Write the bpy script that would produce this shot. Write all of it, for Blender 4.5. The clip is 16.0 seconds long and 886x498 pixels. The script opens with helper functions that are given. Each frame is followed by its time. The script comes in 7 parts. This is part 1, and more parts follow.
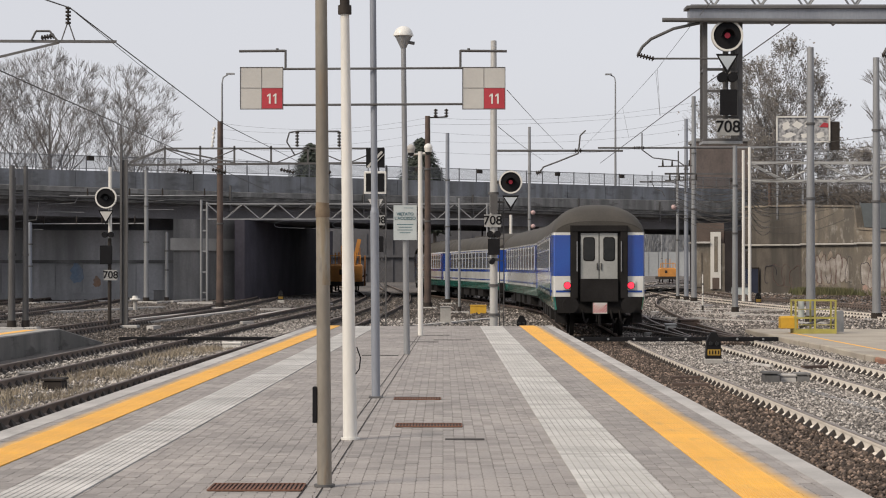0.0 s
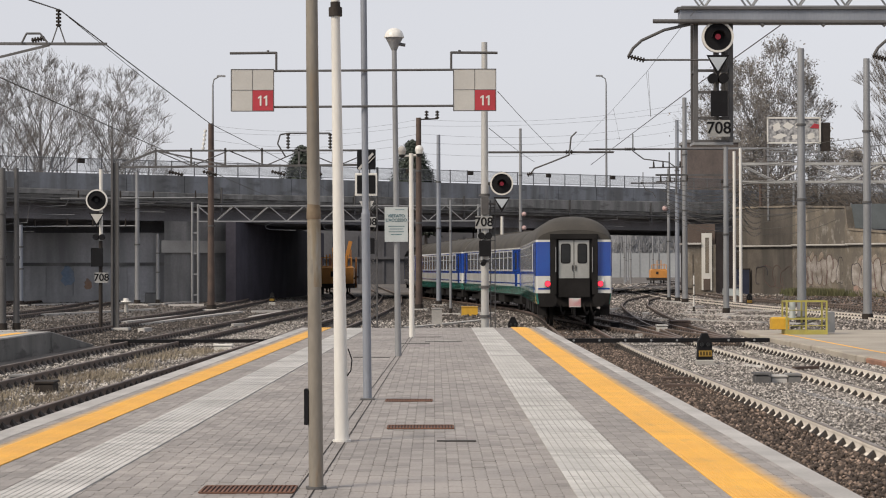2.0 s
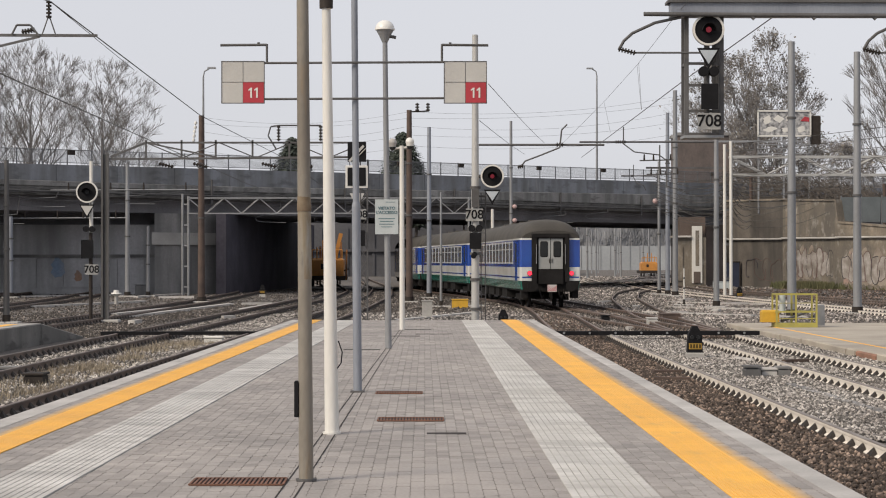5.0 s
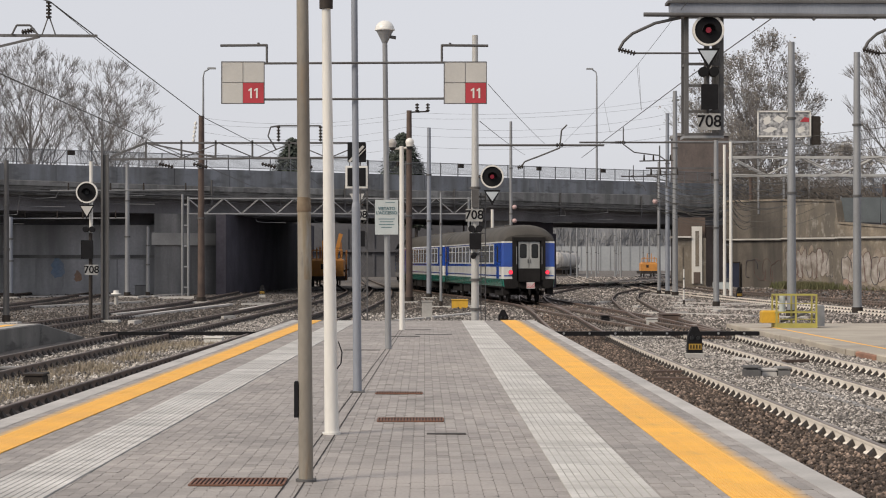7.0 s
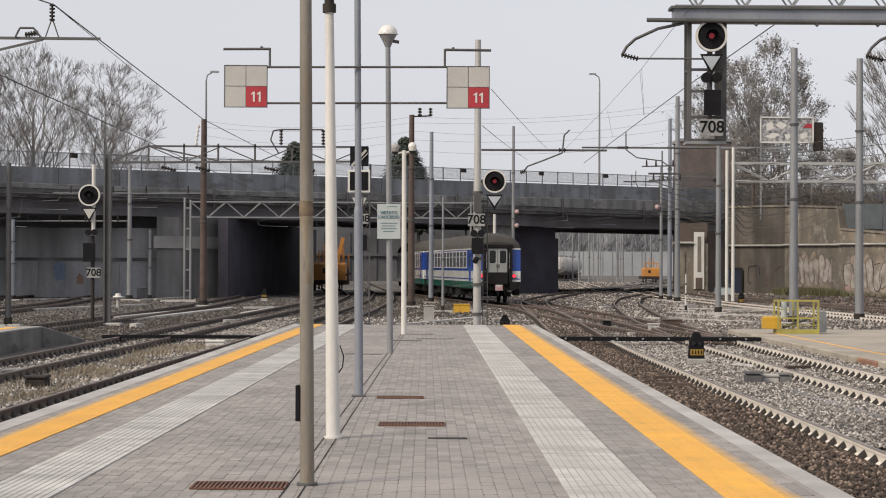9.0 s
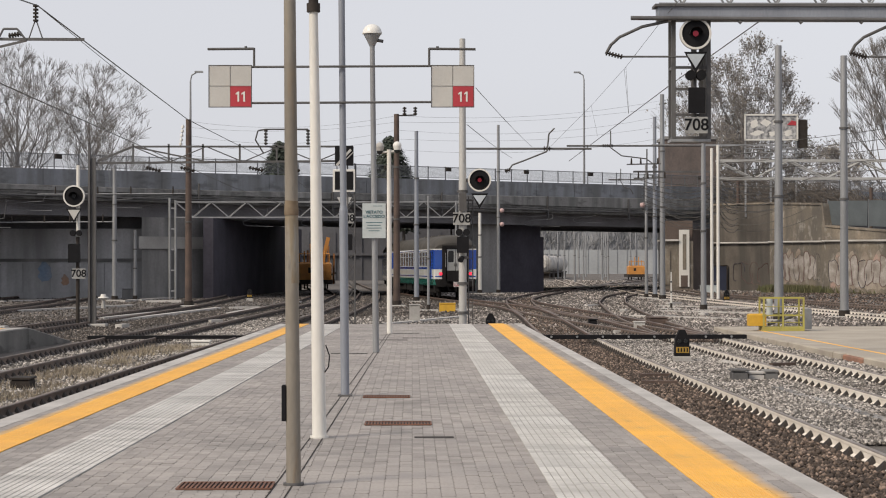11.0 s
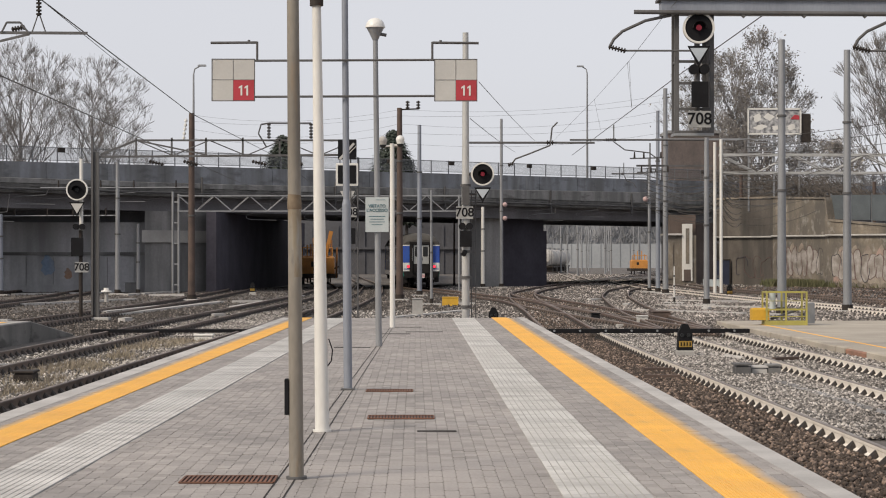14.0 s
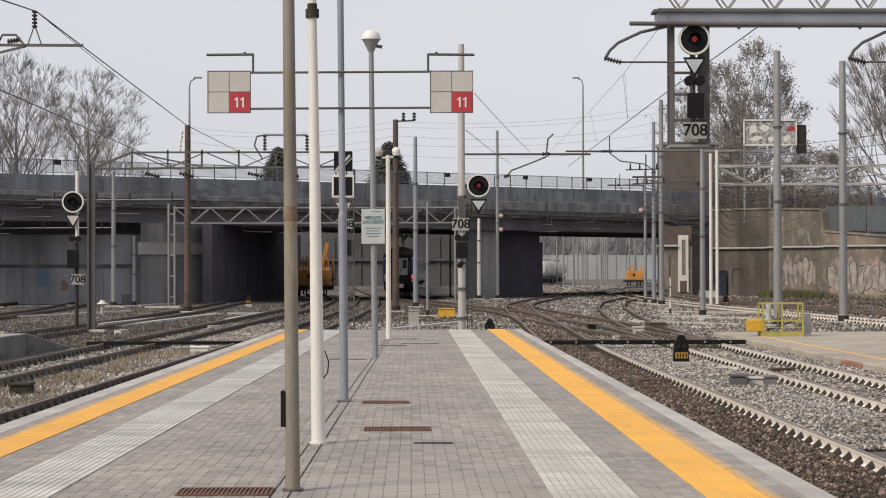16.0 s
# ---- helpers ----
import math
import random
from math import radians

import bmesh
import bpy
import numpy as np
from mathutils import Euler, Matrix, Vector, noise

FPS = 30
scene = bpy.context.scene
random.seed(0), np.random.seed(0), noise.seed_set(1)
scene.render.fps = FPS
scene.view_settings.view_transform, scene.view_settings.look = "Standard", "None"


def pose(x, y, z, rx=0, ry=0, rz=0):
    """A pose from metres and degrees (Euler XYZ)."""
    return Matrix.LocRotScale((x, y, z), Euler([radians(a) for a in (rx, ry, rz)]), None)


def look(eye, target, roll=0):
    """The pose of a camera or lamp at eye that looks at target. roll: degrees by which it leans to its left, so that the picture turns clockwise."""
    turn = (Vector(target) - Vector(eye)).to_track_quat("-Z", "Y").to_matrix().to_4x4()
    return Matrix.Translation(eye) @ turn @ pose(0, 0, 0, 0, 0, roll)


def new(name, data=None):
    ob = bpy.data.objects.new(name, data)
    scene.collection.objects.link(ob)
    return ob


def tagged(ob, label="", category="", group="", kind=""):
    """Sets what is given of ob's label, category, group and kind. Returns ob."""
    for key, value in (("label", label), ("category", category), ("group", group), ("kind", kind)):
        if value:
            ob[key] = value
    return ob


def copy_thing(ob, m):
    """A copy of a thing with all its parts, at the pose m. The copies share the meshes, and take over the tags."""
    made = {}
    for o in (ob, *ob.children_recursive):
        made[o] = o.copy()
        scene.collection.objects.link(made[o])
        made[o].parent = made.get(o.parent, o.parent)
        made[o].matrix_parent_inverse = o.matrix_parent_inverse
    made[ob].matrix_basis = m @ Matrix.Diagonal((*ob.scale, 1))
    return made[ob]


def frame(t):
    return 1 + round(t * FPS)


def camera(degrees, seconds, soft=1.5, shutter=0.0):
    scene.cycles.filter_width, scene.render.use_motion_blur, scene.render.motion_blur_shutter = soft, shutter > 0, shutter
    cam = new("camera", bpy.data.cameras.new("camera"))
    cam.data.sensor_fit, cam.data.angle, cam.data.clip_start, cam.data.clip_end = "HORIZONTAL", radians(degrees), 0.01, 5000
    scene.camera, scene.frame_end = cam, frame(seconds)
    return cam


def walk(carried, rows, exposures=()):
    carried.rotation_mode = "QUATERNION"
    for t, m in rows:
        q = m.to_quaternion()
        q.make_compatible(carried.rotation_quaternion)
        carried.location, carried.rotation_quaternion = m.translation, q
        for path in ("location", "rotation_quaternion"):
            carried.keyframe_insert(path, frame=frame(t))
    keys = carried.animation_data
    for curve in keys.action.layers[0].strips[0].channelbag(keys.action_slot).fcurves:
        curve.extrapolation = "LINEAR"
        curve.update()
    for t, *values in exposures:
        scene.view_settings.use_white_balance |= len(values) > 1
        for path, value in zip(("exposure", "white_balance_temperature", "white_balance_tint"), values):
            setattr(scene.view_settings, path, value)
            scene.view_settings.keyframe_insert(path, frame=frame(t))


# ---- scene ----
# metres; z = 0 is the top of the rails, +Y runs along the platform
cam = camera(24.57, 16.0, soft=1.05)
EYE_Z = 2.13
# seconds, tilt up, turn, lean: degrees
TURNS = (
    (0, 0.509, 0.000, 0.000), (0.5, 0.599, -0.058, -0.004), (1, 0.622, -0.135, -0.161), (1.5, 0.598, -0.175, -0.202),
    (2, 0.557, -0.248, -0.129), (2.5, 0.484, -0.299, -0.185), (3, 0.438, -0.345, -0.231), (3.5, 0.436, -0.372, -0.265),
    (4, 0.376, -0.418, -0.136), (6.5, 0.335, -0.546, -0.013), (7, 0.355, -0.521, -0.024), (7.5, 0.397, -0.474, 0.043),
    (8, 0.440, -0.401, 0.094), (8.5, 0.474, -0.382, 0.220), (9, 0.480, -0.461, 0.235), (11.5, 0.428, -0.942, -0.063),
    (12, 0.361, -0.983, 0.018), (12.5, 0.312, -0.930, 0.147), (13, 0.292, -0.889, 0.048), (13.5, 0.296, -0.818, 0.007),
    (14, 0.282, -0.789, -0.026), (14.5, 0.313, -0.790, -0.065), (15, 0.414, -0.790, 0.004), (15.5, 0.550, -0.867, -0.055),
    (16, 0.609, -0.900, -0.118))
walk(cam, [(t, pose(0, 0, EYE_Z, 90 + p, 0, y) @ pose(0, 0, 0, 0, 0, r)) for t, p, y, r in TURNS])

# ---- light: a hazy sun behind the camera's left shoulder ----
SUN_EL, SUN_AZ = radians(38), radians(232)
world = bpy.data.worlds.new("hazy_sky")
scene.world = world
world.use_nodes = True
wn, wl = world.node_tree.nodes, world.node_tree.links
sky = wn.new("ShaderNodeTexSky")
sky.sky_type = "NISHITA"
sky.sun_disc = False
sky.sun_elevation, sky.sun_rotation = SUN_EL, SUN_AZ
sky.air_density, sky.dust_density, sky.ozone_density, sky.altitude = 1.0, 1.6, 1.0, 100
hsv = wn.new("ShaderNodeHueSaturation")
hsv.inputs["Saturation"].default_value = 0.16
wl.new(sky.outputs[0], hsv.inputs["Color"])
haze = wn.new("ShaderNodeMix")
haze.data_type = "RGBA"
haze.inputs[0].default_value = 0.6
haze.inputs[7].default_value = (6.0, 6.05, 6.6, 1)
wl.new(hsv.outputs[0], haze.inputs[6])
wl.new(haze.outputs[2], wn["Background"].inputs[0])
wn["Background"].inputs[1].default_value = 0.115
sun = new("sun", bpy.data.lights.new("sun", "SUN"))
sun.data.energy, sun.data.angle, sun.data.color = 2.7, radians(20), (1.0, 0.87, 0.70)
d = Vector((math.sin(SUN_AZ) * math.cos(SUN_EL), math.cos(SUN_AZ) * math.cos(SUN_EL), math.sin(SUN_EL)))
sun.matrix_world = look((0, 0, 60), Vector((0, 0, 60)) - d)
scene.view_settings.exposure = 0.12


# ---- materials ----
def mat(name, col, rough=0.6, metal=0.0, col2=None, scale=3.0, fine=60.0, bump=0.2, amount=0.5, glow=0.0, stretch=None, rand=0.0, streak=None, dist=0.01, islands=None, world=False, stain=None):
    """A surface with stains at a large scale and grain at a small one."""
    m = bpy.data.materials.new(name)
    m.use_nodes = True
    n, l = m.node_tree.nodes, m.node_tree.links
    b = n["Principled BSDF"]
    b.inputs["Roughness"].default_value, b.inputs["Metallic"].default_value = rough, metal
    if glow:
        b.inputs["Base Color"].default_value = (*col, 1)
        b.inputs["Emission Color"].default_value = (*col, 1)
        b.inputs["Emission Strength"].default_value = glow
        return m
    tc = n.new("ShaderNodeTexCoord")
    mp = n.new("ShaderNodeMapping")
    place = n.new("ShaderNodeNewGeometry").outputs["Position"] if world else tc.outputs["Object"]
    l.new(place, mp.inputs["Vector"])
    if stretch:
        mp.inputs["Scale"].default_value = stretch
    big, small = n.new("ShaderNodeTexNoise"), n.new("ShaderNodeTexNoise")
    big.inputs["Scale"].default_value, small.inputs["Scale"].default_value = scale, fine
    big.inputs["Detail"].default_value, small.inputs["Detail"].default_value = 6, 4
    for t in (big, small):
        l.new(mp.outputs[0], t.inputs["Vector"])
    ramp = n.new("ShaderNodeValToRGB")
    ramp.color_ramp.elements[0].position, ramp.color_ramp.elements[1].position = 0.35, 0.68
    c2 = col2 or tuple(c * (1 - amount * 0.6) for c in col)
    ramp.color_ramp.elements[0].color, ramp.color_ramp.elements[1].color = (*c2, 1), (*col, 1)
    l.new(big.outputs[0], ramp.inputs[0])
    mr = n.new("ShaderNodeMapRange")
    mr.inputs["To Min"].default_value, mr.inputs["To Max"].default_value = 1 - amount * 0.5, 1 + amount * 0.4
    l.new(small.outputs[0], mr.inputs[0])
    mul = n.new("ShaderNodeMix")
    mul.data_type, mul.blend_type = "RGBA", "MULTIPLY"
    mul.inputs[0].default_value = 1.0
    l.new(ramp.outputs[0], mul.inputs[6]), l.new(mr.outputs[0], mul.inputs[7])
    out = mul.outputs[2]
    if rand:
        info, r2 = n.new("ShaderNodeObjectInfo"), n.new("ShaderNodeMapRange")
        geo, add = n.new("ShaderNodeNewGeometry"), n.new("ShaderNodeMath")
        add.operation = "ADD"
        l.new(info.outputs["Random"], add.inputs[0]), l.new(geo.outputs["Random Per Island"], add.inputs[1])
        r2.inputs["From Max"].default_value = 2.0
        r2.inputs["To Min"].default_value, r2.inputs["To Max"].default_value = 1 - rand, 1 + rand
        m2 = n.new("ShaderNodeMix")
        m2.data_type, m2.blend_type = "RGBA", "MULTIPLY"
        m2.inputs[0].default_value = 1.0
        l.new(add.outputs[0], r2.inputs[0]), l.new(out, m2.inputs[6]), l.new(r2.outputs[0], m2.inputs[7])
        out = m2.outputs[2]
    if islands:
        geo, pw, r4 = n.new("ShaderNodeNewGeometry"), n.new("ShaderNodeMath"), n.new("ShaderNodeMapRange")
        pw.operation = "POWER"
        pw.inputs[1].default_value = islands[2]
        r4.inputs["To Min"].default_value, r4.inputs["To Max"].default_value = islands[0], islands[1]
        m4 = n.new("ShaderNodeMix")
        m4.data_type, m4.blend_type = "RGBA", "MULTIPLY"
        m4.inputs[0].default_value = 1.0
        l.new(geo.outputs["Random Per Island"], pw.inputs[0]), l.new(pw.outputs[0], r4.inputs[0])
        l.new(out, m4.inputs[6]), l.new(r4.outputs[0], m4.inputs[7])
        out = m4.outputs[2]
    if streak:
        w = n.new("ShaderNodeTexNoise")
        mp2 = n.new("ShaderNodeMapping")
        mp2.inputs["Scale"].default_value = streak[1]
        l.new(tc.outputs["Object"], mp2.inputs["Vector"]), l.new(mp2.outputs[0], w.inputs["Vector"])
        w.inputs["Scale"].default_value, w.inputs["Detail"].default_value = 1.0, 5
        r3 = n.new("ShaderNodeValToRGB")
        r3.color_ramp.elements[0].position, r3.color_ramp.elements[1].position = 0.40, 0.62
        r3.color_ramp.elements[0].color, r3.color_ramp.elements[1].color = (0, 0, 0, 1), (0.85, 0.85, 0.85, 1)
        m3 = n.new("ShaderNodeMix")
        m3.data_type = "RGBA"
        m3.inputs[7].default_value = (*streak[0], 1)
        l.new(w.outputs[0], r3.inputs[0]), l.new(r3.outputs[0], m3.inputs[0]), l.new(out, m3.inputs[6])
        out = m3.outputs[2]
    for colour, size, lo, hi, most in stain or ():
        w, mp3, r5, m5 = n.new("ShaderNodeTexNoise"), n.new("ShaderNodeMapping"), n.new("ShaderNodeMapRange"), n.new("ShaderNodeMix")
        mp3.inputs["Scale"].default_value = size
        l.new(place, mp3.inputs["Vector"]), l.new(mp3.outputs[0], w.inputs["Vector"])
        w.inputs["Scale"].default_value, w.inputs["Detail"].default_value, w.inputs["Roughness"].default_value = 1.0, 6, 0.6
        r5.inputs["From Min"].default_value, r5.inputs["From Max"].default_value, r5.inputs["To Max"].default_value = lo, hi, most
        m5.data_type = "RGBA"
        m5.inputs[7].default_value = (*colour, 1)
        l.new(w.outputs[0], r5.inputs[0]), l.new(r5.outputs[0], m5.inputs[0]), l.new(out, m5.inputs[6])
        out = m5.outputs[2]
    l.new(out, b.inputs["Base Color"])
    if bump:
        bp = n.new("ShaderNodeBump")
        bp.inputs["Strength"].default_value, bp.inputs["Distance"].default_value = bump, dist
        l.new(small.outputs[0], bp.inputs["Height"]), l.new(bp.outputs[0], b.inputs["Normal"])
    return m


BRICK = mat("paving_brick", (0.365, 0.335, 0.315), 0.85, col2=(0.27, 0.25, 0.238), scale=0.8, fine=40, amount=0.5, islands=(0.82, 1.10, 0.9), world=True, stain=(((0.17, 0.16, 0.15), (1.6, 0.5, 1.0), 0.56, 0.72, 0.55), ((0.10, 0.095, 0.09), (6.0, 3.0, 1.0), 0.66, 0.72, 0.6)))
JOINT = mat("paving_joint", (0.105, 0.10, 0.095), 0.95, scale=2, fine=80)
COPING = mat("coping_stone", (0.50, 0.48, 0.46), 0.8, col2=(0.36, 0.345, 0.33), scale=1.2, fine=50, amount=0.4, rand=0.12, world=True, stain=(((0.2, 0.19, 0.18), (3.0, 1.0, 1.0), 0.58, 0.7, 0.5),))
TACTILE = mat("white_tactile", (0.60, 0.585, 0.56), 0.75, col2=(0.46, 0.445, 0.425), scale=1.2, fine=40, amount=0.3, rand=0.08, world=True, stain=(((0.29, 0.28, 0.27), (0.8, 2.6, 1.0), 0.49, 0.64, 0.6), ((0.20, 0.195, 0.19), (5.0, 9.0, 1.0), 0.58, 0.68, 0.5)))
YELLOW = mat("yellow_line", (0.86, 0.47, 0.075), 0.7, col2=(0.77, 0.42, 0.085), scale=1.5, fine=40, amount=0.25, rand=0.05, world=True, stain=(((0.50, 0.31, 0.13), (4.0, 1.6, 1.0), 0.60, 0.72, 0.45),))
TACTILE_D = mat("tactile_groove_dark", (0.41, 0.40, 0.38), 0.85, col2=(0.31, 0.30, 0.285), scale=1.5, fine=40, amount=0.3, rand=0.1, world=True)
YELLOW_D = mat("yellow_groove_dark", (0.76, 0.40, 0.055), 0.8, col2=(0.66, 0.35, 0.06), scale=1.5, fine=60, amount=0.3, rand=0.1)
CONC = mat("concrete", (0.43, 0.415, 0.395), 0.85, col2=(0.30, 0.29, 0.275), scale=0.5, fine=18, amount=0.4, dist=0.02)
CONC_D = mat("sooty_concrete", (0.36, 0.35, 0.345), 0.9, col2=(0.24, 0.235, 0.232), scale=0.25, fine=6, amount=0.5, streak=((0.10, 0.10, 0.10), (0.5, 0.5, 0.06)))
LEDGE = mat("ledge_concrete", (0.30, 0.295, 0.285), 0.85, col2=(0.20, 0.195, 0.19), scale=0.25, fine=7, amount=0.5, streak=((0.13, 0.13, 0.125), (1.2, 1.2, 0.2)), stain=(((0.09, 0.085, 0.08), (0.5, 0.5, 1.5), 0.55, 0.64, 0.7),))
WALL_BROWN = mat("brown_grey_concrete", (0.135, 0.118, 0.102), 0.9, col2=(0.08, 0.07, 0.062), scale=0.35, fine=5, amount=0.6, streak=((0.05, 0.046, 0.042), (0.7, 0.7, 0.10)))
# grey with the haze beyond the bridge counted into the colour
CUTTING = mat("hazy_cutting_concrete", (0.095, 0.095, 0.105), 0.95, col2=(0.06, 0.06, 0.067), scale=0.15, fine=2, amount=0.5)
# WALL_U, PARAPET and GIRDER carry extra blue in place of haze
WALL_U = mat("shaded_wall", (0.60, 0.60, 0.62), 0.9, col2=(0.44, 0.44, 0.46), scale=0.3, fine=6, amount=0.5, streak=((0.26, 0.26, 0.265), (0.6, 0.6, 0.08)))
# deep shade under the bridge, put into the walls' base colour
SHADE_D = mat("passage_shade", (0.078, 0.074, 0.092), 0.95, col2=(0.054, 0.051, 0.064), scale=0.4, fine=4, amount=0.5)
PARAPET = mat("grey_parapet", (0.275, 0.29, 0.315), 0.8, col2=(0.19, 0.20, 0.22), scale=0.2, fine=5, amount=0.35, streak=((0.13, 0.13, 0.13), (0.8, 0.8, 0.12)), stain=(((0.085, 0.085, 0.088), (0.6, 0.6, 1.6), 0.54, 0.68, 0.6), ((0.33, 0.33, 0.325), (1.3, 1.3, 0.25), 0.62, 0.70, 0.45)))
BAND = mat("slab_edge_concrete", (0.24, 0.233, 0.222), 0.85, col2=(0.13, 0.127, 0.122), scale=0.25, fine=7, amount=0.5, streak=((0.10, 0.10, 0.095), (1.2, 1.2, 0.1)), stain=(((0.045, 0.043, 0.04), (0.5, 0.5, 2.0), 0.52, 0.62, 0.8),))
GIRDER = mat("girder_dark", (0.225, 0.22, 0.235), 0.85, col2=(0.15, 0.148, 0.158), scale=0.4, fine=8, amount=0.5)
BEIGE = mat("beige_retaining_wall", (0.29, 0.242, 0.185), 0.9, col2=(0.15, 0.13, 0.108), scale=0.35, fine=5, amount=0.8, streak=((0.095, 0.086, 0.075), (0.7, 0.7, 0.10)), dist=0.03, stain=(((0.36, 0.34, 0.31), (1.6, 1.6, 1.2), 0.54, 0.68, 0.5), ((0.075, 0.07, 0.066), (0.30, 0.30, 0.35), 0.52, 0.66, 0.6)))
BALLAST = mat("ballast", (0.165, 0.15, 0.138), 0.95, col2=(0.085, 0.075, 0.068), scale=0.35, fine=14, amount=1.0, bump=0.9, dist=0.06)
STONE = mat("ballast_stone", (0.46, 0.43, 0.40), 0.9, col2=(0.27, 0.245, 0.225), scale=0.5, fine=30, amount=0.4, islands=(0.22, 1.8, 1.9))
STONE_B = mat("brown_ballast_stone", (0.18, 0.135, 0.108), 0.9, col2=(0.112, 0.083, 0.067), scale=0.7, fine=30, amount=0.4, islands=(0.35, 2.5, 3.8))
STONE_G = mat("grimy_ballast_stone", (0.175, 0.152, 0.135), 0.95, col2=(0.11, 0.095, 0.085), scale=0.4, fine=30, amount=0.4, islands=(0.4, 2.4, 5.0))
STONE_M = mat("mid_ballast_stone", (0.37, 0.335, 0.31), 0.92, col2=(0.17, 0.15, 0.135), scale=0.25, fine=30, amount=0.5, islands=(0.3, 2.2, 2.6))
RAIL = mat("rail_side_rust", (0.17, 0.125, 0.10), 0.7, col2=(0.09, 0.07, 0.06), scale=1.5, fine=30, amount=0.5)
RAIL_L = mat("rail_side_pale", (0.80, 0.75, 0.69), 0.6, col2=(0.66, 0.60, 0.53), scale=1.5, fine=30, amount=0.25)
RAILTOP_D = mat("rail_head_rusty", (0.24, 0.19, 0.16), 0.55, 0.3, col2=(0.09, 0.065, 0.055), scale=0.6, fine=40, amount=0.4, bump=0.05)
RAIL_M = mat("rail_side_dull_rust", (0.15, 0.10, 0.08), 0.7, col2=(0.08, 0.055, 0.047), scale=0.3, fine=30, amount=0.5)
RAILTOP = mat("rail_head_steel", (0.30, 0.265, 0.235), 0.5, 0.5, col2=(0.22, 0.185, 0.16), scale=2, fine=40, amount=0.3, bump=0.05)
SLEEPER = mat("sleeper_concrete", (0.24, 0.215, 0.19), 0.9, col2=(0.14, 0.12, 0.105), scale=1, fine=30, amount=0.5, rand=0.2)
IRON = mat("dark_iron", (0.045, 0.038, 0.034), 0.7, scale=4, fine=40, amount=0.5)
BLACK = mat("black_paint", (0.014, 0.014, 0.016), 0.85, scale=4, fine=40, bump=0.05, amount=0.4)
STEEL = mat("galvanised_steel", (0.285, 0.292, 0.305), 0.6, 0.25, col2=(0.21, 0.215, 0.225), scale=1.3, fine=30, amount=0.4, stretch=(1, 1, 0.25), bump=0.08)
STEEL_D = mat("dark_weathered_steel", (0.125, 0.123, 0.125), 0.7, 0.2, col2=(0.08, 0.077, 0.077), scale=1.2, fine=25, amount=0.5, stretch=(1, 1, 0.3))
PALE_STEEL = mat("pale_galvanised_steel", (0.47, 0.47, 0.46), 0.6, 0.15, col2=(0.36, 0.355, 0.345), scale=1.3, fine=30, amount=0.35, stretch=(1, 1, 0.3), bump=0.08)
STEEL_W = mat("weathered_grey_steel", (0.275, 0.252, 0.215), 0.7, 0.1, col2=(0.17, 0.15, 0.125), scale=1.1, fine=25, amount=0.4, stretch=(1.5, 1.5, 0.5), bump=0.08, stain=(((0.22, 0.165, 0.11), (9, 9, 1.2), 0.55, 0.66, 0.7), ((0.12, 0.11, 0.10), (14, 14, 3), 0.6, 0.68, 0.6)))
STEEL_B = mat("blue_grey_steel", (0.27, 0.29, 0.33), 0.55, 0.2, col2=(0.20, 0.215, 0.25), scale=1.2, fine=25, amount=0.35, stretch=(1, 1, 0.3), bump=0.08)
RUSTY = mat("tan_rusty_steel", (0.25, 0.215, 0.155), 0.75, 0.1, col2=(0.17, 0.125, 0.085), scale=4, fine=22, amount=0.5, stretch=(1.6, 1.6, 0.7), stain=(((0.27, 0.26, 0.24), (9, 9, 1.4), 0.48, 0.6, 0.9),))
RUST_TAN = mat("rusty_tan_collar", (0.20, 0.155, 0.105), 0.8, 0.1, col2=(0.13, 0.088, 0.055), scale=9, fine=30, amount=0.5)
BROWN = mat("rust_brown_steel", (0.115, 0.08, 0.065), 0.8, 0.1, col2=(0.07, 0.05, 0.043), scale=1.5, fine=22, amount=0.5)
PLATE = mat("grey_number_plate", (0.34, 0.34, 0.33), 0.5, col2=(0.24, 0.24, 0.235), scale=5, fine=40, amount=0.3, bump=0.03)
WHITE = mat("white_paint", (0.70, 0.685, 0.65), 0.5, col2=(0.58, 0.565, 0.53), scale=1.2, fine=30, amount=0.2, bump=0.05, stretch=(1, 1, 0.3))
SIGNW = mat("sign_white", (0.49, 0.48, 0.455), 0.5, col2=(0.42, 0.41, 0.39), scale=2, fine=40, amount=0.15, bump=0.03)
NOTICE = mat("notice_plate", (0.45, 0.49, 0.495), 0.5, col2=(0.38, 0.415, 0.42), scale=4, fine=40, amount=0.2, bump=0.03)
POSTER = mat("weathered_poster", (0.52, 0.52, 0.52), 0.6, col2=(0.10, 0.10, 0.11), scale=3.2, fine=12, amount=0.5, bump=0.03)
INK = mat("ink", (0.08, 0.17, 0.20), 0.6, scale=4, fine=40, bump=0)
RED = mat("sign_red", (0.42, 0.035, 0.05), 0.5, col2=(0.35, 0.03, 0.04), scale=3, fine=40, amount=0.2, bump=0.03)
TRIANGLE = mat("pale_blue_plate", (0.42, 0.46, 0.50), 0.5, scale=3, fine=40, amount=0.2, bump=0.03)
GLOW_RED = mat("red_lamp", (1.0, 0.03, 0.06), 0.3, glow=1.3)
GLOW_SIG = mat("signal_red", (0.30, 0.006, 0.025), 0.3, glow=0.25)
GLASS_D = mat("dark_glass", (0.03, 0.032, 0.034), 0.3, scale=1, fine=8, bump=0.0, amount=0.4)
GLASS_G = mat("grey_window_glass", (0.13, 0.14, 0.15), 0.15, scale=1, fine=8, bump=0.0, amount=0.5)
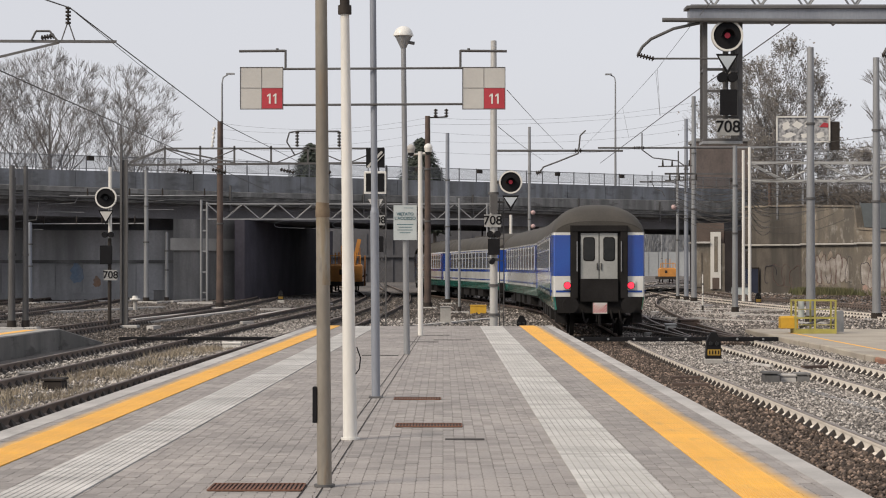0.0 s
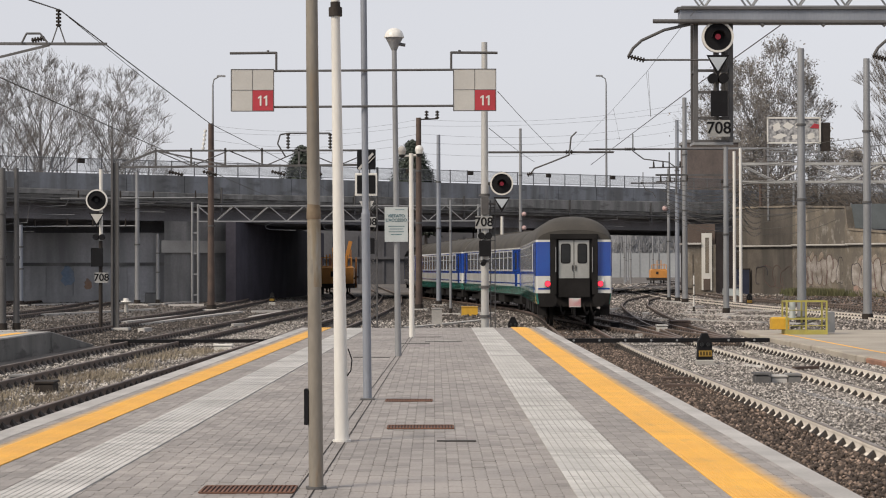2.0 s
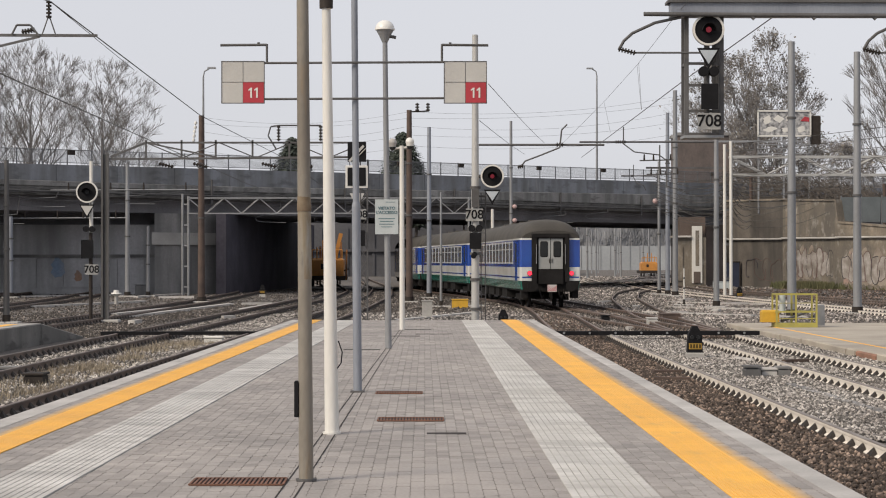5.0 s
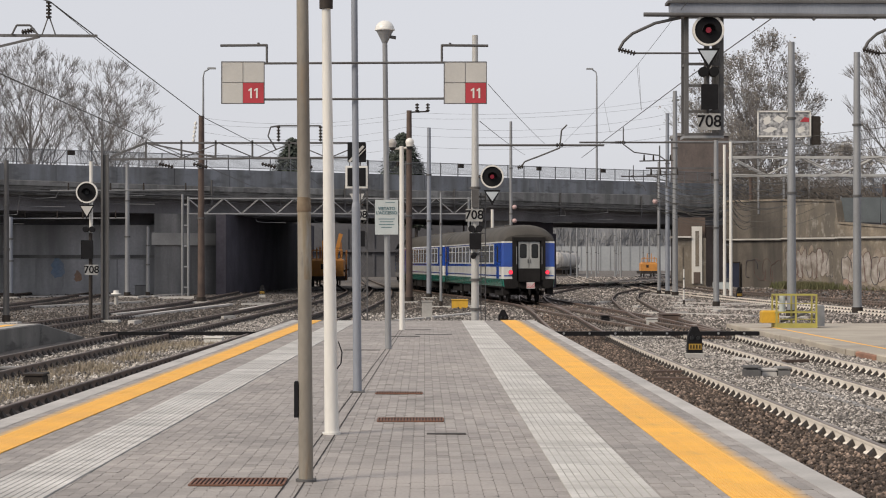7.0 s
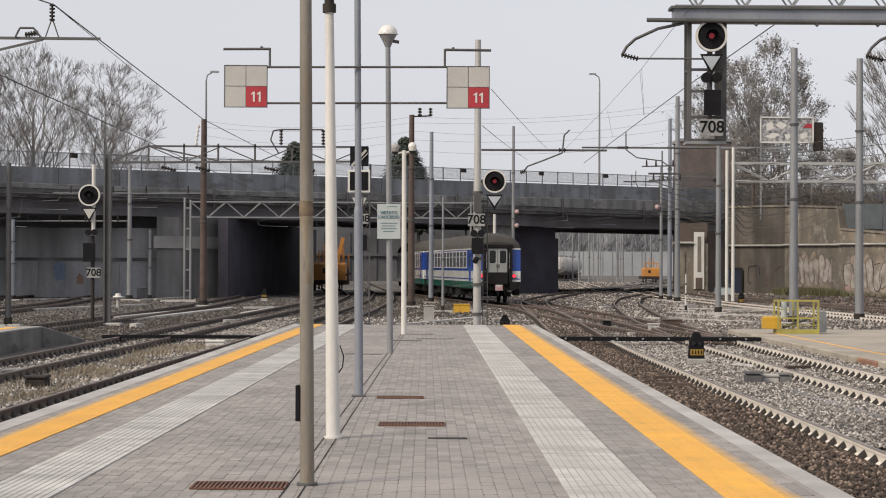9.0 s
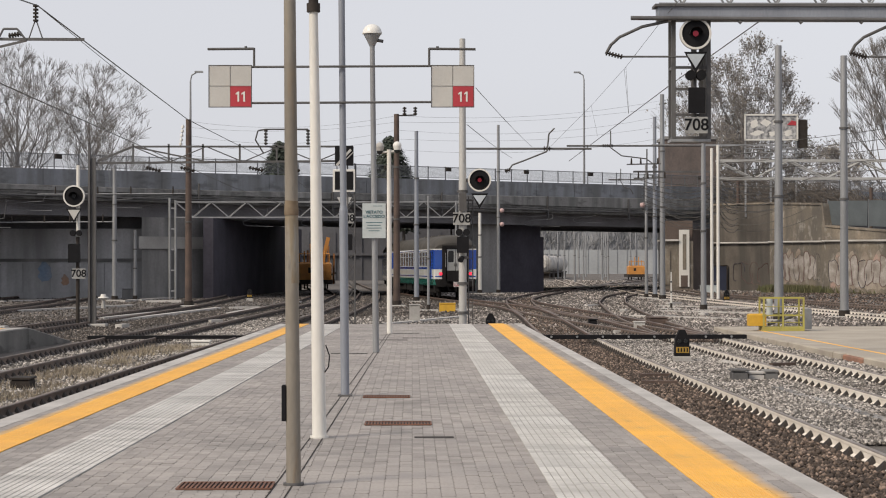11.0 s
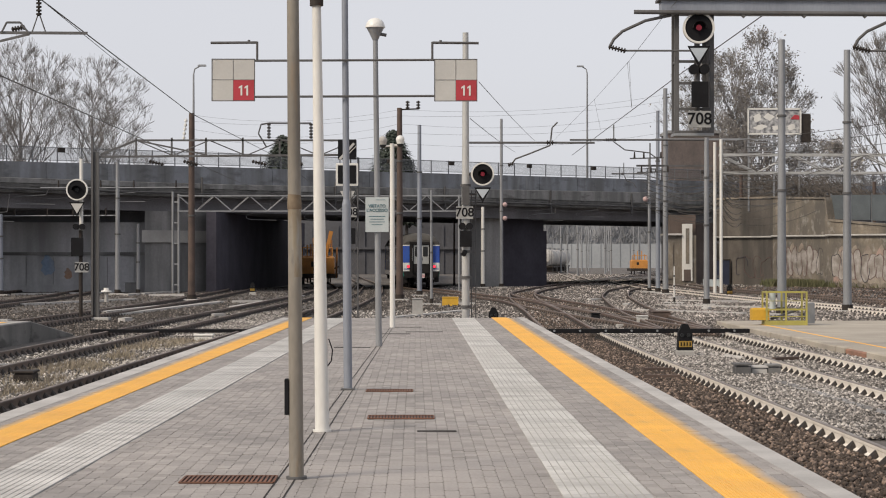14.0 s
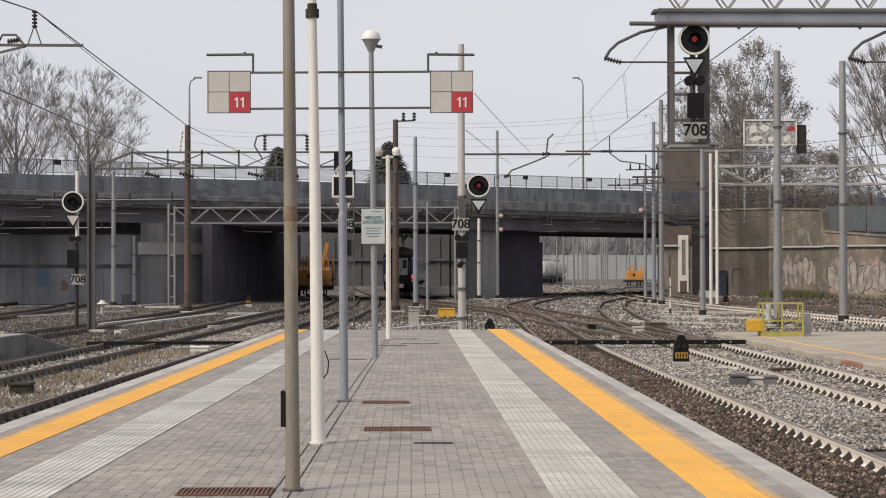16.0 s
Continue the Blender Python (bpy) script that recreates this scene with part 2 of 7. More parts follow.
T_BLUE = mat("coach_blue", (0.022, 0.082, 0.36), 0.07, col2=(0.024, 0.06, 0.29), scale=1, fine=20, amount=0.3, bump=0)
T_WHITE = mat("coach_white", (0.66, 0.66, 0.64), 0.07, col2=(0.54, 0.54, 0.52), scale=1, fine=20, amount=0.25, bump=0)
T_GREEN = mat("coach_green", (0.020, 0.155, 0.125), 0.07, col2=(0.03, 0.11, 0.09), scale=1, fine=20, amount=0.4, bump=0)
T_ROOF = mat("coach_roof_grime", (0.07, 0.063, 0.054), 0.8, col2=(0.045, 0.041, 0.036), scale=0.8, fine=18, amount=0.5, bump=0.1)
T_UNDER = mat("underframe", (0.021, 0.0195, 0.0195), 0.85, scale=1.5, fine=20, amount=0.6)
T_DOOR = mat("gangway_door_grey", (0.37, 0.375, 0.365), 0.5, col2=(0.29, 0.295, 0.285), scale=1.5, fine=20, amount=0.3, bump=0.02)
BARK = mat("bark", (0.145, 0.13, 0.122), 0.95, col2=(0.10, 0.09, 0.085), scale=1, fine=10, amount=0.4)
TWIG = mat("twigs", (0.235, 0.22, 0.213), 0.95, scale=0.3, fine=3, amount=0.3, bump=0)
DEADLEAF = mat("withered_leaves", (0.27, 0.245, 0.21), 0.9, col2=(0.19, 0.172, 0.15), scale=0.3, fine=3, amount=0.5, bump=0, rand=0.3)
CONIFER = mat("conifer_needles", (0.07, 0.085, 0.068), 0.9, col2=(0.045, 0.058, 0.046), scale=0.5, fine=4, amount=0.5, bump=0, rand=0.3)
GRASS = mat("scrub_grass", (0.085, 0.095, 0.045), 0.95, col2=(0.13, 0.115, 0.06), scale=0.5, fine=8, amount=0.5, bump=0, rand=0.35)
BUSH = mat("brown_bush_twigs", (0.115, 0.10, 0.088), 0.95, scale=0.4, fine=4, amount=0.4, bump=0)
DRYGRASS = mat("dry_grass", (0.36, 0.31, 0.23), 0.95, col2=(0.24, 0.20, 0.15), scale=1, fine=8, amount=0.4, bump=0, islands=(0.6, 1.3, 1.0))
PLATE_Y = mat("dull_yellow_plate", (0.36, 0.22, 0.03), 0.7, scale=5, fine=40, amount=0.3, bump=0)
CRATE_Y = mat("crate_yellow", (0.42, 0.37, 0.085), 0.6, col2=(0.30, 0.27, 0.08), scale=2, fine=30, amount=0.3, bump=0.04)
BOX_Y = mat("box_yellow", (0.62, 0.36, 0.03), 0.6, col2=(0.50, 0.29, 0.03), scale=3, fine=30, amount=0.3)
ORANGE = mat("works_orange", (0.55, 0.24, 0.05), 0.6, col2=(0.42, 0.19, 0.05), scale=1, fine=10, amount=0.3)
ORANGE_D = mat("rusty_orange", (0.36, 0.15, 0.045), 0.75, col2=(0.16, 0.08, 0.04), scale=1.2, fine=12, amount=0.5)
BRICKTOP = mat("red_edge_brick", (0.33, 0.17, 0.11), 0.9, col2=(0.22, 0.12, 0.085), scale=1.5, fine=20, amount=0.5)
BRICKRED = mat("red_brown_brick", (0.135, 0.10, 0.085), 0.9, col2=(0.09, 0.07, 0.06), scale=0.4, fine=8, amount=0.5)
# distance haze is mixed into these two pale, bluish colours
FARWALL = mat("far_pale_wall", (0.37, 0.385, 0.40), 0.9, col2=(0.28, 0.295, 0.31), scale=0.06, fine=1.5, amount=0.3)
FARWOOD = mat("hazy_far_wood", (0.34, 0.345, 0.36), 0.95, col2=(0.27, 0.275, 0.29), scale=0.06, fine=0.8, amount=0.4)
GRAF_W = mat("graffiti_pale", (0.36, 0.335, 0.315), 0.8, col2=(0.19, 0.165, 0.145), scale=1.5, fine=10, amount=0.5)
GRAF_D = mat("graffiti_dark", (0.15, 0.085, 0.08), 0.8, scale=1, fine=10, amount=0.4)
GRAF_K = mat("graffiti_black", (0.05, 0.045, 0.06), 0.8, scale=1, fine=10, amount=0.4)
GRAF_P = mat("graffiti_wash_paint", (0.30, 0.26, 0.22), 0.85, col2=(0.19, 0.155, 0.125), scale=0.9, fine=8, amount=0.5, stain=(((0.40, 0.25, 0.22), (0.8, 0.8, 1.5), 0.56, 0.66, 0.6), ((0.12, 0.10, 0.085), (2.5, 2.5, 0.6), 0.58, 0.68, 0.7)))
PINK = mat("faded_pink_glaze", (0.50, 0.34, 0.33), 0.5, col2=(0.42, 0.30, 0.29), scale=3, fine=20, amount=0.2, bump=0)
GRAF_B = mat("faded_blue_spray", (0.22, 0.30, 0.42), 0.85, col2=(0.30, 0.33, 0.38), scale=0.8, fine=6, amount=0.6)
GRAF_O = mat("faded_orange_spray", (0.42, 0.22, 0.13), 0.85, col2=(0.34, 0.25, 0.20), scale=0.8, fine=6, amount=0.6)
NAVY = mat("navy_door", (0.02, 0.026, 0.055), 0.6, scale=2, fine=20)
FENCE = mat("fence_grey", (0.20, 0.205, 0.215), 0.6, 0.3, scale=2, fine=20, amount=0.3)
SHEET = mat("blue_grey_sheet", (0.085, 0.10, 0.11), 0.6, col2=(0.06, 0.07, 0.078), scale=0.8, fine=10, amount=0.4)
SANDY = mat("sandy_concrete", (0.43, 0.385, 0.32), 0.9, col2=(0.32, 0.285, 0.24), scale=0.6, fine=18, amount=0.4, dist=0.02)
TOWER = mat("hazy_brown_brick", (0.135, 0.108, 0.098), 0.9, col2=(0.095, 0.078, 0.072), scale=0.5, fine=5, amount=0.5, stain=(((0.06, 0.055, 0.055), (1.2, 1.2, 0.5), 0.52, 0.66, 0.7),))
CHROME_W = mat("lamp_white_plastic", (0.72, 0.71, 0.68), 0.35, scale=3, fine=20, amount=0.15, bump=0)
RUST_GRATE = mat("rusty_grate", (0.20, 0.088, 0.052), 0.85, col2=(0.10, 0.05, 0.035), scale=3, fine=40, amount=0.5)
WIRE = mat("overhead_wire", (0.10, 0.095, 0.09), 0.6, 0.4, scale=2, fine=10, bump=0)


for m in (BLACK, GLASS_D, T_UNDER, SHADE_D, IRON, GIRDER):
    m.node_tree.nodes["Principled BSDF"].inputs["Specular IOR Level"].default_value = 0.15


def paint_dust(m, lines):
    """Yellow paint worn off onto the paving beside the edge lines: (x at y = 0, slope, side of the edge)."""
    n, l = m.node_tree.nodes, m.node_tree.links
    b = n["Principled BSDF"]
    old = b.inputs["Base Color"].links[0].from_socket
    tc, sx, nz = n.new("ShaderNodeTexCoord"), n.new("ShaderNodeSeparateXYZ"), n.new("ShaderNodeTexNoise")
    l.new(tc.outputs["Object"], sx.inputs[0]), l.new(tc.outputs["Object"], nz.inputs["Vector"])
    nz.inputs["Scale"].default_value, nz.inputs["Detail"].default_value = 3.0, 5

    def op(kind, a, c):
        q = n.new("ShaderNodeMath")
        q.operation = kind
        for s, v in zip(q.inputs, (a, c)):
            if isinstance(v, float):
                s.default_value = v
            elif v is not None:
                l.new(v, s)
        return q.outputs[0]
    for x0, k, out in lines:
        off = op("MULTIPLY", op("SUBTRACT", op("SUBTRACT", sx.outputs[0], op("MULTIPLY", sx.outputs[1], float(k))), float(x0)), float(out))
        mr = n.new("ShaderNodeMapRange")
        mr.inputs["From Min"].default_value, mr.inputs["From Max"].default_value = 0.20, 0.34
        mr.inputs["To Min"].default_value, mr.inputs["To Max"].default_value = 0.95, 0.0
        l.new(op("ADD", off, op("MULTIPLY", op("SUBTRACT", nz.outputs[0], 0.5), 0.12)), mr.inputs[0])
        mx = n.new("ShaderNodeMix")
        mx.data_type = "RGBA"
        mx.inputs[7].default_value = (0.70, 0.40, 0.10, 1)
        l.new(op("MULTIPLY", mr.outputs[0], op("GREATER_THAN", off, 0.0)), mx.inputs[0]), l.new(old, mx.inputs[6])
        old = mx.outputs[2]
    l.new(old, b.inputs["Base Color"])


paint_dust(BRICK, ((2.27, 0.0, 1), (-3.97, 0.019, -1)))

# ---- building blocks ----
class Mesh:
    def __init__(self):
        self.v, self.f, self.s = [], [], []

    def add(self, verts, faces, smooth=False):
        o = len(self.v)
        self.v.extend(tuple(p) for p in verts)
        self.f.extend(tuple(i + o for i in q) for q in faces)
        self.s.extend([smooth] * len(faces))
        return self

    def box(self, x0, x1, y0, y1, z0, z1):
        return self.add([(x, y, z) for z in (z0, z1) for y in (y0, y1) for x in (x0, x1)],
                        [(0, 2, 3, 1), (4, 5, 7, 6), (0, 1, 5, 4), (2, 6, 7, 3), (0, 4, 6, 2), (1, 3, 7, 5)])

    def soft(self, x0, x1, y0, y1, z0, z1, c=0.01):
        """A box with its upper edges chamfered."""
        v = [(x0, y0, z0), (x1, y0, z0), (x1, y1, z0), (x0, y1, z0), (x0, y0, z1 - c), (x1, y0, z1 - c), (x1, y1, z1 - c), (x0, y1, z1 - c),
             (x0 + c, y0 + c, z1), (x1 - c, y0 + c, z1), (x1 - c, y1 - c, z1), (x0 + c, y1 - c, z1)]
        f = [(3, 2, 1, 0), (8, 9, 10, 11)]
        for a in (0, 4):
            f += [(a + i, a + (i + 1) % 4, a + 4 + (i + 1) % 4, a + 4 + i) for i in range(4)]
        return self.add(v, f)

    def bar(self, p, q, r, r2=None, n=8, caps=True):
        p, q = Vector(p), Vector(q)
        r2 = r if r2 is None else r2
        w = (q - p).normalized()
        a = w.orthogonal().normalized()
        b = w.cross(a)
        v = []
        for c, k in ((p, r), (q, r2)):
            v += [c + (a * math.cos(t) + b * math.sin(t)) * k for t in (2 * math.pi * i / n for i in range(n))]
        self.add(v, [(i, (i + 1) % n, n + (i + 1) % n, n + i) for i in range(n)], True)
        if caps:
            self.add(v, [tuple(range(n - 1, -1, -1)), tuple(range(n, 2 * n))])
        return self

    def tube(self, pts, r, n=6):
        for a, b in zip(pts, pts[1:]):
            self.bar(a, b, r, n=n)
        return self

    def beam(self, p, q, w, h):
        """A square bar from p to q, w wide and h high."""
        p, q = Vector(p), Vector(q)
        t = (q - p).normalized()
        s = t.cross(Vector((0, 0, 1)))
        s = (s if s.length > 1e-4 else Vector((1, 0, 0))).normalized()
        u = s.cross(t)
        v = [c + s * i * w / 2 + u * j * h / 2 for c in (p, q) for i, j in ((-1, -1), (1, -1), (1, 1), (-1, 1))]
        return self.add(v, [(0, 1, 5, 4), (1, 2, 6, 5), (2, 3, 7, 6), (3, 0, 4, 7), (3, 2, 1, 0), (4, 5, 6, 7)])

    def prism(self, poly, y0, y1):
        """An outline of (x, z) drawn out along y."""
        n = len(poly)
        v = [(x, y0, z) for x, z in poly] + [(x, y1, z) for x, z in poly]
        return self.add(v, [(i, (i + 1) % n, n + (i + 1) % n, n + i) for i in range(n)] + [tuple(range(n - 1, -1, -1)), tuple(range(n, 2 * n))])

    def ring(self, c, r_in, r_out, y0, y1, n=28):
        """A flat ring that faces along y."""
        v = []
        for y in (y0, y1):
            for r in (r_in, r_out):
                v += [(c[0] + r * math.cos(2 * math.pi * i / n), c[1] + y, c[2] + r * math.sin(2 * math.pi * i / n)) for i in range(n)]
        f = []
        for i in range(n):
            j = (i + 1) % n
            f += [(i, j, n + j, n + i), (2 * n + i, 3 * n + i, 3 * n + j, 2 * n + j), (n + i, n + j, 3 * n + j, 3 * n + i), (i, 2 * n + i, 2 * n + j, j)]
        return self.add(v, f)

    def dome(self, c, r, sz=1.0, a0=-90, a1=90, n=14, k=8):
        v, f = [], []
        for i in range(k + 1):
            a = radians(a0 + (a1 - a0) * i / k)
            v += [(c[0] + r * math.cos(a) * math.cos(2 * math.pi * j / n), c[1] + r * math.cos(a) * math.sin(2 * math.pi * j / n), c[2] + r * sz * math.sin(a)) for j in range(n)]
        for i in range(k):
            f += [(i * n + j, i * n + (j + 1) % n, (i + 1) * n + (j + 1) % n, (i + 1) * n + j) for j in range(n)]
        return self.add(v, f, True)

    def data(self, name, material):
        me = bpy.data.meshes.new(name)
        me.from_pydata(self.v, [], self.f)
        me.polygons.foreach_set("use_smooth", self.s)
        me.materials.append(material)
        me.update()
        return me


def part(name, m, material, parent=None, label=""):
    ob = new(name, m.data(name, material) if isinstance(m, Mesh) else m)
    ob.parent = parent
    return tagged(ob, label)


def thing(name, at, label, category, group="", kind=""):
    ob = new(name)
    ob.location = at
    ob.empty_display_size = 0.2
    return tagged(ob, label, category, group, kind)


def setting(name, m, material, label, category):
    return tagged(part(name, m, material), label, category, kind="structure")


def lettering(name, text, size, at, material, parent, depth=0.004, label=""):
    """Text that stands upright and faces -Y, centred at a place."""
    cu = bpy.data.curves.new(name, "FONT")
    cu.offset = size * 0.015
    cu.body, cu.size, cu.extrude, cu.align_x, cu.align_y = text, size, depth, "CENTER", "CENTER"
    tmp = bpy.data.objects.new(name, cu)
    scene.collection.objects.link(tmp)
    me = bpy.data.meshes.new_from_object(tmp.evaluated_get(bpy.context.evaluated_depsgraph_get()))
    bpy.data.objects.remove(tmp)
    me.transform(pose(*at, 90, 0, 0))
    me.materials.clear()
    me.materials.append(material)
    ob = new(name, me)
    ob.parent = parent
    return tagged(ob, label)


def smooth_line(knots):
    """A plan line x(y) through knots, rounded at its bends."""
    k = np.array(knots, float)
    ys = np.arange(k[0][1], k[-1][1] + 0.5, 1.0)
    xs = np.interp(ys, k[:, 1], k[:, 0])
    pad = np.pad(xs, 10, mode="reflect", reflect_type="odd")
    w = np.hanning(17)[1:-1]
    w /= w.sum()
    xs = np.convolve(pad, w, "same")[10:-10]
    return lambda y: float(np.interp(y, ys, xs))


# ---- ground and platform ----
PZ, PEND, EDGE_R = 0.55, 54.7, 2.95


def edge_l(y):
    return -4.64 + 0.0195 * y


g = Mesh()
g.add([(-900, -300, -0.2), (900, -300, -0.2), (900, 2500, -0.2), (-900, 2500, -0.2)], [(0, 1, 2, 3)])
setting("ground", g, BALLAST, "grey-brown ballast and gravel of the railway yard", "ground")

pl = Mesh()
y0, y1 = -40.0, PEND
pl.add([(x, y, z) for z in (-0.2, PZ - 0.012) for y in (y0, y1) for x in (edge_l(y) + 0.02, EDGE_R - 0.02)],
       [(0, 2, 3, 1), (4, 5, 7, 6), (0, 1, 5, 4), (2, 6, 7, 3), (0, 4, 6, 2), (1, 3, 7, 5)])
platform = setting("platform", pl, JOINT, "grey brick-paved station platform with yellow edge lines", "platform")


# ---- tracks ----
def rail_mesh(line, off, y0, y1, step, profile):
    m = Mesh()
    ys = np.arange(y0, y1 + 0.01, step)
    n = len(profile)
    v = []
    for y in ys:
        t = (line(y + 0.5) - line(y - 0.5))
        k = 1 / math.hypot(1, t)
        x = line(y) + off * k
        v += [(x + px * k, y - off * t * k - px * t * k, pz) for px, pz in profile]
    f = [(i * n + j, i * n + j + 1, (i + 1) * n + j + 1, (i + 1) * n + j) for i in range(len(ys) - 1) for j in range(n - 1)]
    return m.add(v, f)


SIDES = ((0.036, -0.012), (0.035, -0.045), (0.028, -0.055), (0.028, -0.125), (0.068, -0.148), (0.068, -0.16),
         (-0.068, -0.16), (-0.068, -0.148), (-0.028, -0.125), (-0.028, -0.055), (-0.035, -0.045), (-0.036, -0.012))
HEAD = ((-0.036, -0.012), (-0.030, 0.0), (0.030, 0.0), (0.036, -0.012))
SLEEP = Mesh().soft(-1.25, 1.25, -0.12, 0.12, -0.26, -0.19, 0.02).data("sleeper", SLEEPER)
CLIP = Mesh()
for rx in (-0.7525, 0.7525):
    for s in (-1, 1):
        CLIP.add([(rx + s * 0.012, -0.19, -0.165), (rx + s * 0.13, -0.15, -0.175), (rx + s * 0.13, 0.15, -0.175), (rx + s * 0.012, 0.19, -0.165), (rx + s * 0.04, -0.022, -0.055), (rx + s * 0.04, 0.022, -0.055)],
                 [(0, 1, 4), (1, 2, 5, 4), (2, 3, 5), (3, 0, 4, 5)])
CLIP = CLIP.data("rail_clip", IRON)


def track(knots, y0, y1, label, pale=False, own=(0, 0), dull=None):
    """Two rails on sleepers. own: the stretch whose sleepers are pieces of their own."""
    line = smooth_line(knots)
    th = thing("railway_track", (0, 0, 0), label, "railway track", "tracks of the yard", "structure")
    for off in (-0.7525, 0.7525):
        for a, b, sides in ((y0, dull, RAIL_L), (dull, y1, RAIL_M)) if dull else ((y0, y1, RAIL_L if pale else RAIL),):
            r = part("rail", rail_mesh(line, off, a, b, 2.0, SIDES), sides, th)
            part("rail_head", rail_mesh(line, off, a, b, 2.0, HEAD), RAILTOP if sides is RAIL_L else RAILTOP_D, r, "worn steel rail head")
    rest, clips = Mesh(), Mesh()
    y = y0
    while y < y1:
        t = line(y + 0.5) - line(y - 0.5)
        m = Matrix.Translation((line(y), y, 0)) @ Matrix.Rotation(-math.atan(t), 4, "Z")
        if own[0] <= y < own[1]:
            s = part("sleeper", SLEEP, None, th)
            s.matrix_basis = m
            c = part("rail_clip", CLIP, None, s)
        else:
            o = [m @ Vector(p) for p in ((-1.25, -0.12, -0.193), (1.25, -0.12, -0.193), (1.25, 0.12, -0.193), (-1.25, 0.12, -0.193))]
            rest.add(o, [(0, 1, 2, 3)])
            for v in CLIP.vertices:
                clips.v.append(tuple(m @ v.co))
            b = len(clips.v) - len(CLIP.vertices)
            for p in CLIP.polygons:
                clips.f.append(tuple(b + i for i in p.vertices))
                clips.s.append(False)
        y += 0.6
    tagged(part("far_sleepers", rest, SLEEPER, th), kind="stuff")
    tagged(part("far_rail_clips", clips, IRON, th), kind="stuff")
    return line


TRAIN_LINE = ((4.55, -60), (4.55, 50), (4.68, 61), (5.0, 73), (5.35, 85), (5.55, 97), (5.3, 104), (4.8, 111), (3.95, 118), (2.75, 129.5), (1.35, 142), (0.25, 152), (-0.6, 161), (-1.0, 170), (-1.2, 184), (-1.3, 204), (-0.9, 240), (1.0, 300))
for knots in (((14, 190), (24, 230), (36, 270), (70, 360), (100, 430)), ((20, 215), (24, 240), (30, 290), (45, 380)), ((17, 200), (19, 240), (22, 300), (30, 420)), ((30, 225), (44, 260), (75, 330), (120, 420))):
    track(knots, knots[0][1], knots[-1][1] - 2, "far railway track beyond the bridge", True)
main_line = track(TRAIN_LINE, -20, 260, "railway track with pale-sided rails beside the platform", True, (22, 66), 62)
second_line = track(((8.33, -60), (8.33, 58), (8.2, 80), (7.3, 100), (6.6, 115), (6.7, 128), (8.6, 145), (12.2, 170), (15, 185), (20, 215), (40, 320), (80, 480)), -20, 400, "railway track with pale-sided rails curving away", True, (30, 66), 60)
track(((8.4, 62), (9.0, 80), (10.0, 96), (11.6, 118), (14, 140), (20, 175), (30, 220), (60, 330)), 63, 300, "rusty railway track branching off at a switch")
track(((5.5, 86), (5.6, 97), (5.9, 110), (6.7, 128), (8.0, 143)), 87, 140, "rusty switch track joining the curve")
track(((8.3, 59), (7.95, 66), (6.9, 77), (6.0, 88), (5.6, 97), (5.5, 104)), 62, 98, "rusty crossover track between two lines")
track(((22, 40), (19.5, 88), (18.2, 114), (17.6, 150), (19.2, 190), (42, 300)), 50, 280, "railway track with pale rails near the retaining wall", True)
track(((27, 40), (24.5, 88), (23.2, 114), (21.8, 150), (23.4, 188), (24, 200)), 50, 186, "rusty railway track near the retaining wall")
track(((-6.42 - 0.032 * 60, -60), (-5.78, 20), (-4.02, 75), (-3.3, 100), (-2.85, 130), (-3.4, 165), (-5.4, 205), (-10, 300)), -20, 260, "dark railway track along the platform", False, (28, 70))
track(((-10.3 - 0.032 * 60, -60), (-9.66, 20), (-7.4, 90), (-6.2, 125), (-6.4, 150), (-8.6, 187), (-10.5, 210), (-20, 300)), -20, 260, "dark railway track between platforms", False, (36, 70))
track(((-15.2, 20), (-14.1, 50), (-12.9, 80), (-12.2, 110), (-12.6, 145), (-14.2, 170), (-14.5, 190)), 30, 184, "dark railway track on the yard's far side")
track(((-22, 40), (-20.0, 80), (-20.8, 115), (-23.4, 150), (-26, 190)), 50, 168, "dark railway track on the yard's far side")
track(((-28, 60), (-27, 100), (-30, 190)), 60, 168, "dark railway track on the yard's far side")

# a black cable duct that crosses the tracks, with its bolts
duct = thing("cable_duct", (0, 59.3, 0), "black rubber-clad cable duct lying across the tracks", "cable duct")
part("duct", Mesh().beam((3.0, 0, 0.03), (9.75, 0, 0.03), 0.35, 0.12), BLACK, duct)
for i in range(9):
    part("bolt", Mesh().bar((3.3 + i * 0.75, -0.17, 0.04), (3.3 + i * 0.75, -0.20, 0.04), 0.035), STEEL, duct)
duct2 = thing("cable_duct", (0, 60.5, 0), "dark cable duct crossing the dark tracks", "cable duct")
part("duct", Mesh().beam((-9.6, 0, 0.0), (-4.6, 0, 0.0), 0.3, 0.1), BLACK, duct2)

# ---- overpass: an oblique concrete road bridge ----
U = Vector((0.697, 0.717, 0)).normalized()
N = Vector((-U.y, U.x, 0))
O = Vector((0, 160.0, 0))


def on_bridge(s, out, z):
    """s along the bridge, out behind its near face, z up."""
    return O + U * s + N * out + Vector((0, 0, z))


def slab(m, s0, s1, o0, o1, z0, z1):
    v = [on_bridge(s, o, z) for z in (z0, z1) for o in (o0, o1) for s in (s0, s1)]
    return m.add(v, [(0, 2, 3, 1), (4, 5, 7, 6), (0, 1, 5, 4), (2, 6, 7, 3), (0, 4, 6, 2), (1, 3, 7, 5)])


bridge = thing("road_bridge", tuple(O), "long grey concrete road overpass with a fence on its parapet", "bridge", kind="structure")
bridge.location = (0, 0, 0)
part("deck", slab(Mesh(), -110, 100, 0.5, 20, 6.6, 7.4), GIRDER, bridge)
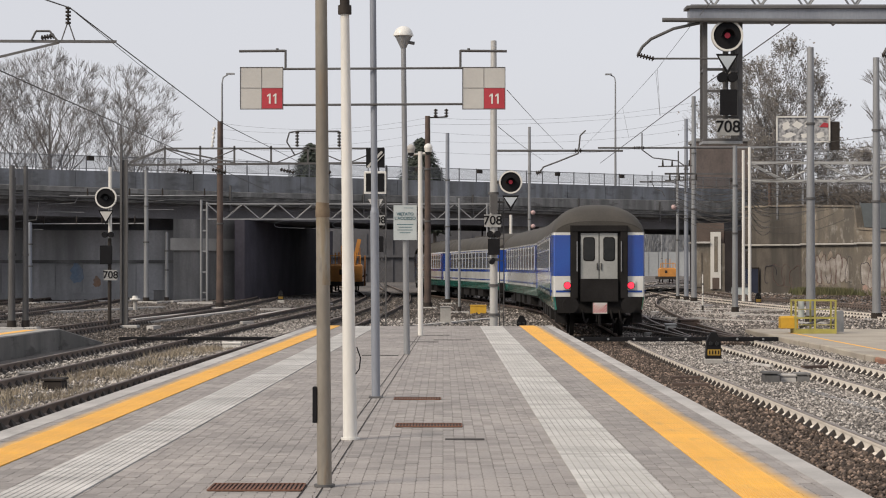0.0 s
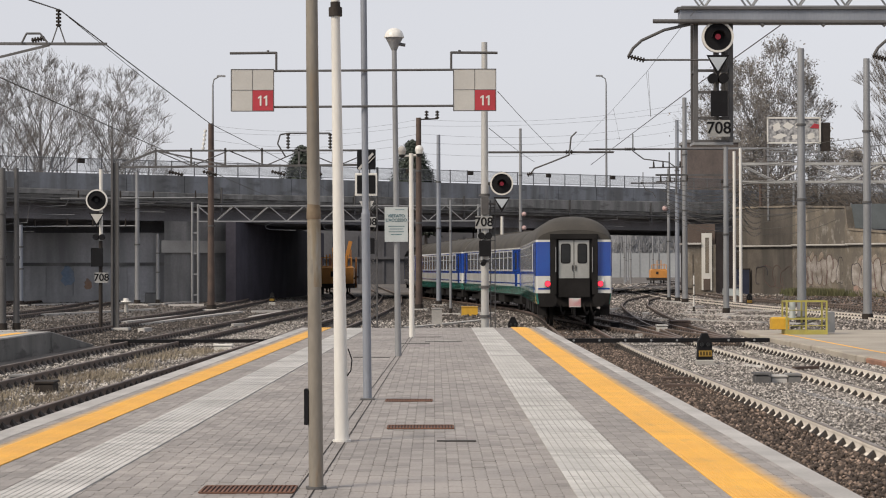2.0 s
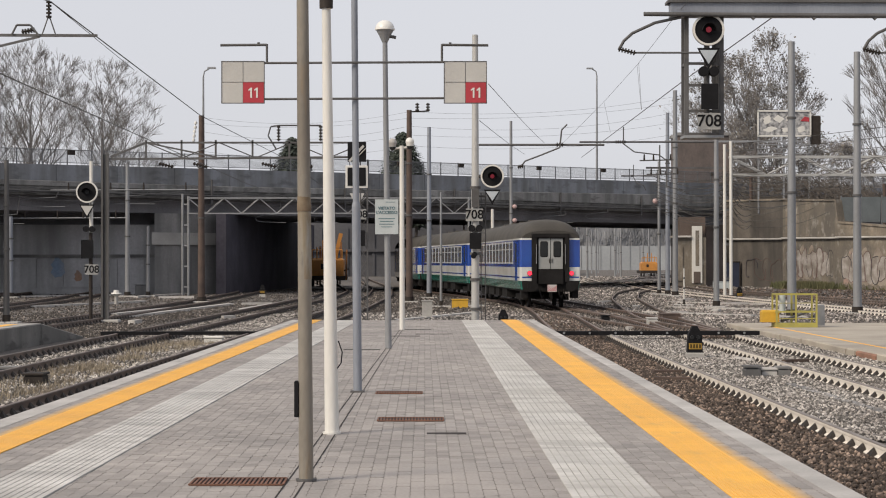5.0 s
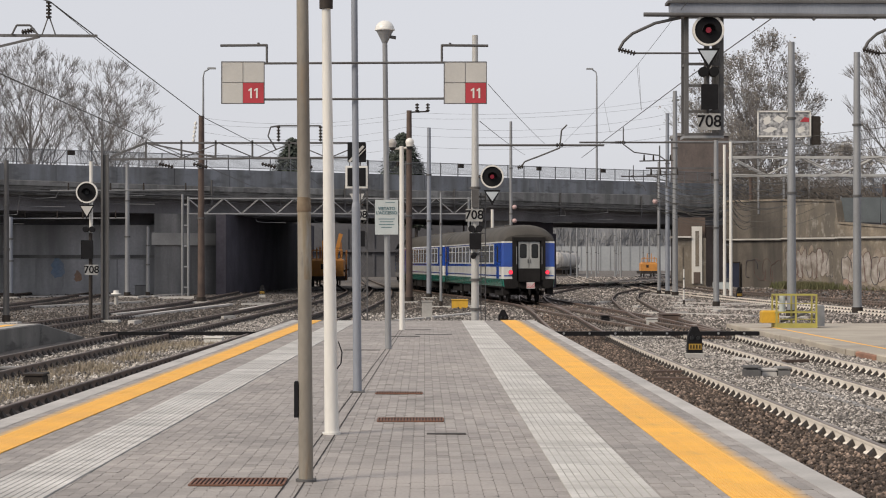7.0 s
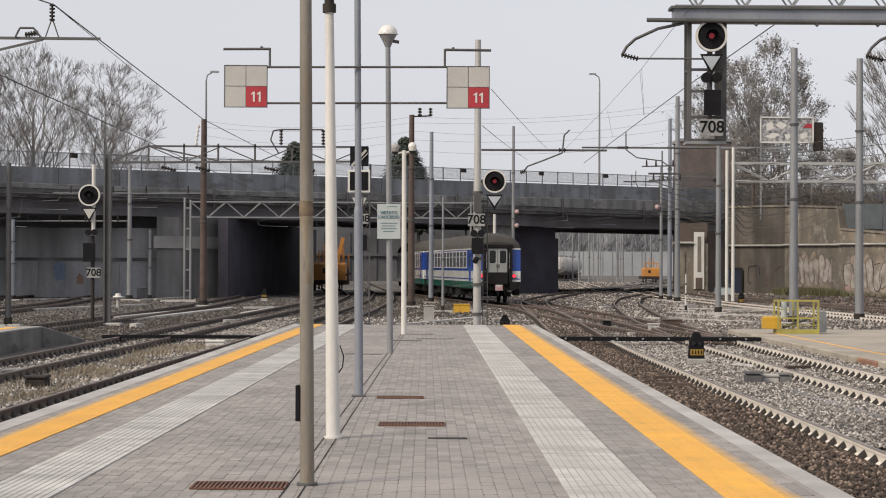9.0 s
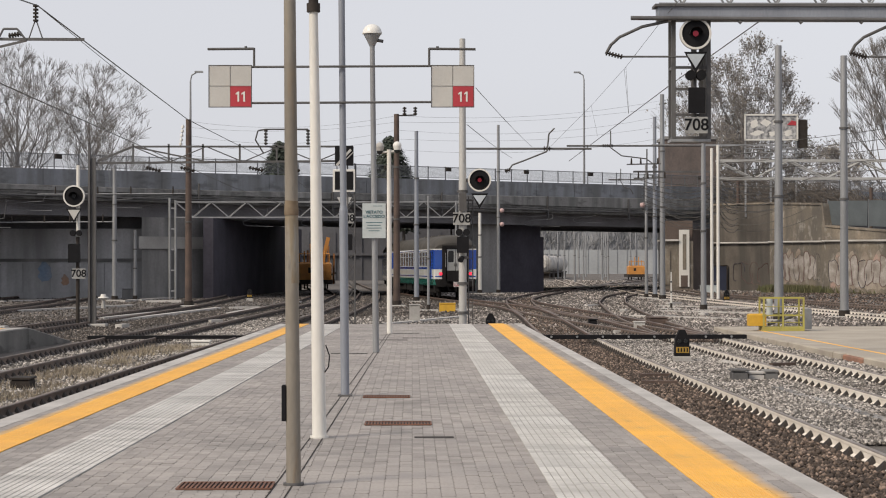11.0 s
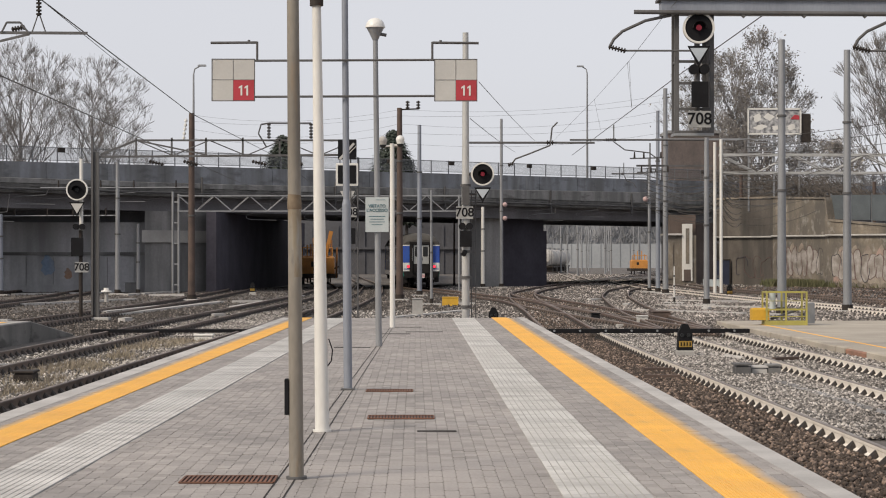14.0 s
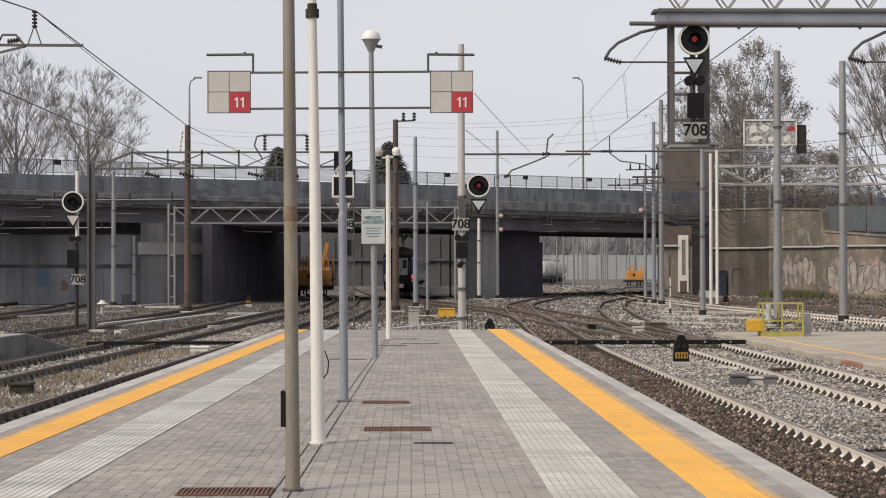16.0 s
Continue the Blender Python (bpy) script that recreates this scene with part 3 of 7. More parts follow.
# extra slab, added only to keep sun off the left wall
part("deck_widening", slab(Mesh(), -110, -16, 20.01, 34, 6.2, 7.3), GIRDER, bridge)
part("slab_edge", slab(Mesh(), -110, 100, -0.25, 0.5, 6.5, 7.12), BAND, bridge, "stained concrete slab edge")


def ledge(s):
    return 7.42 + max(0.0, s + 21) * 0.012


def crest(s):
    """The parapet's top: the bridge rises gently towards its farther end."""
    return 8.92 + 0.0105 * s


for i in range(42):
    s = -110 + i * 5
    m = Mesh()
    v = [on_bridge(a, o, z) for a in (s + 0.02, s + 4.98) for o, z in ((0.0, 7.1), (0.0, crest(a)), (0.28, crest(a)), (0.28, 7.1))]
    part("parapet_panel", m.add(v, [(0, 1, 5, 4), (1, 2, 6, 5), (2, 3, 7, 6), (3, 2, 1, 0), (4, 5, 6, 7), (0, 4, 7, 3)]), PARAPET, bridge)
    w = [on_bridge(a, o, z) for a in (s, s + 5) for o, z in ((-0.34, 7.12), (-0.34, ledge(a)), (-0.004, ledge(a) + 0.05), (-0.004, 7.12))]
    part("ledge_block", Mesh().add(w, [(0, 1, 5, 4), (1, 2, 6, 5), (2, 3, 7, 6), (3, 2, 1, 0), (4, 5, 6, 7), (0, 4, 7, 3)]), LEDGE, bridge, "paler concrete ledge")
for o in (0.9, 3.8, 6.7, 9.6, 12.5, 15.4, 18.3):
    part("girder", slab(Mesh(), -110, 100, o, o + 0.8, 5.5, 6.6), GIRDER, bridge)
part("cable_pipe", Mesh().bar(on_bridge(-110, -0.45, 6.75), on_bridge(60, -0.45, 6.75), 0.07), STEEL_D, bridge)
for z0, r, sg in ((7.0, 0.03, 0.10), (6.7, 0.025, 0.16), (6.35, 0.03, 0.22)):
    m = Mesh()
    for i in range(28):
        p = [on_bridge(-110 + i * 6 + k * 1.5, -0.55, z0 - sg * 4 * (k / 4) * (1 - k / 4)) for k in range(5)]
        m.tube(p, r, 4)
    part("slung_cable", m, STEEL_D, bridge)
for s in (-58, -40, -22, -9, 3, 16, 27):
    part("drain_pipe", Mesh().bar(on_bridge(s, -0.42, 6.0), on_bridge(s, -0.42, 7.9), 0.08), STEEL_D, bridge)
post, rail = Mesh(), Mesh()
for i in range(106):
    s = -110 + i * 2
    post.bar(on_bridge(s, 0.15, crest(s) - 0.05), on_bridge(s, 0.15, crest(s) + 1.05), 0.045, n=6)
for z, r in [(0.15, 0.03), (1.0, 0.035)] + [(0.15 + i * 0.066, 0.015) for i in range(1, 13)]:
    rail.tube([on_bridge(k, 0.15, crest(k) + z) for k in (-110, 100)], r, 4)
fence = part("fence", post, FENCE, bridge)
part("fence_rails", rail, FENCE, fence)
for k in (-34, -13, -3, 4, 13.5, 22, 31, 38):
    part("fence_box", slab(Mesh(), k, k + 0.5, -0.05, 0.1, crest(k) + 0.68, crest(k) + 0.98), IRON, fence, "dark box on the fence")
part("far_parapet", slab(Mesh(), -110, 100, 19.7, 20, 7.4, 8.4), PARAPET, bridge)


def block(x0, x1, y0, y1, z0, z1, skew=0.0):
    """An upright block whose near face runs with the bridge."""
    m = Mesh()
    v = []
    for z in (z0, z1):
        for y, k in ((y0, 0), (y1, 1)):
            v += [(x0 + skew * k, y, z), (x1 + skew * k, y + (x1 - x0) * 1.03, z)]
    return m.add(v, [(0, 2, 3, 1), (4, 5, 7, 6), (0, 1, 5, 4), (2, 6, 7, 3), (0, 4, 6, 2), (1, 3, 7, 5)])


def face_y(x):
    return 160.0 + 1.03 * x


for x0, x1, setback, depth, material, label in ((-18.8, -14.6, 1.2, 30, CONC_D, "stained concrete pier wall"), (4.55, 7.2, 2.5, 26, CONC_D, "grey concrete pier wall"), (7.2, 11.1, 4.2, 30, SHADE_D, "pier wall coloured dark for the deep shade")):
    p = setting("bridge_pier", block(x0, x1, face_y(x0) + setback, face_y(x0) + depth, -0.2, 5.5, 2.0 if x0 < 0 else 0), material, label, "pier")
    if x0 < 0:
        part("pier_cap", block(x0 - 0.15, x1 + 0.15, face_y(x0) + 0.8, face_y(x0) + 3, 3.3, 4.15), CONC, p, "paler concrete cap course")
    if material is SHADE_D:
        part("pier_foot", block(x1 - 0.1, x1 + 0.3, face_y(x1) + setback, face_y(x1) + 12, -0.2, 4.55), SHADE_D, p)
# side wall of the left pier; its near-black colour stands for shadow
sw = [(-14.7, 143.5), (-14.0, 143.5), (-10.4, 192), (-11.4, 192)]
setting("pier_side_wall", Mesh().add([(x, y, z) for z in (-0.2, 5.5) for x, y in sw], [(3, 2, 1, 0), (4, 5, 6, 7), (0, 1, 5, 4), (1, 2, 6, 5), (2, 3, 7, 6), (3, 0, 4, 7)]), SHADE_D, "pier side wall coloured dark for the passage's shade", "wall")
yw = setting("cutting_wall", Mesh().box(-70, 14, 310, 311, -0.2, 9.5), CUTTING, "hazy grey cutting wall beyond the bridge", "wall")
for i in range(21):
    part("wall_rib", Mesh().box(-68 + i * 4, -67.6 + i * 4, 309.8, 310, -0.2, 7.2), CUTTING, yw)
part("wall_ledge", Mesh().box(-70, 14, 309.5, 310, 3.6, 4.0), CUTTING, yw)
aw = setting("abutment_wall_left", Mesh().box(-70, -18.9, 143.5, 144.5, -0.2, 4.72), WALL_U, "weathered grey retaining wall under the bridge", "wall")
# added box that closes the lit gap and reads as shade below the deck
part("bearing_beam", Mesh().box(-70, -18.9, 144.9, 146, 4.0, 6.6), GIRDER, aw, "dark infill added for the shade under the deck")
part("wall_ledge", Mesh().box(-70, -18.9, 143.3, 143.5, 2.4, 2.62), CONC_D, aw)
for i in range(12):
    part("wall_panel", Mesh().box(-42.5 + i * 1.9, -40.65 + i * 1.9, 143.4, 143.5, 0.3, 2.3), WALL_U, aw)
for cx, cz, w, h, paint in ((-25.8, 1.67, 0.45, 0.75, GRAF_B), (-24.38, 1.08, 0.25, 0.4, GRAF_O)):
    part("spray_patch", Mesh().prism([(cx + w * math.cos(k * math.pi / 8) * (1 + 0.25 * math.sin(3 * k)), cz + h * math.sin(k * math.pi / 8) * (1 + 0.2 * math.cos(5 * k))) for k in range(16)], 143.37, 143.395), paint, aw, "faded spray-paint patch")
setting("abutment_right", block(26.0, 31, face_y(26.0) + 1.0, face_y(26.0) + 24, -0.2, 5.5, 3.0), BRICKRED, "dark brown bridge abutment", "wall")

# beige retaining wall at the right
rw = Mesh()
pts = ((26.8, 181, 7.4), (30.5, 173, 7.3), (33.6, 165.5, 7.0), (33.75, 165.2, 5.2), (38, 158, 4.6), (60, 140, 4.4))
dark_end = Mesh()
for (xa, ya, za), (xb, yb, zb) in zip(pts, pts[1:]):
    v = [(xa, ya, -0.2), (xb, yb, -0.2), (xb, yb, zb), (xa, ya, za)] + [(xa + 0.6, ya + 0.6, -0.2), (xb + 0.6, yb + 0.6, -0.2), (xb + 0.6, yb + 0.6, zb), (xa + 0.6, ya + 0.6, za)]
    (dark_end if ya == 181 else rw).add(v, [(0, 1, 2, 3), (5, 4, 7, 6), (3, 2, 6, 7), (0, 3, 7, 4), (1, 5, 6, 2)])
wall_r = setting("retaining_wall", rw, BEIGE, "stained beige concrete retaining wall with graffiti", "wall")
part("wall_end", dark_end, WALL_BROWN, wall_r, "dark brown-grey stretch beside the bridge")
pipe, cope = Mesh(), Mesh()
for (xa, ya, za), (xb, yb, zb) in zip(pts, pts[1:]):
    pipe.bar((xa - 0.15, ya - 0.15, 4.05), (xb - 0.15, yb - 0.15, 4.0), 0.09)
    cope.beam((xa + 0.25, ya + 0.25, za + 0.08), (xb + 0.25, yb + 0.25, zb + 0.08), 0.9, 0.16)
part("wall_pipe", pipe, CONC, wall_r, "pale pipe along the wall")
part("wall_coping", cope, BEIGE, wall_r)

# ---- the train ----
L = 26.4


def section(z_top=4.05, inset=0.0):
    """Half outline of the coach from the skirt up to the roof's crown: (x, z)."""
    w = 1.41 - inset
    pts = [(w - 0.06, 0.85), (w, 1.24), (w, 1.42), (w, 1.86), (w, 3.09), (w - 0.015, 3.17)]
    for i in range(1, 9):
        a = i / 8 * math.pi / 2
        pts.append(((w - 0.015) * math.cos(a) ** 0.8 if i < 8 else 0.0, 3.17 + (z_top - 3.17) * math.sin(a) ** 1.1))
    return pts


COACH = thing("railway_coach", (0, 0, 0), "blue, white and green passenger coach with a grimy roof", "railway coach", "coaches of the train")
stations = [(-L / 2 + 0.25, 3.52, 0.09), (-L / 2 + 0.32, 3.66, 0.05), (-L / 2 + 0.6, 3.88, 0.015), (-L / 2 + 1.1, 4.0, 0.0), (-L / 2 + 1.9, 4.05, 0.0)]
stations = stations + [(-y, z, i) for y, z, i in reversed(stations)]
for name, a, b, material, label in (("lower_band", 0, 1, T_GREEN, "green lower band"), ("stripe", 1, 2, T_WHITE, "white stripe"), ("waist_band", 2, 3, T_WHITE, "white waist band"),
                                    ("window_band", 3, 4, T_BLUE, "blue window band"), ("gutter", 4, 5, T_WHITE, "white gutter line"), ("roof", 5, 13, T_ROOF, "grimy brown-grey roof")):
    m = Mesh()
    for side in (-1, 1):
        v, n = [], b - a + 1
        for y, zt, ins in stations:
            v += [(side * x, y, z) for x, z in section(zt, ins)[a:b + 1]]
        f = [(i * n + j, i * n + j + 1, (i + 1) * n + j + 1, (i + 1) * n + j) for i in range(len(stations) - 1) for j in range(n - 1)]
        m.add(v, f if side > 0 else [q[::-1] for q in f], name == "roof")
    part(name, m, material, COACH, label)
line = Mesh()
for side in (-1, 1):
    line.box(side * 1.413 - 0.004, side * 1.413 + 0.004, -L / 2 + 0.5, L / 2 - 0.5, 1.37, 1.43)
part("waist_line", line, T_BLUE, COACH, "thin dark blue line")
WIN_F, WIN_G = Mesh(), Mesh()
WIN_F.prism([(-0.012, 2.0), (0.012, 2.0), (0.012, 3.05), (-0.012, 3.05)], -0.72, 0.72)
WIN_G.box(-0.02, 0.02, -0.63, 0.63, 2.09, 2.97)
WIN_B = Mesh().box(-0.026, 0.026, -0.63, 0.63, 2.66, 2.70).data("window_bar", T_WHITE)
WIN_F, WIN_G = WIN_F.data("window_frame", T_WHITE), WIN_G.data("pane", GLASS_G)
for side in (-1, 1):
    for i in range(12):
        w = part("window", WIN_F, None, COACH)
        w.matrix_basis = pose(side * 1.413, -9.35 + i * 1.7, 0)
        part("pane", WIN_G, None, w)
        part("window_bar", WIN_B, None, w)
    for y in (-11.5, 11.5):
        dr = part("door", Mesh().box(side * 1.412 - 0.01, side * 1.412 + 0.01, y - 0.42, y + 0.42, 1.25, 3.06), T_BLUE, COACH, "blue folding door")
        part("door_window", Mesh().box(side * 1.412 - 0.018, side * 1.412 + 0.018, y - 0.25, y + 0.25, 2.1, 2.9), GLASS_D, dr)
for e in (-1, 1):
    y = e * (L / 2 - 0.25)
    half = [(x - 0.09 if x > 0 else x, z) for x, z in section(3.52)]
    for name, a, b, material in (("end_lower", 0, 1, T_UNDER), ("end_stripe", 1, 2, T_WHITE), ("end_waist", 2, 3, T_WHITE), ("end_panel", 3, 4, T_BLUE), ("end_gutter", 4, 5, T_WHITE), ("end_cap", 5, 13, T_ROOF)):
        m = Mesh()
        for (xa, za), (xb, zb) in zip(half[a:b], half[a + 1:b + 1]):
            q = [(-xa, y, za), (xa, y, za), (xb, y, zb), (-xb, y, zb)]
            m.add(q, [(0, 1, 2, 3) if e < 0 else (3, 2, 1, 0)])
        part(name, m, material, COACH)
    yo = e * L / 2

    def eb(x0, x1, out0, out1, z0, z1):
        return Mesh().box(x0, x1, min(y + e * out0, y + e * out1), max(y + e * out0, y + e * out1), z0, z1)
    g = part("gangway", eb(-0.86, 0.86, -0.05, 0.05, 1.18, 3.38), T_UNDER, COACH, "black gangway surround")
    for x in (-0.74, 0.74):
        part("gangway_pad", eb(x - 0.1, x + 0.1, 0.05, 0.17, 1.2, 3.25), T_UNDER, g)
    part("gangway_hood", eb(-0.84, 0.84, 0.05, 0.19, 3.2, 3.36), T_UNDER, g)
    for s in (-1, 1):
        dd = part("end_door", eb(min(s * 0.015, s * 0.55), max(s * 0.015, s * 0.55), 0.05, 0.08, 1.3, 3.15), T_DOOR, COACH, "pale grey gangway door")
        x = s * 0.30
        for nm, hw, z0, z1, d0, d1, mt in (("door_window", 0.15, 2.34, 3.0, 0.08, 0.10, GLASS_D), ("window_rim", 0.175, 2.31, 3.03, 0.07, 0.09, T_UNDER)):
            oval = [(x + i * (hw - 0.08) + 0.08 * math.cos(a), (z1 - 0.08 if k > 0 else z0 + 0.08) + 0.08 * math.sin(a)) for i, k, q in ((1, 1, 0), (-1, 1, 1), (-1, -1, 2), (1, -1, 3)) for a in [(q + j / 4) * math.pi / 2 for j in range(5)]]
            part(nm, Mesh().prism(oval, min(y + e * d0, y + e * d1), max(y + e * d0, y + e * d1)), mt, dd)
        part("door_handle", eb(s * 0.06 - 0.012, s * 0.06 + 0.012, 0.08, 0.12, 2.05, 2.25), IRON, dd)
        part("buffer", Mesh().bar((s * 0.87, y, 1.0), (s * 0.87, y + e * 0.5, 1.0), 0.11).bar((s * 0.87, y + e * 0.5, 1.0), (s * 0.87, y + e * 0.56, 1.0), 0.24, n=14), T_UNDER, COACH)
        part("handrail", Mesh().bar((s * 0.66, y + e * 0.2, 2.0), (s * 0.66, y + e * 0.2, 2.9), 0.015), STEEL, COACH)
        part("lamp_box", eb(s * 0.95 - 0.14, s * 0.95 + 0.14, 0.0, 0.05, 1.45, 1.72), T_WHITE, COACH)
        part("end_line", eb(min(s * 0.82, s * 1.29), max(s * 0.82, s * 1.29), 0.0, 0.01, 1.37, 1.43), T_BLUE, COACH)
    part("fall_plate", eb(-0.56, 0.56, 0.08, 0.2, 1.1, 1.78), T_UNDER, COACH)
    part("buffer_beam", eb(-1.25, 1.25, -0.4, 0.02, 0.75, 1.24), T_UNDER, COACH)
    part("coupling", Mesh().bar((0, y, 0.98), (0, y + e * 0.4, 0.8), 0.06).bar((0, y + e * 0.4, 0.85), (0, y + e * 0.4, 0.4), 0.045), T_UNDER, COACH)
    for s in (-0.5, 0.35, 0.6):
        part("brake_hose", Mesh().tube([(s, y, 0.85), (s + 0.03, y + e * 0.2, 0.6), (s + 0.1, y + e * 0.15, 0.45), (s + 0.18, y + e * 0.1, 0.6)], 0.03), T_UNDER, COACH)
    bg = part("bogie", Mesh().box(-1.05, -0.9, e * 9.5 - 1.7, e * 9.5 + 1.7, 0.35, 0.62).box(0.9, 1.05, e * 9.5 - 1.7, e * 9.5 + 1.7, 0.35, 0.62).box(-0.9, 0.9, e * 9.5 - 0.3, e * 9.5 + 0.3, 0.4, 0.7), T_UNDER, COACH)
    for wy in (-1.28, 1.28):
        ax = Mesh().bar((-0.8, 0, 0), (0.8, 0, 0), 0.08)
        for x in (-0.75, 0.75):
            ax.bar((x - 0.065, 0, 0), (x + 0.065, 0, 0), 0.46, n=20)
        part("wheelset", ax, T_UNDER, bg).location = (0, e * 9.5 + wy, 0.46)
for x in (-1.3, 1.0):
    part("end_step", Mesh().box(x, x + 0.3, -L / 2 + 0.5, -L / 2 + 1.2, 0.45, 0.8), T_UNDER, COACH)
part("underframe", Mesh().box(-1.3, 1.3, -L / 2 + 0.4, L / 2 - 0.4, 0.78, 1.2), T_UNDER, COACH)
for y, l in ((-4.5, 2.4), (-0.8, 1.8), (2.6, 3.0), (5.6, 1.2)):
    part("equipment_box", Mesh().soft(-1.25, 1.25, y - l / 2, y + l / 2, 0.38, 0.8, 0.03), T_UNDER, COACH)
for y in (-6, -2, 2, 6):
    part("roof_vent", Mesh().soft(-0.25, 0.25, y - 0.3, y + 0.3, 4.0, 4.12, 0.04), T_ROOF, COACH)
coaches = [COACH] + [copy_thing(COACH, Matrix()) for _ in range(4)]
# the last coach carries tail lamps and a striped tail board
tagged(COACH, "last blue and white coach with two red tail lamps lit")
yb = -L / 2 + 0.25
for s in (-1, 1):
    lamp = part("tail_lamp", Mesh().bar((s * 0.95, yb, 1.58), (s * 0.95, yb - 0.09, 1.58), 0.115, n=18), T_UNDER, COACH)
    part("lens", Mesh().bar((s * 0.95, yb - 0.09, 1.58), (s * 0.95, yb - 0.11, 1.58), 0.098, n=18), GLOW_RED, lamp, "lit red lens")
board = part("tail_board", Mesh().box(-0.21, 0.21, yb - 0.62, yb - 0.60, 0.75, 1.07), T_WHITE, COACH, "red and white striped tail board")
st = Mesh()
for i in range(-3, 6):
    a = -0.205 + i * 0.085
    lo, hi = max(a, -0.205), min(a + 0.31, 0.205)
    if hi > lo:
        z = lambda x: 0.755 + (x - a)
        b = [(x, min(max(zz, 0.755), 1.065)) for x, zz in ((lo, z(lo)), (hi, z(hi)), (hi, z(hi) + 0.045), (lo, z(lo) + 0.045))]
        st.add([(x, yb - 0.624, zz) for x, zz in b], [(0, 1, 2, 3)])
part("red_stripes", st, RED, board)
part("board_bracket", Mesh().bar((-0.1, yb - 0.61, 0.8), (-0.1, yb - 0.5, 0.5), 0.02).bar((0, yb - 0.6, 0.95), (0, yb, 0.95), 0.03), T_UNDER, COACH)


def along(s):
    """A place on the train's line, s metres of track past y = 0, and its heading."""
    return Vector((main_line(s), s, 0))


def coach_pose(tail):
    a, b = along(tail + L / 2 - 9.5), along(tail + L / 2 + 9.5)
    c = (a + b) / 2
    return Matrix.Translation(c) @ Matrix.Rotation(-math.atan2(b.x - a.x, b.y - a.y), 4, "Z")


TAIL0, SPEED = 60.8, 6.2


def run(t):
    """Metres that the train has gone by t; it gathers speed after 12 s."""
    return SPEED * t + 0.25 * max(0.0, t - 12) ** 2


# ---- posts and signals ----
def signal_head(th, x, z, r, lit=True, y=0.0, tri=True):
    head = part("signal_head", Mesh().bar((x, y + 0.12, z), (x, y, z), r * 0.86, n=28), BLACK, th, "black round signal disc")
    part("disc_rim", Mesh().ring((x, y, z), r * 0.87, r, -0.03, 0.10), WHITE, head, "white rim")
    hood = Mesh()
    n = 14
    v = []
    for k in (0.0, -0.22):
        v += [(x + r * 0.42 * math.cos(math.pi * i / n), y + k, z - 0.02 + r * 0.42 * math.sin(math.pi * i / n)) for i in range(n + 1)]
    hood.add(v, [(i, i + 1, n + 2 + i, n + 1 + i) for i in range(n)], True)
    part("hood", hood, BLACK, head)
    part("lens", Mesh().bar((x, y - 0.005, z), (x, y - 0.03, z), r * 0.18, n=18), GLOW_SIG if lit else GLASS_D, head, "red lens, lit" if lit else "dark lens")
    if tri:
        w, t, b = r * 0.72, z - r * 1.15, z - r * 2.5
        pt = part("triangle_plate", Mesh().prism([(x - w, t), (x, b), (x + w, t)], y, y + 0.02), BLACK, th)
        k = 0.78
        part("triangle_face", Mesh().prism([(x - w * k, t - 0.05), (x, b + 0.12), (x + w * k, t - 0.05)], y - 0.006, y), TRIANGLE if lit else SIGNW, pt)


def number_plate(th, x, z, w, h, y=0.0):
    p = part("number_board", Mesh().box(x - w / 2, x + w / 2, y, y + 0.02, z - h / 2, z + h / 2), PLATE, th)
    lettering("number", "708", h * 1.0, (x, y - 0.006, z), BLACK, p)


def twin_lamps(th, x, z, r, y=0.0):
    for s in (-1, 1):
        part("small_lamp", Mesh().bar((x + s * r * 1.05, y, z), (x + s * r * 1.05, y - 0.18, z), r, n=14), BLACK, th)


def ladder(th, x, y, z0, z1, w=0.1):
    m = Mesh()
    for s in (-1, 1):
        m.bar((x + s * w, y, z0), (x + s * w, y, z1), 0.014, n=6)
    z = z0 + 0.2
    while z < z1:
        m.bar((x - w, y, z), (x + w, y, z), 0.01, n=5)
        z += 0.3
    part("ladder", m, STEEL_D, th)


s1 = thing("railway_signal", (1.38, 55.4, -0.2), "tall steel-post railway signal showing red at the platform end", "railway signal", "signals of the yard")
part("post", Mesh().bar((0, 0, 0), (0, 0, 4.6), 0.108, 0.108, 14).bar((0, 0, 4.6), (0, 0, 8.5), 0.1, 0.08, 14), PALE_STEEL, s1)
part("base_plate", Mesh().soft(-0.6, 0.6, -0.4, 0.4, 0, 0.22, 0.03), CONC, s1)
signal_head(s1, 0.46, 4.64, 0.315, True, -0.12)
part("head_arm", Mesh().bar((0, 0, 4.64), (0.46, 0, 4.64), 0.04), STEEL_D, s1)
part("plate_arm", Mesh().bar((0, 0, 4.1), (0.3, 0, 4.1), 0.03), STEEL_D, s1)
number_plate(s1, -0.03, 3.59, 0.46, 0.34, -0.16)
twin_lamps(s1, 0.0, 3.22, 0.095, -0.1)
part("backboard", Mesh().soft(-0.16, 0.16, -0.26, -0.12, 2.66, 3.1, 0.02), BLACK, s1)
part("shunt_lamp", Mesh().bar((-0.02, -0.15, 2.52), (-0.06, -0.3, 2.46), 0.07, n=12), BLACK, s1)
ladder(s1, 0.22, 0.1, 0.2, 4.2, 0.06)
part("cable_box", Mesh().soft(-0.1, 0.1, -0.2, -0.1, 3.8, 4.3, 0.02), STEEL_D, s1)
for z in (1.0, 1.8, 2.5, 4.3):
    part("clamp", Mesh().bar((0, 0, z), (0, 0, z + 0.07), 0.15, n=14), STEEL_D, s1)


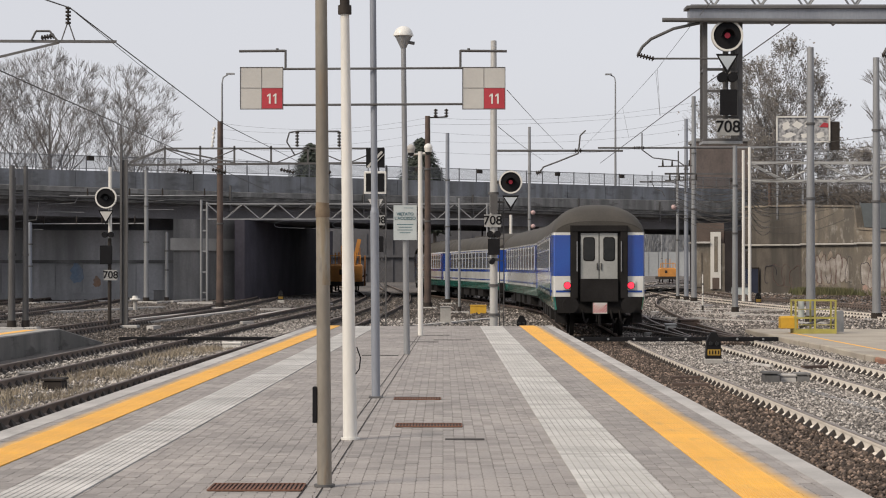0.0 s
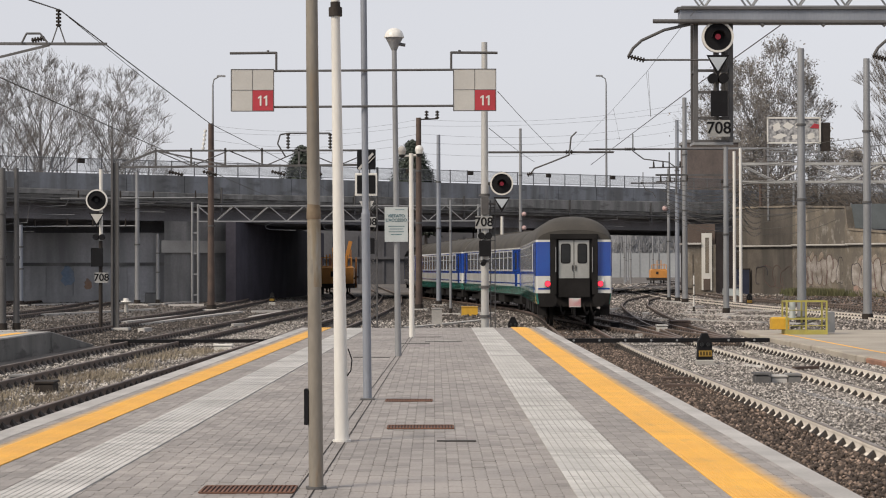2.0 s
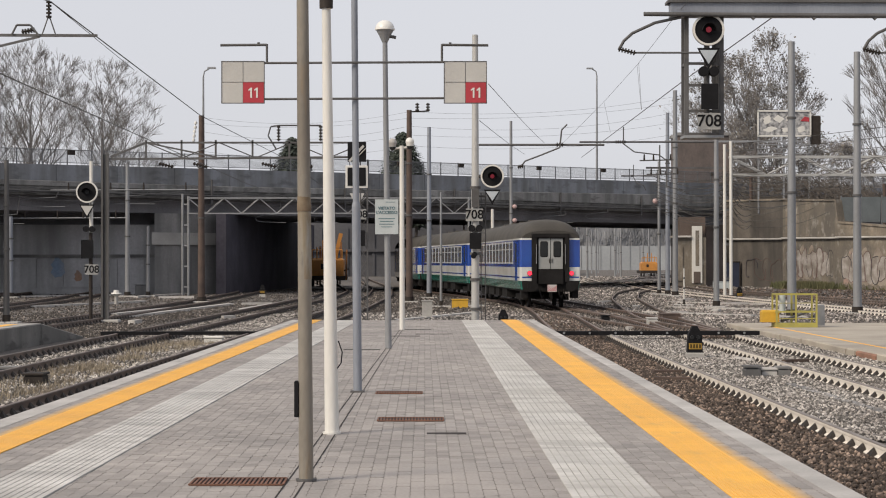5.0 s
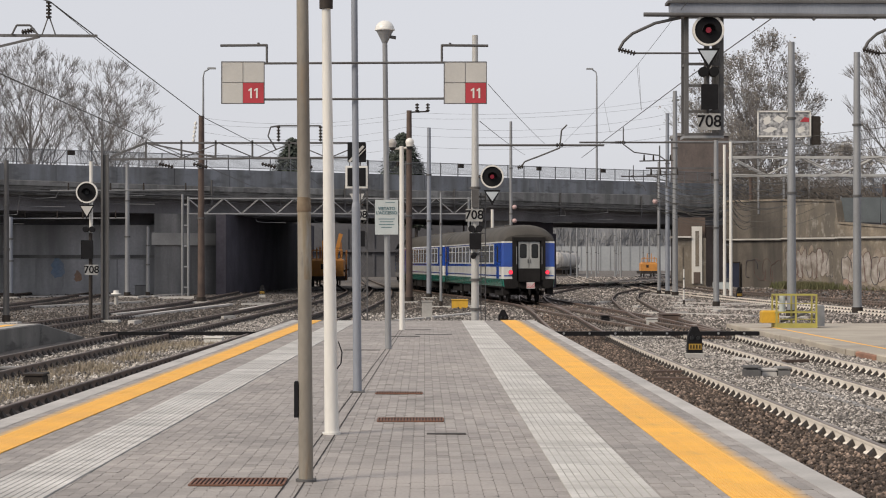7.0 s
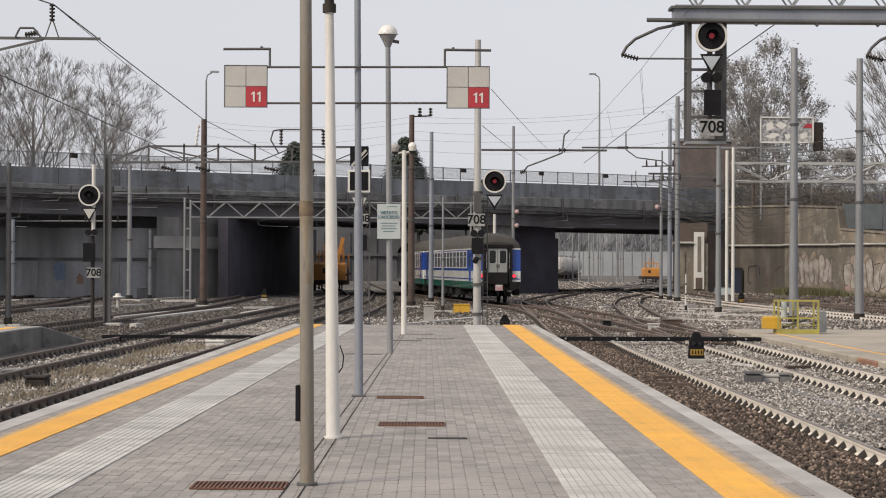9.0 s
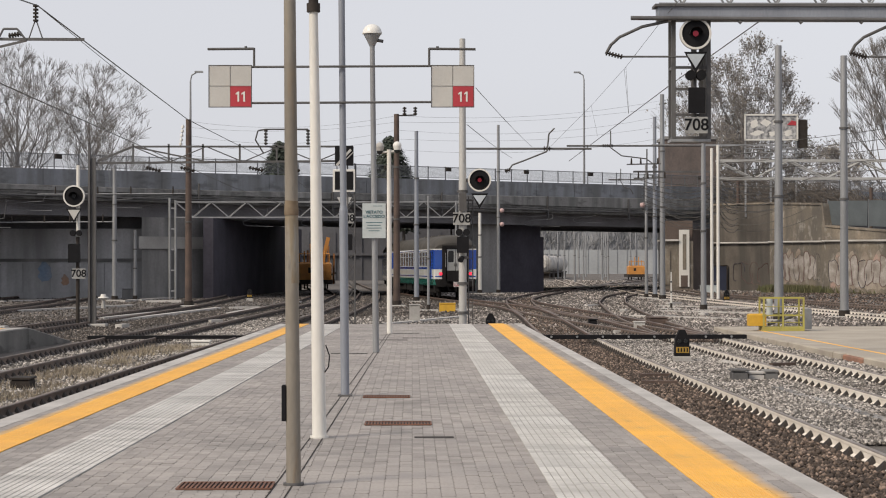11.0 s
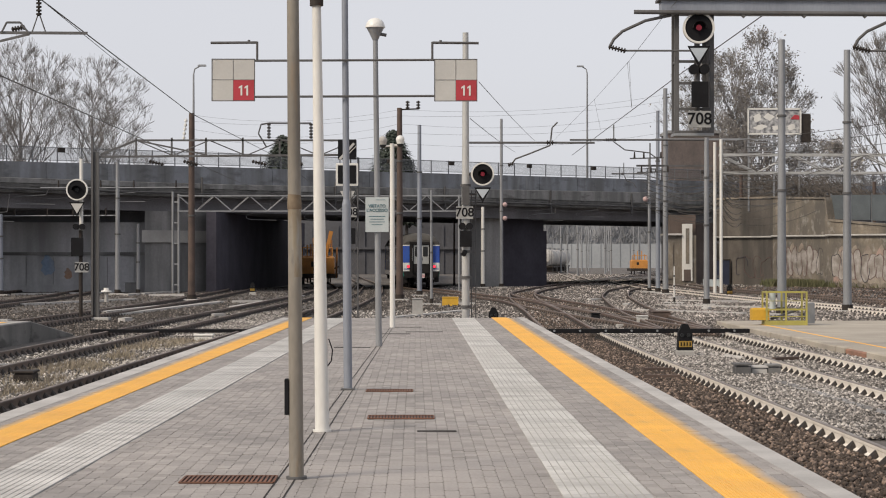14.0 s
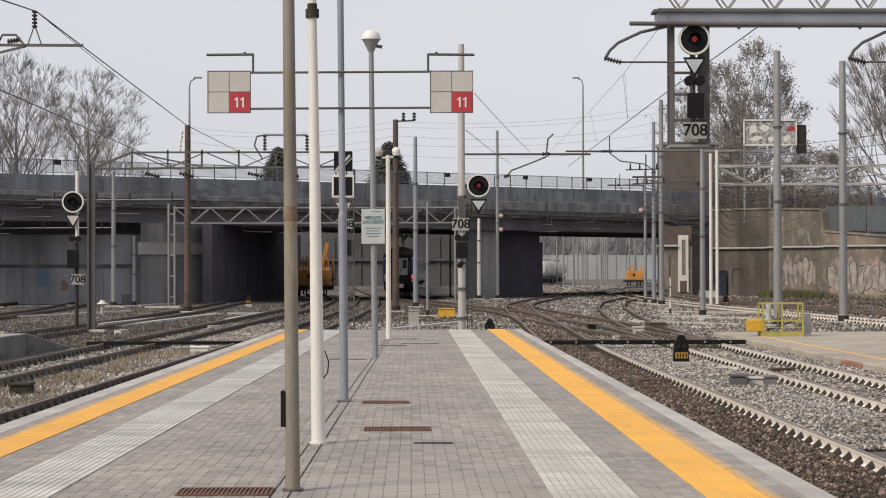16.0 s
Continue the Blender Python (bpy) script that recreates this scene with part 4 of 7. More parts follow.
# ---- platform poles ----
def lean_pole(name, x, y, r, r2, h, material, label, dx=0.0, dy=0.0, cat="pole"):
    th = thing(name, (x, y, PZ), label, cat)
    part("shaft", Mesh().bar((0, 0, 0), (dx * h, dy * h, h), r, r2, 18), material, th)
    return th


p1 = lean_pole("flag_pole", -0.853, 14.66, 0.053, 0.034, 6.5, STEEL_W, "weathered grey and tan steel pole with a rusty collar", -0.0075)
part("rusty_sleeve", Mesh().bar((-0.0079, 0, 1.45), (-0.0148, 0, 1.98), 0.0492, 0.0478, 18), RUSTY, p1, "tan rusty middle length")
part("collar", Mesh().bar((-0.0146, 0, 1.94), (-0.0151, 0, 1.99), 0.0515, n=18).bar((-0.0151, 0, 1.99), (-0.0157, 0, 2.06), 0.0505, 0.046, n=18), RUST_TAN, p1, "rust-brown collar")
part("base_flange", Mesh().bar((0, 0, 0), (0, 0, 0.018), 0.075, n=18), STEEL_D, p1)
part("conduit_box", Mesh().soft(-0.085, -0.055, -0.03, 0.03, 0.46, 0.72, 0.006), BLACK, p1, "black strip on the pole")
p2 = lean_pole("camera_mast", -0.85, 18.65, 0.066, 0.040, 3.94, WHITE, "white-painted tapered pole with a dark collar", -0.013)
part("collar", Mesh().bar((-0.051, 0, 3.9), (-0.052, 0, 3.98), 0.062, n=18).bar((-0.052, 0, 3.98), (-0.0525, 0, 4.03), 0.045, n=18), IRON, p2)
part("upper_tube", Mesh().bar((-0.052, 0, 4.0), (-0.075, 0, 6.2), 0.04, n=14), WHITE, p2)
part("base_ring", Mesh().bar((0, 0, 0), (0, 0, 0.02), 0.085, n=18), WHITE, p2)
part("cable", Mesh().tube([(0.06, -0.02, 0.85), (0.095, -0.02, 0.75), (0.085, -0.02, 0.65), (0.05, -0.02, 0.6)], 0.006), BLACK, p2)
p3 = lean_pole("sign_post", -0.81, 24.6, 0.041, 0.038, 6.5, STEEL_B, "blue-grey steel post that carries the platform number signs", -0.008, cat="sign post")
part("base_plate", Mesh().soft(-0.085, 0.085, -0.085, 0.085, 0, 0.02, 0.005), STEEL_D, p3)
part("lower_sleeve", Mesh().bar((0, 0, 0), (-0.018, 0, 2.24), 0.052, n=18).bar((-0.018, 0, 2.24), (-0.0185, 0, 2.3), 0.052, 0.041, n=18), STEEL_B, p3)
ZB, ZT = 3.535, 3.97
fr = Mesh()
for z in (ZB, ZT):
    fr.bar((-1.16, -0.07, z), (1.07, -0.07, z + 0.012), 0.014)
part("crossbar_frame", fr, STEEL_D, p3)
for x0, s in ((-1.63, -1), (1.05, 1)):
    sg = part("number_sign", Mesh().box(x0, x0 + 0.505, -0.085, -0.06, 3.49, 3.985), SIGNW, p3, "square white sign with a red quarter")
    part("red_quarter", Mesh().box(x0 + 0.255, x0 + 0.503, -0.089, -0.085, 3.492, 3.735), RED, sg)
    part("divider", Mesh().box(x0 + 0.250, x0 + 0.255, -0.0885, -0.085, 3.49, 3.985).box(x0, x0 + 0.505, -0.0885, -0.085, 3.737, 3.742), STEEL_D, sg)
    part("rim", Mesh().box(x0 - 0.008, x0, -0.09, -0.055, 3.482, 3.993).box(x0 + 0.505, x0 + 0.513, -0.09, -0.055, 3.482, 3.993).box(x0, x0 + 0.505, -0.09, -0.055, 3.985, 3.993).box(x0, x0 + 0.505, -0.09, -0.055, 3.482, 3.49), STEEL_D, sg)
    for k in (-0.034, 0.036):
        c, z = x0 + 0.375 + k, 3.55
        part("digit", Mesh().prism([(c, z), (c + 0.021, z), (c + 0.021, z + 0.122), (c + 0.006, z + 0.122), (c - 0.022, z + 0.1), (c - 0.022, z + 0.082), (c, z + 0.095)], -0.094, -0.089), WHITE, sg, "white numeral one")
    xe = x0 + 0.54 if s < 0 else x0 - 0.03
    part("lamp_bracket", Mesh().bar((xe, -0.07, 3.97), (xe, -0.07, 4.2), 0.014).bar((xe, -0.07, 4.19), (xe - 0.56 if s < 0 else xe + 0.56, -0.07, 4.185), 0.016).bar((xe - 0.1 * -s, -0.07, 4.19), (xe - 0.1 * -s, -0.07, 4.22), 0.016), STEEL_D, sg)
p4 = lean_pole("platform_lamp", -0.656, 36.9, 0.058, 0.045, 5.7, STEEL, "slim grey platform lamp post with a globe head", -0.011, cat="lamp post")
part("lamp_cover", Mesh().dome((-0.063, 0, 5.79), 0.175, 0.95, 0, 90, 18), CHROME_W, p4, "white dome")
part("lamp_base", Mesh().bar((-0.063, 0, 5.66), (-0.063, 0, 5.79), 0.10, 0.17, 18).bar((-0.063, 0, 5.55), (-0.063, 0, 5.66), 0.05, 0.10, 18), STEEL, p4)
part("lamp_rim", Mesh().bar((-0.063, 0, 5.775), (-0.063, 0, 5.80), 0.182, n=18), CHROME_W, p4)
part("photocell", Mesh().bar((0.03, 0, 5.66), (0.14, 0, 5.64), 0.03), STEEL_D, p4)
nb = part("notice_board", Mesh().box(-0.24, 0.18, -0.09, -0.07, 2.07, 2.70), NOTICE, p4, "pale notice plate with printed lines")
lettering("notice_text", "VIETATO\nL'ACCESSO", 0.077, (-0.03, -0.094, 2.50), INK, nb)
for i, w in enumerate((0.30, 0.24, 0.28, 0.2)):
    part("text_bar", Mesh().box(-0.03 - w / 2, -0.03 + w / 2, -0.093, -0.09, 2.345 - i * 0.05, 2.358 - i * 0.05), INK, nb)
part("text_bar", Mesh().box(-0.05, 0.12, -0.093, -0.09, 2.645, 2.655), INK, nb)
p5 = lean_pole("camera_pole", -0.52, 47.0, 0.062, 0.05, 4.25, WHITE, "white pole with two dome surveillance cameras", -0.002, cat="camera pole")
part("cross_arm", Mesh().bar((-0.22, 0, 4.18), (0.22, 0, 4.22), 0.025), WHITE, p5)
for x, z, m in ((-0.22, 4.32, COPING), (0.18, 4.34, CHROME_W)):
    c = part("camera_dome", Mesh().dome((x, 0, z), 0.1, 1.0, -10, 90).bar((x, 0, z - 0.12), (x, 0, z), 0.07, 0.1, 14), m, p5, "white camera housing")
    part("camera_glass", Mesh().dome((x, 0, z - 0.1), 0.08, 1.0, -90, 0), GLASS_D, c)

# two dark joints in the paving along the row of poles
for xa, xb in ((-1.02, -0.56), (-0.89, -0.50)):
    part("paving_gap", Mesh().beam((xa, 12, PZ + 0.0), (xb, 48, PZ + 0.0), 0.009, 0.006), IRON, platform)

# grates and small steel covers let into the paving
for x0, x1, yc, w, mt in ((-1.66, -1.0, 14.57, 0.46, RUST_GRATE), (-0.465, 0.185, 20.28, 0.44, RUST_GRATE), (-0.58, -0.03, 24.4, 0.34, RUST_GRATE), (0.02, 0.38, 18.68, 0.16, IRON),
                          (-1.45, -0.8, 36.4, 0.26, IRON), (-0.7, -0.1, 43.0, 0.3, IRON), (-0.48, 0.15, 47.2, 0.3, IRON), (-0.2, 0.6, 44.2, 0.22, IRON)):
    th = thing("drain_grate", ((x0 + x1) / 2, yc, PZ), "rusty cast-iron drain grate set in the paving" if mt is RUST_GRATE else "dark steel drain cover set in the paving", "drain grate")
    hw = (x1 - x0) / 2
    part("tray", Mesh().box(-hw, hw, -w / 2, w / 2, -0.009, 0.002), IRON, th)
    if mt is RUST_GRATE:
        for y in (-w / 2, w / 2 - 0.02):
            part("grate_edge", Mesh().box(-hw, hw, y, y + 0.02, 0.002, 0.012), mt, th)
        rod = Mesh().box(-0.008, 0.008, -w / 2 + 0.02, w / 2 - 0.02, 0.002, 0.011).data("bar", mt)
        n = int(hw * 2 / 0.03)
        for i in range(n + 1):
            part("bar", rod, None, th).location = (-hw + i * 2 * hw / n, 0, 0)

# ---- left signal, gantry and masts ----
s2 = thing("railway_signal", (-12.42, 75.5, -0.2), "railway signal with a dark disc on a dark post", "railway signal", "signals of the yard")
part("post", Mesh().bar((0.05, 0, 0), (0.05, 0, 3.4), 0.07), IRON, s2)
part("upper_post", Mesh().bar((0.05, 0.1, 3.4), (0.05, 0.1, 6.05), 0.07), WHITE, s2, "white upper post")
signal_head(s2, -0.08, 4.9, 0.40, False, -0.1)
twin_lamps(s2, 0.0, 3.53, 0.11)
part("backboard", Mesh().soft(-0.28, 0.16, -0.2, -0.08, 2.44, 3.13, 0.02), BLACK, s2)
number_plate(s2, 0.1, 2.03, 0.5, 0.38, -0.12)


def lattice(th, x0, x1, y0, y1, z0, z1, r=0.03, step=0.5, material=STEEL):
    m = Mesh()
    for x in (x0, x1):
        for y in (y0, y1):
            m.beam((x, y, z0), (x, y, z1), r * 2, r * 2)
    z, k = z0, 0
    while z < z1 - step * 0.5:
        t = min(z + step, z1)
        a, b = (x0, x1) if k % 2 else (x1, x0)
        for y in (y0, y1):
            m.bar((a, y, z), (b, y, t), r * 0.6, n=5)
        for x in (x0, x1):
            m.bar((x, y0 if k % 2 else y1, z), (x, y1 if k % 2 else y0, t), r * 0.6, n=5)
        z, k = t, k + 1
    return part("lattice", m, material, th)


def truss(th, p, q, h, w=0.5, n=12, r=0.04, material=STEEL, name="truss"):
    """A box truss from p to q."""
    p, q = Vector(p), Vector(q)
    m = Mesh()
    side = (q - p).normalized().cross(Vector((0, 0, 1))) * w / 2
    up = Vector((0, 0, h))
    for s in (-1, 1):
        for u in (0, 1):
            m.beam(p + side * s + up * u, q + side * s + up * u, r * 2, r * 2)
    for i in range(n):
        a, b = p.lerp(q, i / n), p.lerp(q, (i + 1) / n)
        for s in (-1, 1):
            lo, hi = (a, b) if i % 2 else (b, a)
            m.bar(lo + side * s, hi + side * s + up, r * 0.75, n=5)
        m.bar(a + side, a - side, r * 0.6, n=5)
        m.bar(a + side + up, a - side + up, r * 0.6, n=5)
    return part(name, m, material, th)


def insulator(m, p, q, r=0.07, n=5):
    p, q = Vector(p), Vector(q)
    m.bar(p, q, r * 0.4, n=6)
    for i in range(n):
        c = p.lerp(q, (i + 0.5) / n)
        d = (q - p) / n * 0.25
        m.bar(c - d, c + d, r, n=10)


gl = thing("catenary_gantry", (-12.15, 77.5, -0.2), "dark steel catenary gantry spanning the tracks on lattice masts", "catenary gantry")
part("mast_channel", Mesh().beam((-0.11, 0, 0), (-0.11, 0, 7.0), 0.07, 0.2), STEEL_D, gl)
part("mast_channel", Mesh().beam((0.11, 0, 0), (0.11, 0, 6.4), 0.07, 0.2), STEEL_D, gl)
part("mast_web", Mesh().box(-0.07, 0.07, -0.02, 0.02, 0, 6.4), STEEL_D, gl)
part("mast_base", Mesh().soft(-0.45, 0.55, -0.4, 0.4, 0, 0.12, 0.03), CONC, gl)
lattice(gl, 9.70, 9.98, -0.14, 0.14, 0, 6.2, 0.022, 0.4, STEEL_D)
part("lower_chord", Mesh().beam((0, 0, 6.22), (9.9, 0, 6.3), 0.08, 0.08), STEEL_D, gl)
for i in range(6):
    x = 1.55 + i * 1.39
    part("diagonal", Mesh().bar((x, 0, 6.27 if i % 2 else 6.85), (x + 1.39, 0, 6.85 if i % 2 else 6.27), 0.022, n=6), STEEL_D, gl)
part("upper_chord", Mesh().beam((1.55, 0, 6.85), (9.9, 0, 6.85), 0.07, 0.07).beam((0.2, 0, 6.3), (1.55, 0, 6.85), 0.08, 0.08).beam((1.55, 0, 6.85), (4.2, 0, 6.3), 0.06, 0.06), STEEL_D, gl)
for x in (1.55, 2.9, 4.2, 5.6, 7.0, 8.3, 9.6):
    part("hanger", Mesh().beam((x, 0, 6.25), (x, 0, 6.95), 0.07, 0.07), STEEL_D, gl)
for a, b in [((x - 0.25, -0.1, 6.05), (x + 0.3, -0.1, 5.92)) for x in (2.3, 3.6, 6.2, 7.6)] + [((x + 0.3, -0.1, 6.9), (x + 0.3, -0.1, 7.5)) for x in (6.3, 7.9)]:
    ins = Mesh()
    insulator(ins, a, b)
    part("insulator", ins, IRON, gl)
part("hoop", Mesh().tube([(6.5, 0, 6.6), (6.2, -0.1, 7.1), (6.3, -0.1, 7.45), (6.6, -0.1, 7.5), (8.2, -0.1, 7.5), (8.2, -0.1, 6.9)], 0.03), STEEL_D, gl)
s3 = thing("railway_signal", (-2.55, 77.0, -0.2), "square black signal with white rim seen from the platform", "railway signal", "signals of the yard")
lattice(s3, 0.12, 0.38, -0.12, 0.12, 0, 5.0, 0.02, 0.35, STEEL_D)
sq = part("signal_screen", Mesh().soft(-0.44, 0.40, -0.15, -0.05, 5.10, 5.95, 0.02), WHITE, s3, "white-rimmed square screen")
part("screen_face", Mesh().box(-0.36, -0.03, -0.17, -0.15, 5.18, 5.87).box(0.03, 0.33, -0.17, -0.15, 5.18, 5.87), BLACK, sq)
part("upper_head", Mesh().soft(-0.36, 0.34, -0.1, 0.1, 6.1, 6.85, 0.03), BLACK, s3)
part("white_bar", Mesh().beam((-0.3, -0.13, 6.1), (0.25, -0.13, 6.7), 0.02, 0.09).beam((-0.2, -0.13, 6.05), (0.33, -0.13, 6.6), 0.02, 0.03), SIGNW, s3)
part("triangle_plate", Mesh().prism([(-0.28, 4.9), (0.0, 4.35), (0.28, 4.9)], -0.12, -0.1), SIGNW, s3)
number_plate(s3, 0.1, 4.1, 0.5, 0.38, -0.2)
part("backboard", Mesh().soft(0.0, 0.3, -0.22, -0.12, 2.9, 3.5, 0.02), BLACK, s3)


def mast(x, y, top, r, material, label, arm=0.0, arm_z=0.0, name="catenary_mast", foot=True):
    th = thing(name, (x, y, -0.2), label, "mast", "catenary masts")
    h = top + 0.2
    part("shaft", Mesh().bar((0, 0, 0), (0, 0, h), r, r * 0.72, 14), material, th)
    if foot:
        part("footing", Mesh().bar((0, 0, 0), (0, 0, 0.35), r * 1.25, n=14), IRON, th)
        part("pad", Mesh().soft(-0.5, 0.5, -0.4, 0.4, 0, 0.1, 0.03), CONC, th)
    for k, w in ((0.45, 1.12), (0.72, 1.05)):
        part("band", Mesh().bar((0, 0, h * k), (0, 0, h * k + 0.09), r * w, n=14), STEEL_D, th)
    if arm:
        m, i = Mesh(), Mesh()
        z = arm_z + 0.2
        m.bar((0, 0, z), (arm, 0, z), 0.045)
        s = math.copysign(1, arm)
        m.tube([(arm * 0.35, -0.1, z - 1.0), (arm * 0.42, -0.1, z - 0.65), (arm * 0.6, -0.1, z - 0.5), (arm * 0.68, -0.1, z - 0.1), (arm * 0.68, -0.1, z + 0.75)], 0.03)
        insulator(i, (arm * 0.66, 0, z), (arm * 0.74, 0, z), 0.08)
        part("arm", m, STEEL_D, th)
        part("insulator", i, IRON, th)
    return th


# signal mast at the platform end also carries the overhead arm
part("overhead_arm", Mesh().bar((0.1, 0, 5.5), (3.52, 0, 5.5), 0.03).tube([(1.25, -0.1, 4.9), (1.35, -0.1, 5.05), (1.75, -0.1, 5.2), (2.3, -0.1, 5.42), (2.35, -0.1, 5.9), (2.5, -0.1, 6.05)], 0.022), STEEL_D, s1)
for a, b in (((1.15, -0.1, 4.88), (1.3, -0.1, 4.92)), ((2.2, -0.05, 5.5), (2.4, -0.05, 5.5))):
    ins = Mesh()
    insulator(ins, a, b, 0.06, 3)
    part("insulator", ins, IRON, s1)

m = mast(15.0, 83, 11.1, 0.19, STEEL, "tall grey tapered steel mast beside the yellow crate")
mast(18.75, 88, 11.2, 0.19, STEEL, "tall grey tapered steel mast on a concrete pad")
mast(14.5, 101, 8.6, 0.15, STEEL, "grey steel mast with an overhead arm", -6.8, 8.05)
mw = thing("lattice_mast", (19.4, 130, -0.2), "bright galvanised twin-post lattice mast", "mast", "catenary masts")
for x in (-0.2, 0.2):
    part("post", Mesh().bar((x, 0, 0), (x, 0, 10.0 if x > 0 else 9.8), 0.11, 0.1, 10), WHITE, mw)
for z in (1.2, 3.4, 5.6, 7.8, 9.4):
    part("tie_plate", Mesh().beam((-0.2, 0, z), (0.2, 0, z), 0.05, 0.14), STEEL_D, mw)
part("pad", Mesh().soft(-0.6, 0.6, -0.5, 0.5, 0, 0.15, 0.03), IRON, mw)
mast(16.4, 133, 13.3, 0.19, STEEL, "grey steel mast by the bridge")
mast(16.5, 138, 12.2, 0.16, STEEL_B, "blue-grey steel mast by the bridge")
mast(16.15, 140, 9.0, 0.12, STEEL, "grey steel mast by the bridge", -2.6, 8.0)
bm = mast(-0.86, 114, 10.6, 0.20, BROWN, "rust-brown tubular mast with insulators on top")
part("top_bar", Mesh().bar((-0.1, 0, 10.7), (1.1, 0, 10.75), 0.04), IRON, bm)
for x in (0.45, 1.05):
    ins = Mesh()
    insulator(ins, (x, 0, 10.72), (x, 0, 11.2), 0.11, 3)
    part("insulator", ins, IRON, bm)
mast(0.28, 127, 10.5, 0.16, STEEL_B, "blue-grey steel mast between the tracks")
mast(0.82, 102, 5.6, 0.07, STEEL, "thin grey steel post between the tracks")
mast(5.42, 162.5, 6.3, 0.16, WHITE, "pale steel mast by the bridge pier")
mast(6.95, 163.5, 13.4, 0.15, STEEL, "pale steel mast by the bridge pier")
bm = mast(-12.5, 114, 10.3, 0.21, BROWN, "rust-brown tubular mast beside the dark tracks")
ins = Mesh()
insulator(ins, (-0.45, 0, 9.0), (-0.3, 0, 10.2), 0.09, 5)
part("insulator", ins, CHROME_W, bm, "pale string insulator")
mast(-19.4, 133, 8.5, 0.17, STEEL, "grey steel mast before the bridge")
mast(-16.0, 75.5, 5.9, 0.14, STEEL_D, "dark steel mast by the far platform")
mast(-15.55, 75.8, 5.9, 0.12, STEEL_D, "dark steel mast by the far platform")
mast(-26.4, 130, 5.0, 0.17, STEEL_B, "teal-grey steel post under the bridge")
mast(-18.2, 134, 4.45, 0.12, STEEL, "grey steel post under the bridge")
mast(3.3, 171, 5.9, 0.09, BROWN, "dark thin post under the bridge")
mast(2.6, 104.0, 3.1, 0.04, STEEL, "thin grey steel marker post")
mast(13.4, 105, 1.75, 0.045, WHITE, "short white marker post")
mast(38.5, 170, 8.6, 0.2, BROWN, "rust-brown post against the retaining wall")
mast(28.6, 178, 9.5, 0.2, BROWN, "rust-brown post against the retaining wall")

# pinkish ball insulators on short arms of the masts by the pier
for x, y, z, dx in ((6.95, 163.5, 6.5, 0.28), (6.95, 163.5, 5.4, 0.28), (16.15, 140.0, 6.25, -0.28)):
    bi = thing("ball_insulator", (x, y, z), "pale pink ball insulator on a mast arm", "insulator", "ball insulators")
    part("ball", Mesh().dome((dx, -0.2, 0), 0.19, 1.0, -90, 90, 14, 8), PINK, bi)
    part("arm", Mesh().bar((0, 0, 0), (dx, -0.2, 0), 0.035, n=6), STEEL_D, bi)

# white truss gantry behind, from the left pier to the middle
gw = thing("truss_gantry", (-16.2, 138, -0.2), "pale galvanised truss gantry before the bridge", "catenary gantry")
for x in (-0.2, 0.2):
    part("mast", Mesh().bar((x, 0, 0), (x, 0, 6.9 if x < 0 else 6.75), 0.085, n=10), STEEL, gw)
for z in (0.6, 2.0, 3.4, 4.8, 6.2):
    part("mast_tie", Mesh().beam((-0.2, 0, z), (0.2, 0, z), 0.05, 0.1), STEEL, gw)
truss(gw, (0.2, 0, 5.58), (19.4, 0, 5.58), 1.04, 0.72, 16, 0.036, STEEL)
for x in (19.2, 19.6):
    part("mast", Mesh().bar((x, 0, 0), (x, 0, 6.7), 0.08, n=10), STEEL, gw)
gr = thing("truss_gantry", (19.9, 130.5, -0.2), "grey truss gantry over the tracks at the retaining wall", "catenary gantry")
truss(gr, (-0.3, 0, 7.85), (16, 0, 7.85), 1.16, 0.9, 7, 0.07, PALE_STEEL)
part("cross_bar", Mesh().beam((-4.4, 0.6, 10.05), (4.5, 0.6, 10.05), 0.12, 0.12), STEEL, gr)
part("cross_bar", Mesh().beam((-5.6, 0.7, 8.35), (-0.5, 0.7, 8.35), 0.12, 0.12), STEEL_D, gr)
lattice(gr, 15.6, 16.2, -0.3, 0.3, 0, 9.0, 0.07, 0.9, STEEL)

# pale catenary arms and rods seen against the shade under the bridge
for x, y, z, w in ((-25.04, 133.37, 5.74, 3.0), (-20.12, 138.47, 6.05, 3.6), (-26.93, 131.42, 4.58, 2.2), (-11.16, 147.75, 4.97, 2.2), (-7.34, 151.7, 5.04, 1.8), (10.92, 170.59, 5.39, 3.0), (15.05, 174.87, 5.75, 2.4)):
    ca = thing("curved_arm", (x, y, z), "curved steel catenary steady arm hung from the bridge edge", "catenary arm", "catenary arms")
    part("pipe", Mesh().tube([(w * 0.5, 0, -0.02), (w * 0.1, 0, 0.0), (-w * 0.3, 0, 0.02), (-w * 0.46, 0, 0.1), (-w * 0.5, 0, 0.25), (-w * 0.44, 0, 0.4), (-w * 0.2, 0, 0.52), (w * 0.3, 0, 0.6)], 0.017, 6), STEEL, ca)
    part("hanger", Mesh().bar((w * 0.3, 0, 0.58), (w * 0.3, 0.5 + w * 0.31, 6.9 - z), 0.02, n=6), STEEL_D, ca)
for xa, xb, y, z in ((-27, -19.4, 133.0, 4.95), (-24.4, -14.6, 132.9, 6.78)):
    cb = thing("feeder_rod", (xa, y, z), "slim grey feeder rod fixed to a mast before the bridge", "rod", "feeder rods")
    part("rod", Mesh().bar((0, 0, 0), (xb - xa, 0, 0.03), 0.04), STEEL, cb)
    for k in (0.12, 0.4, 0.62, 0.9):
        part("insulator", Mesh().bar(((xb - xa) * k, 0, 0.04), ((xb - xa) * k, 0, 0.5), 0.06, 0.04, 8), IRON, cb)

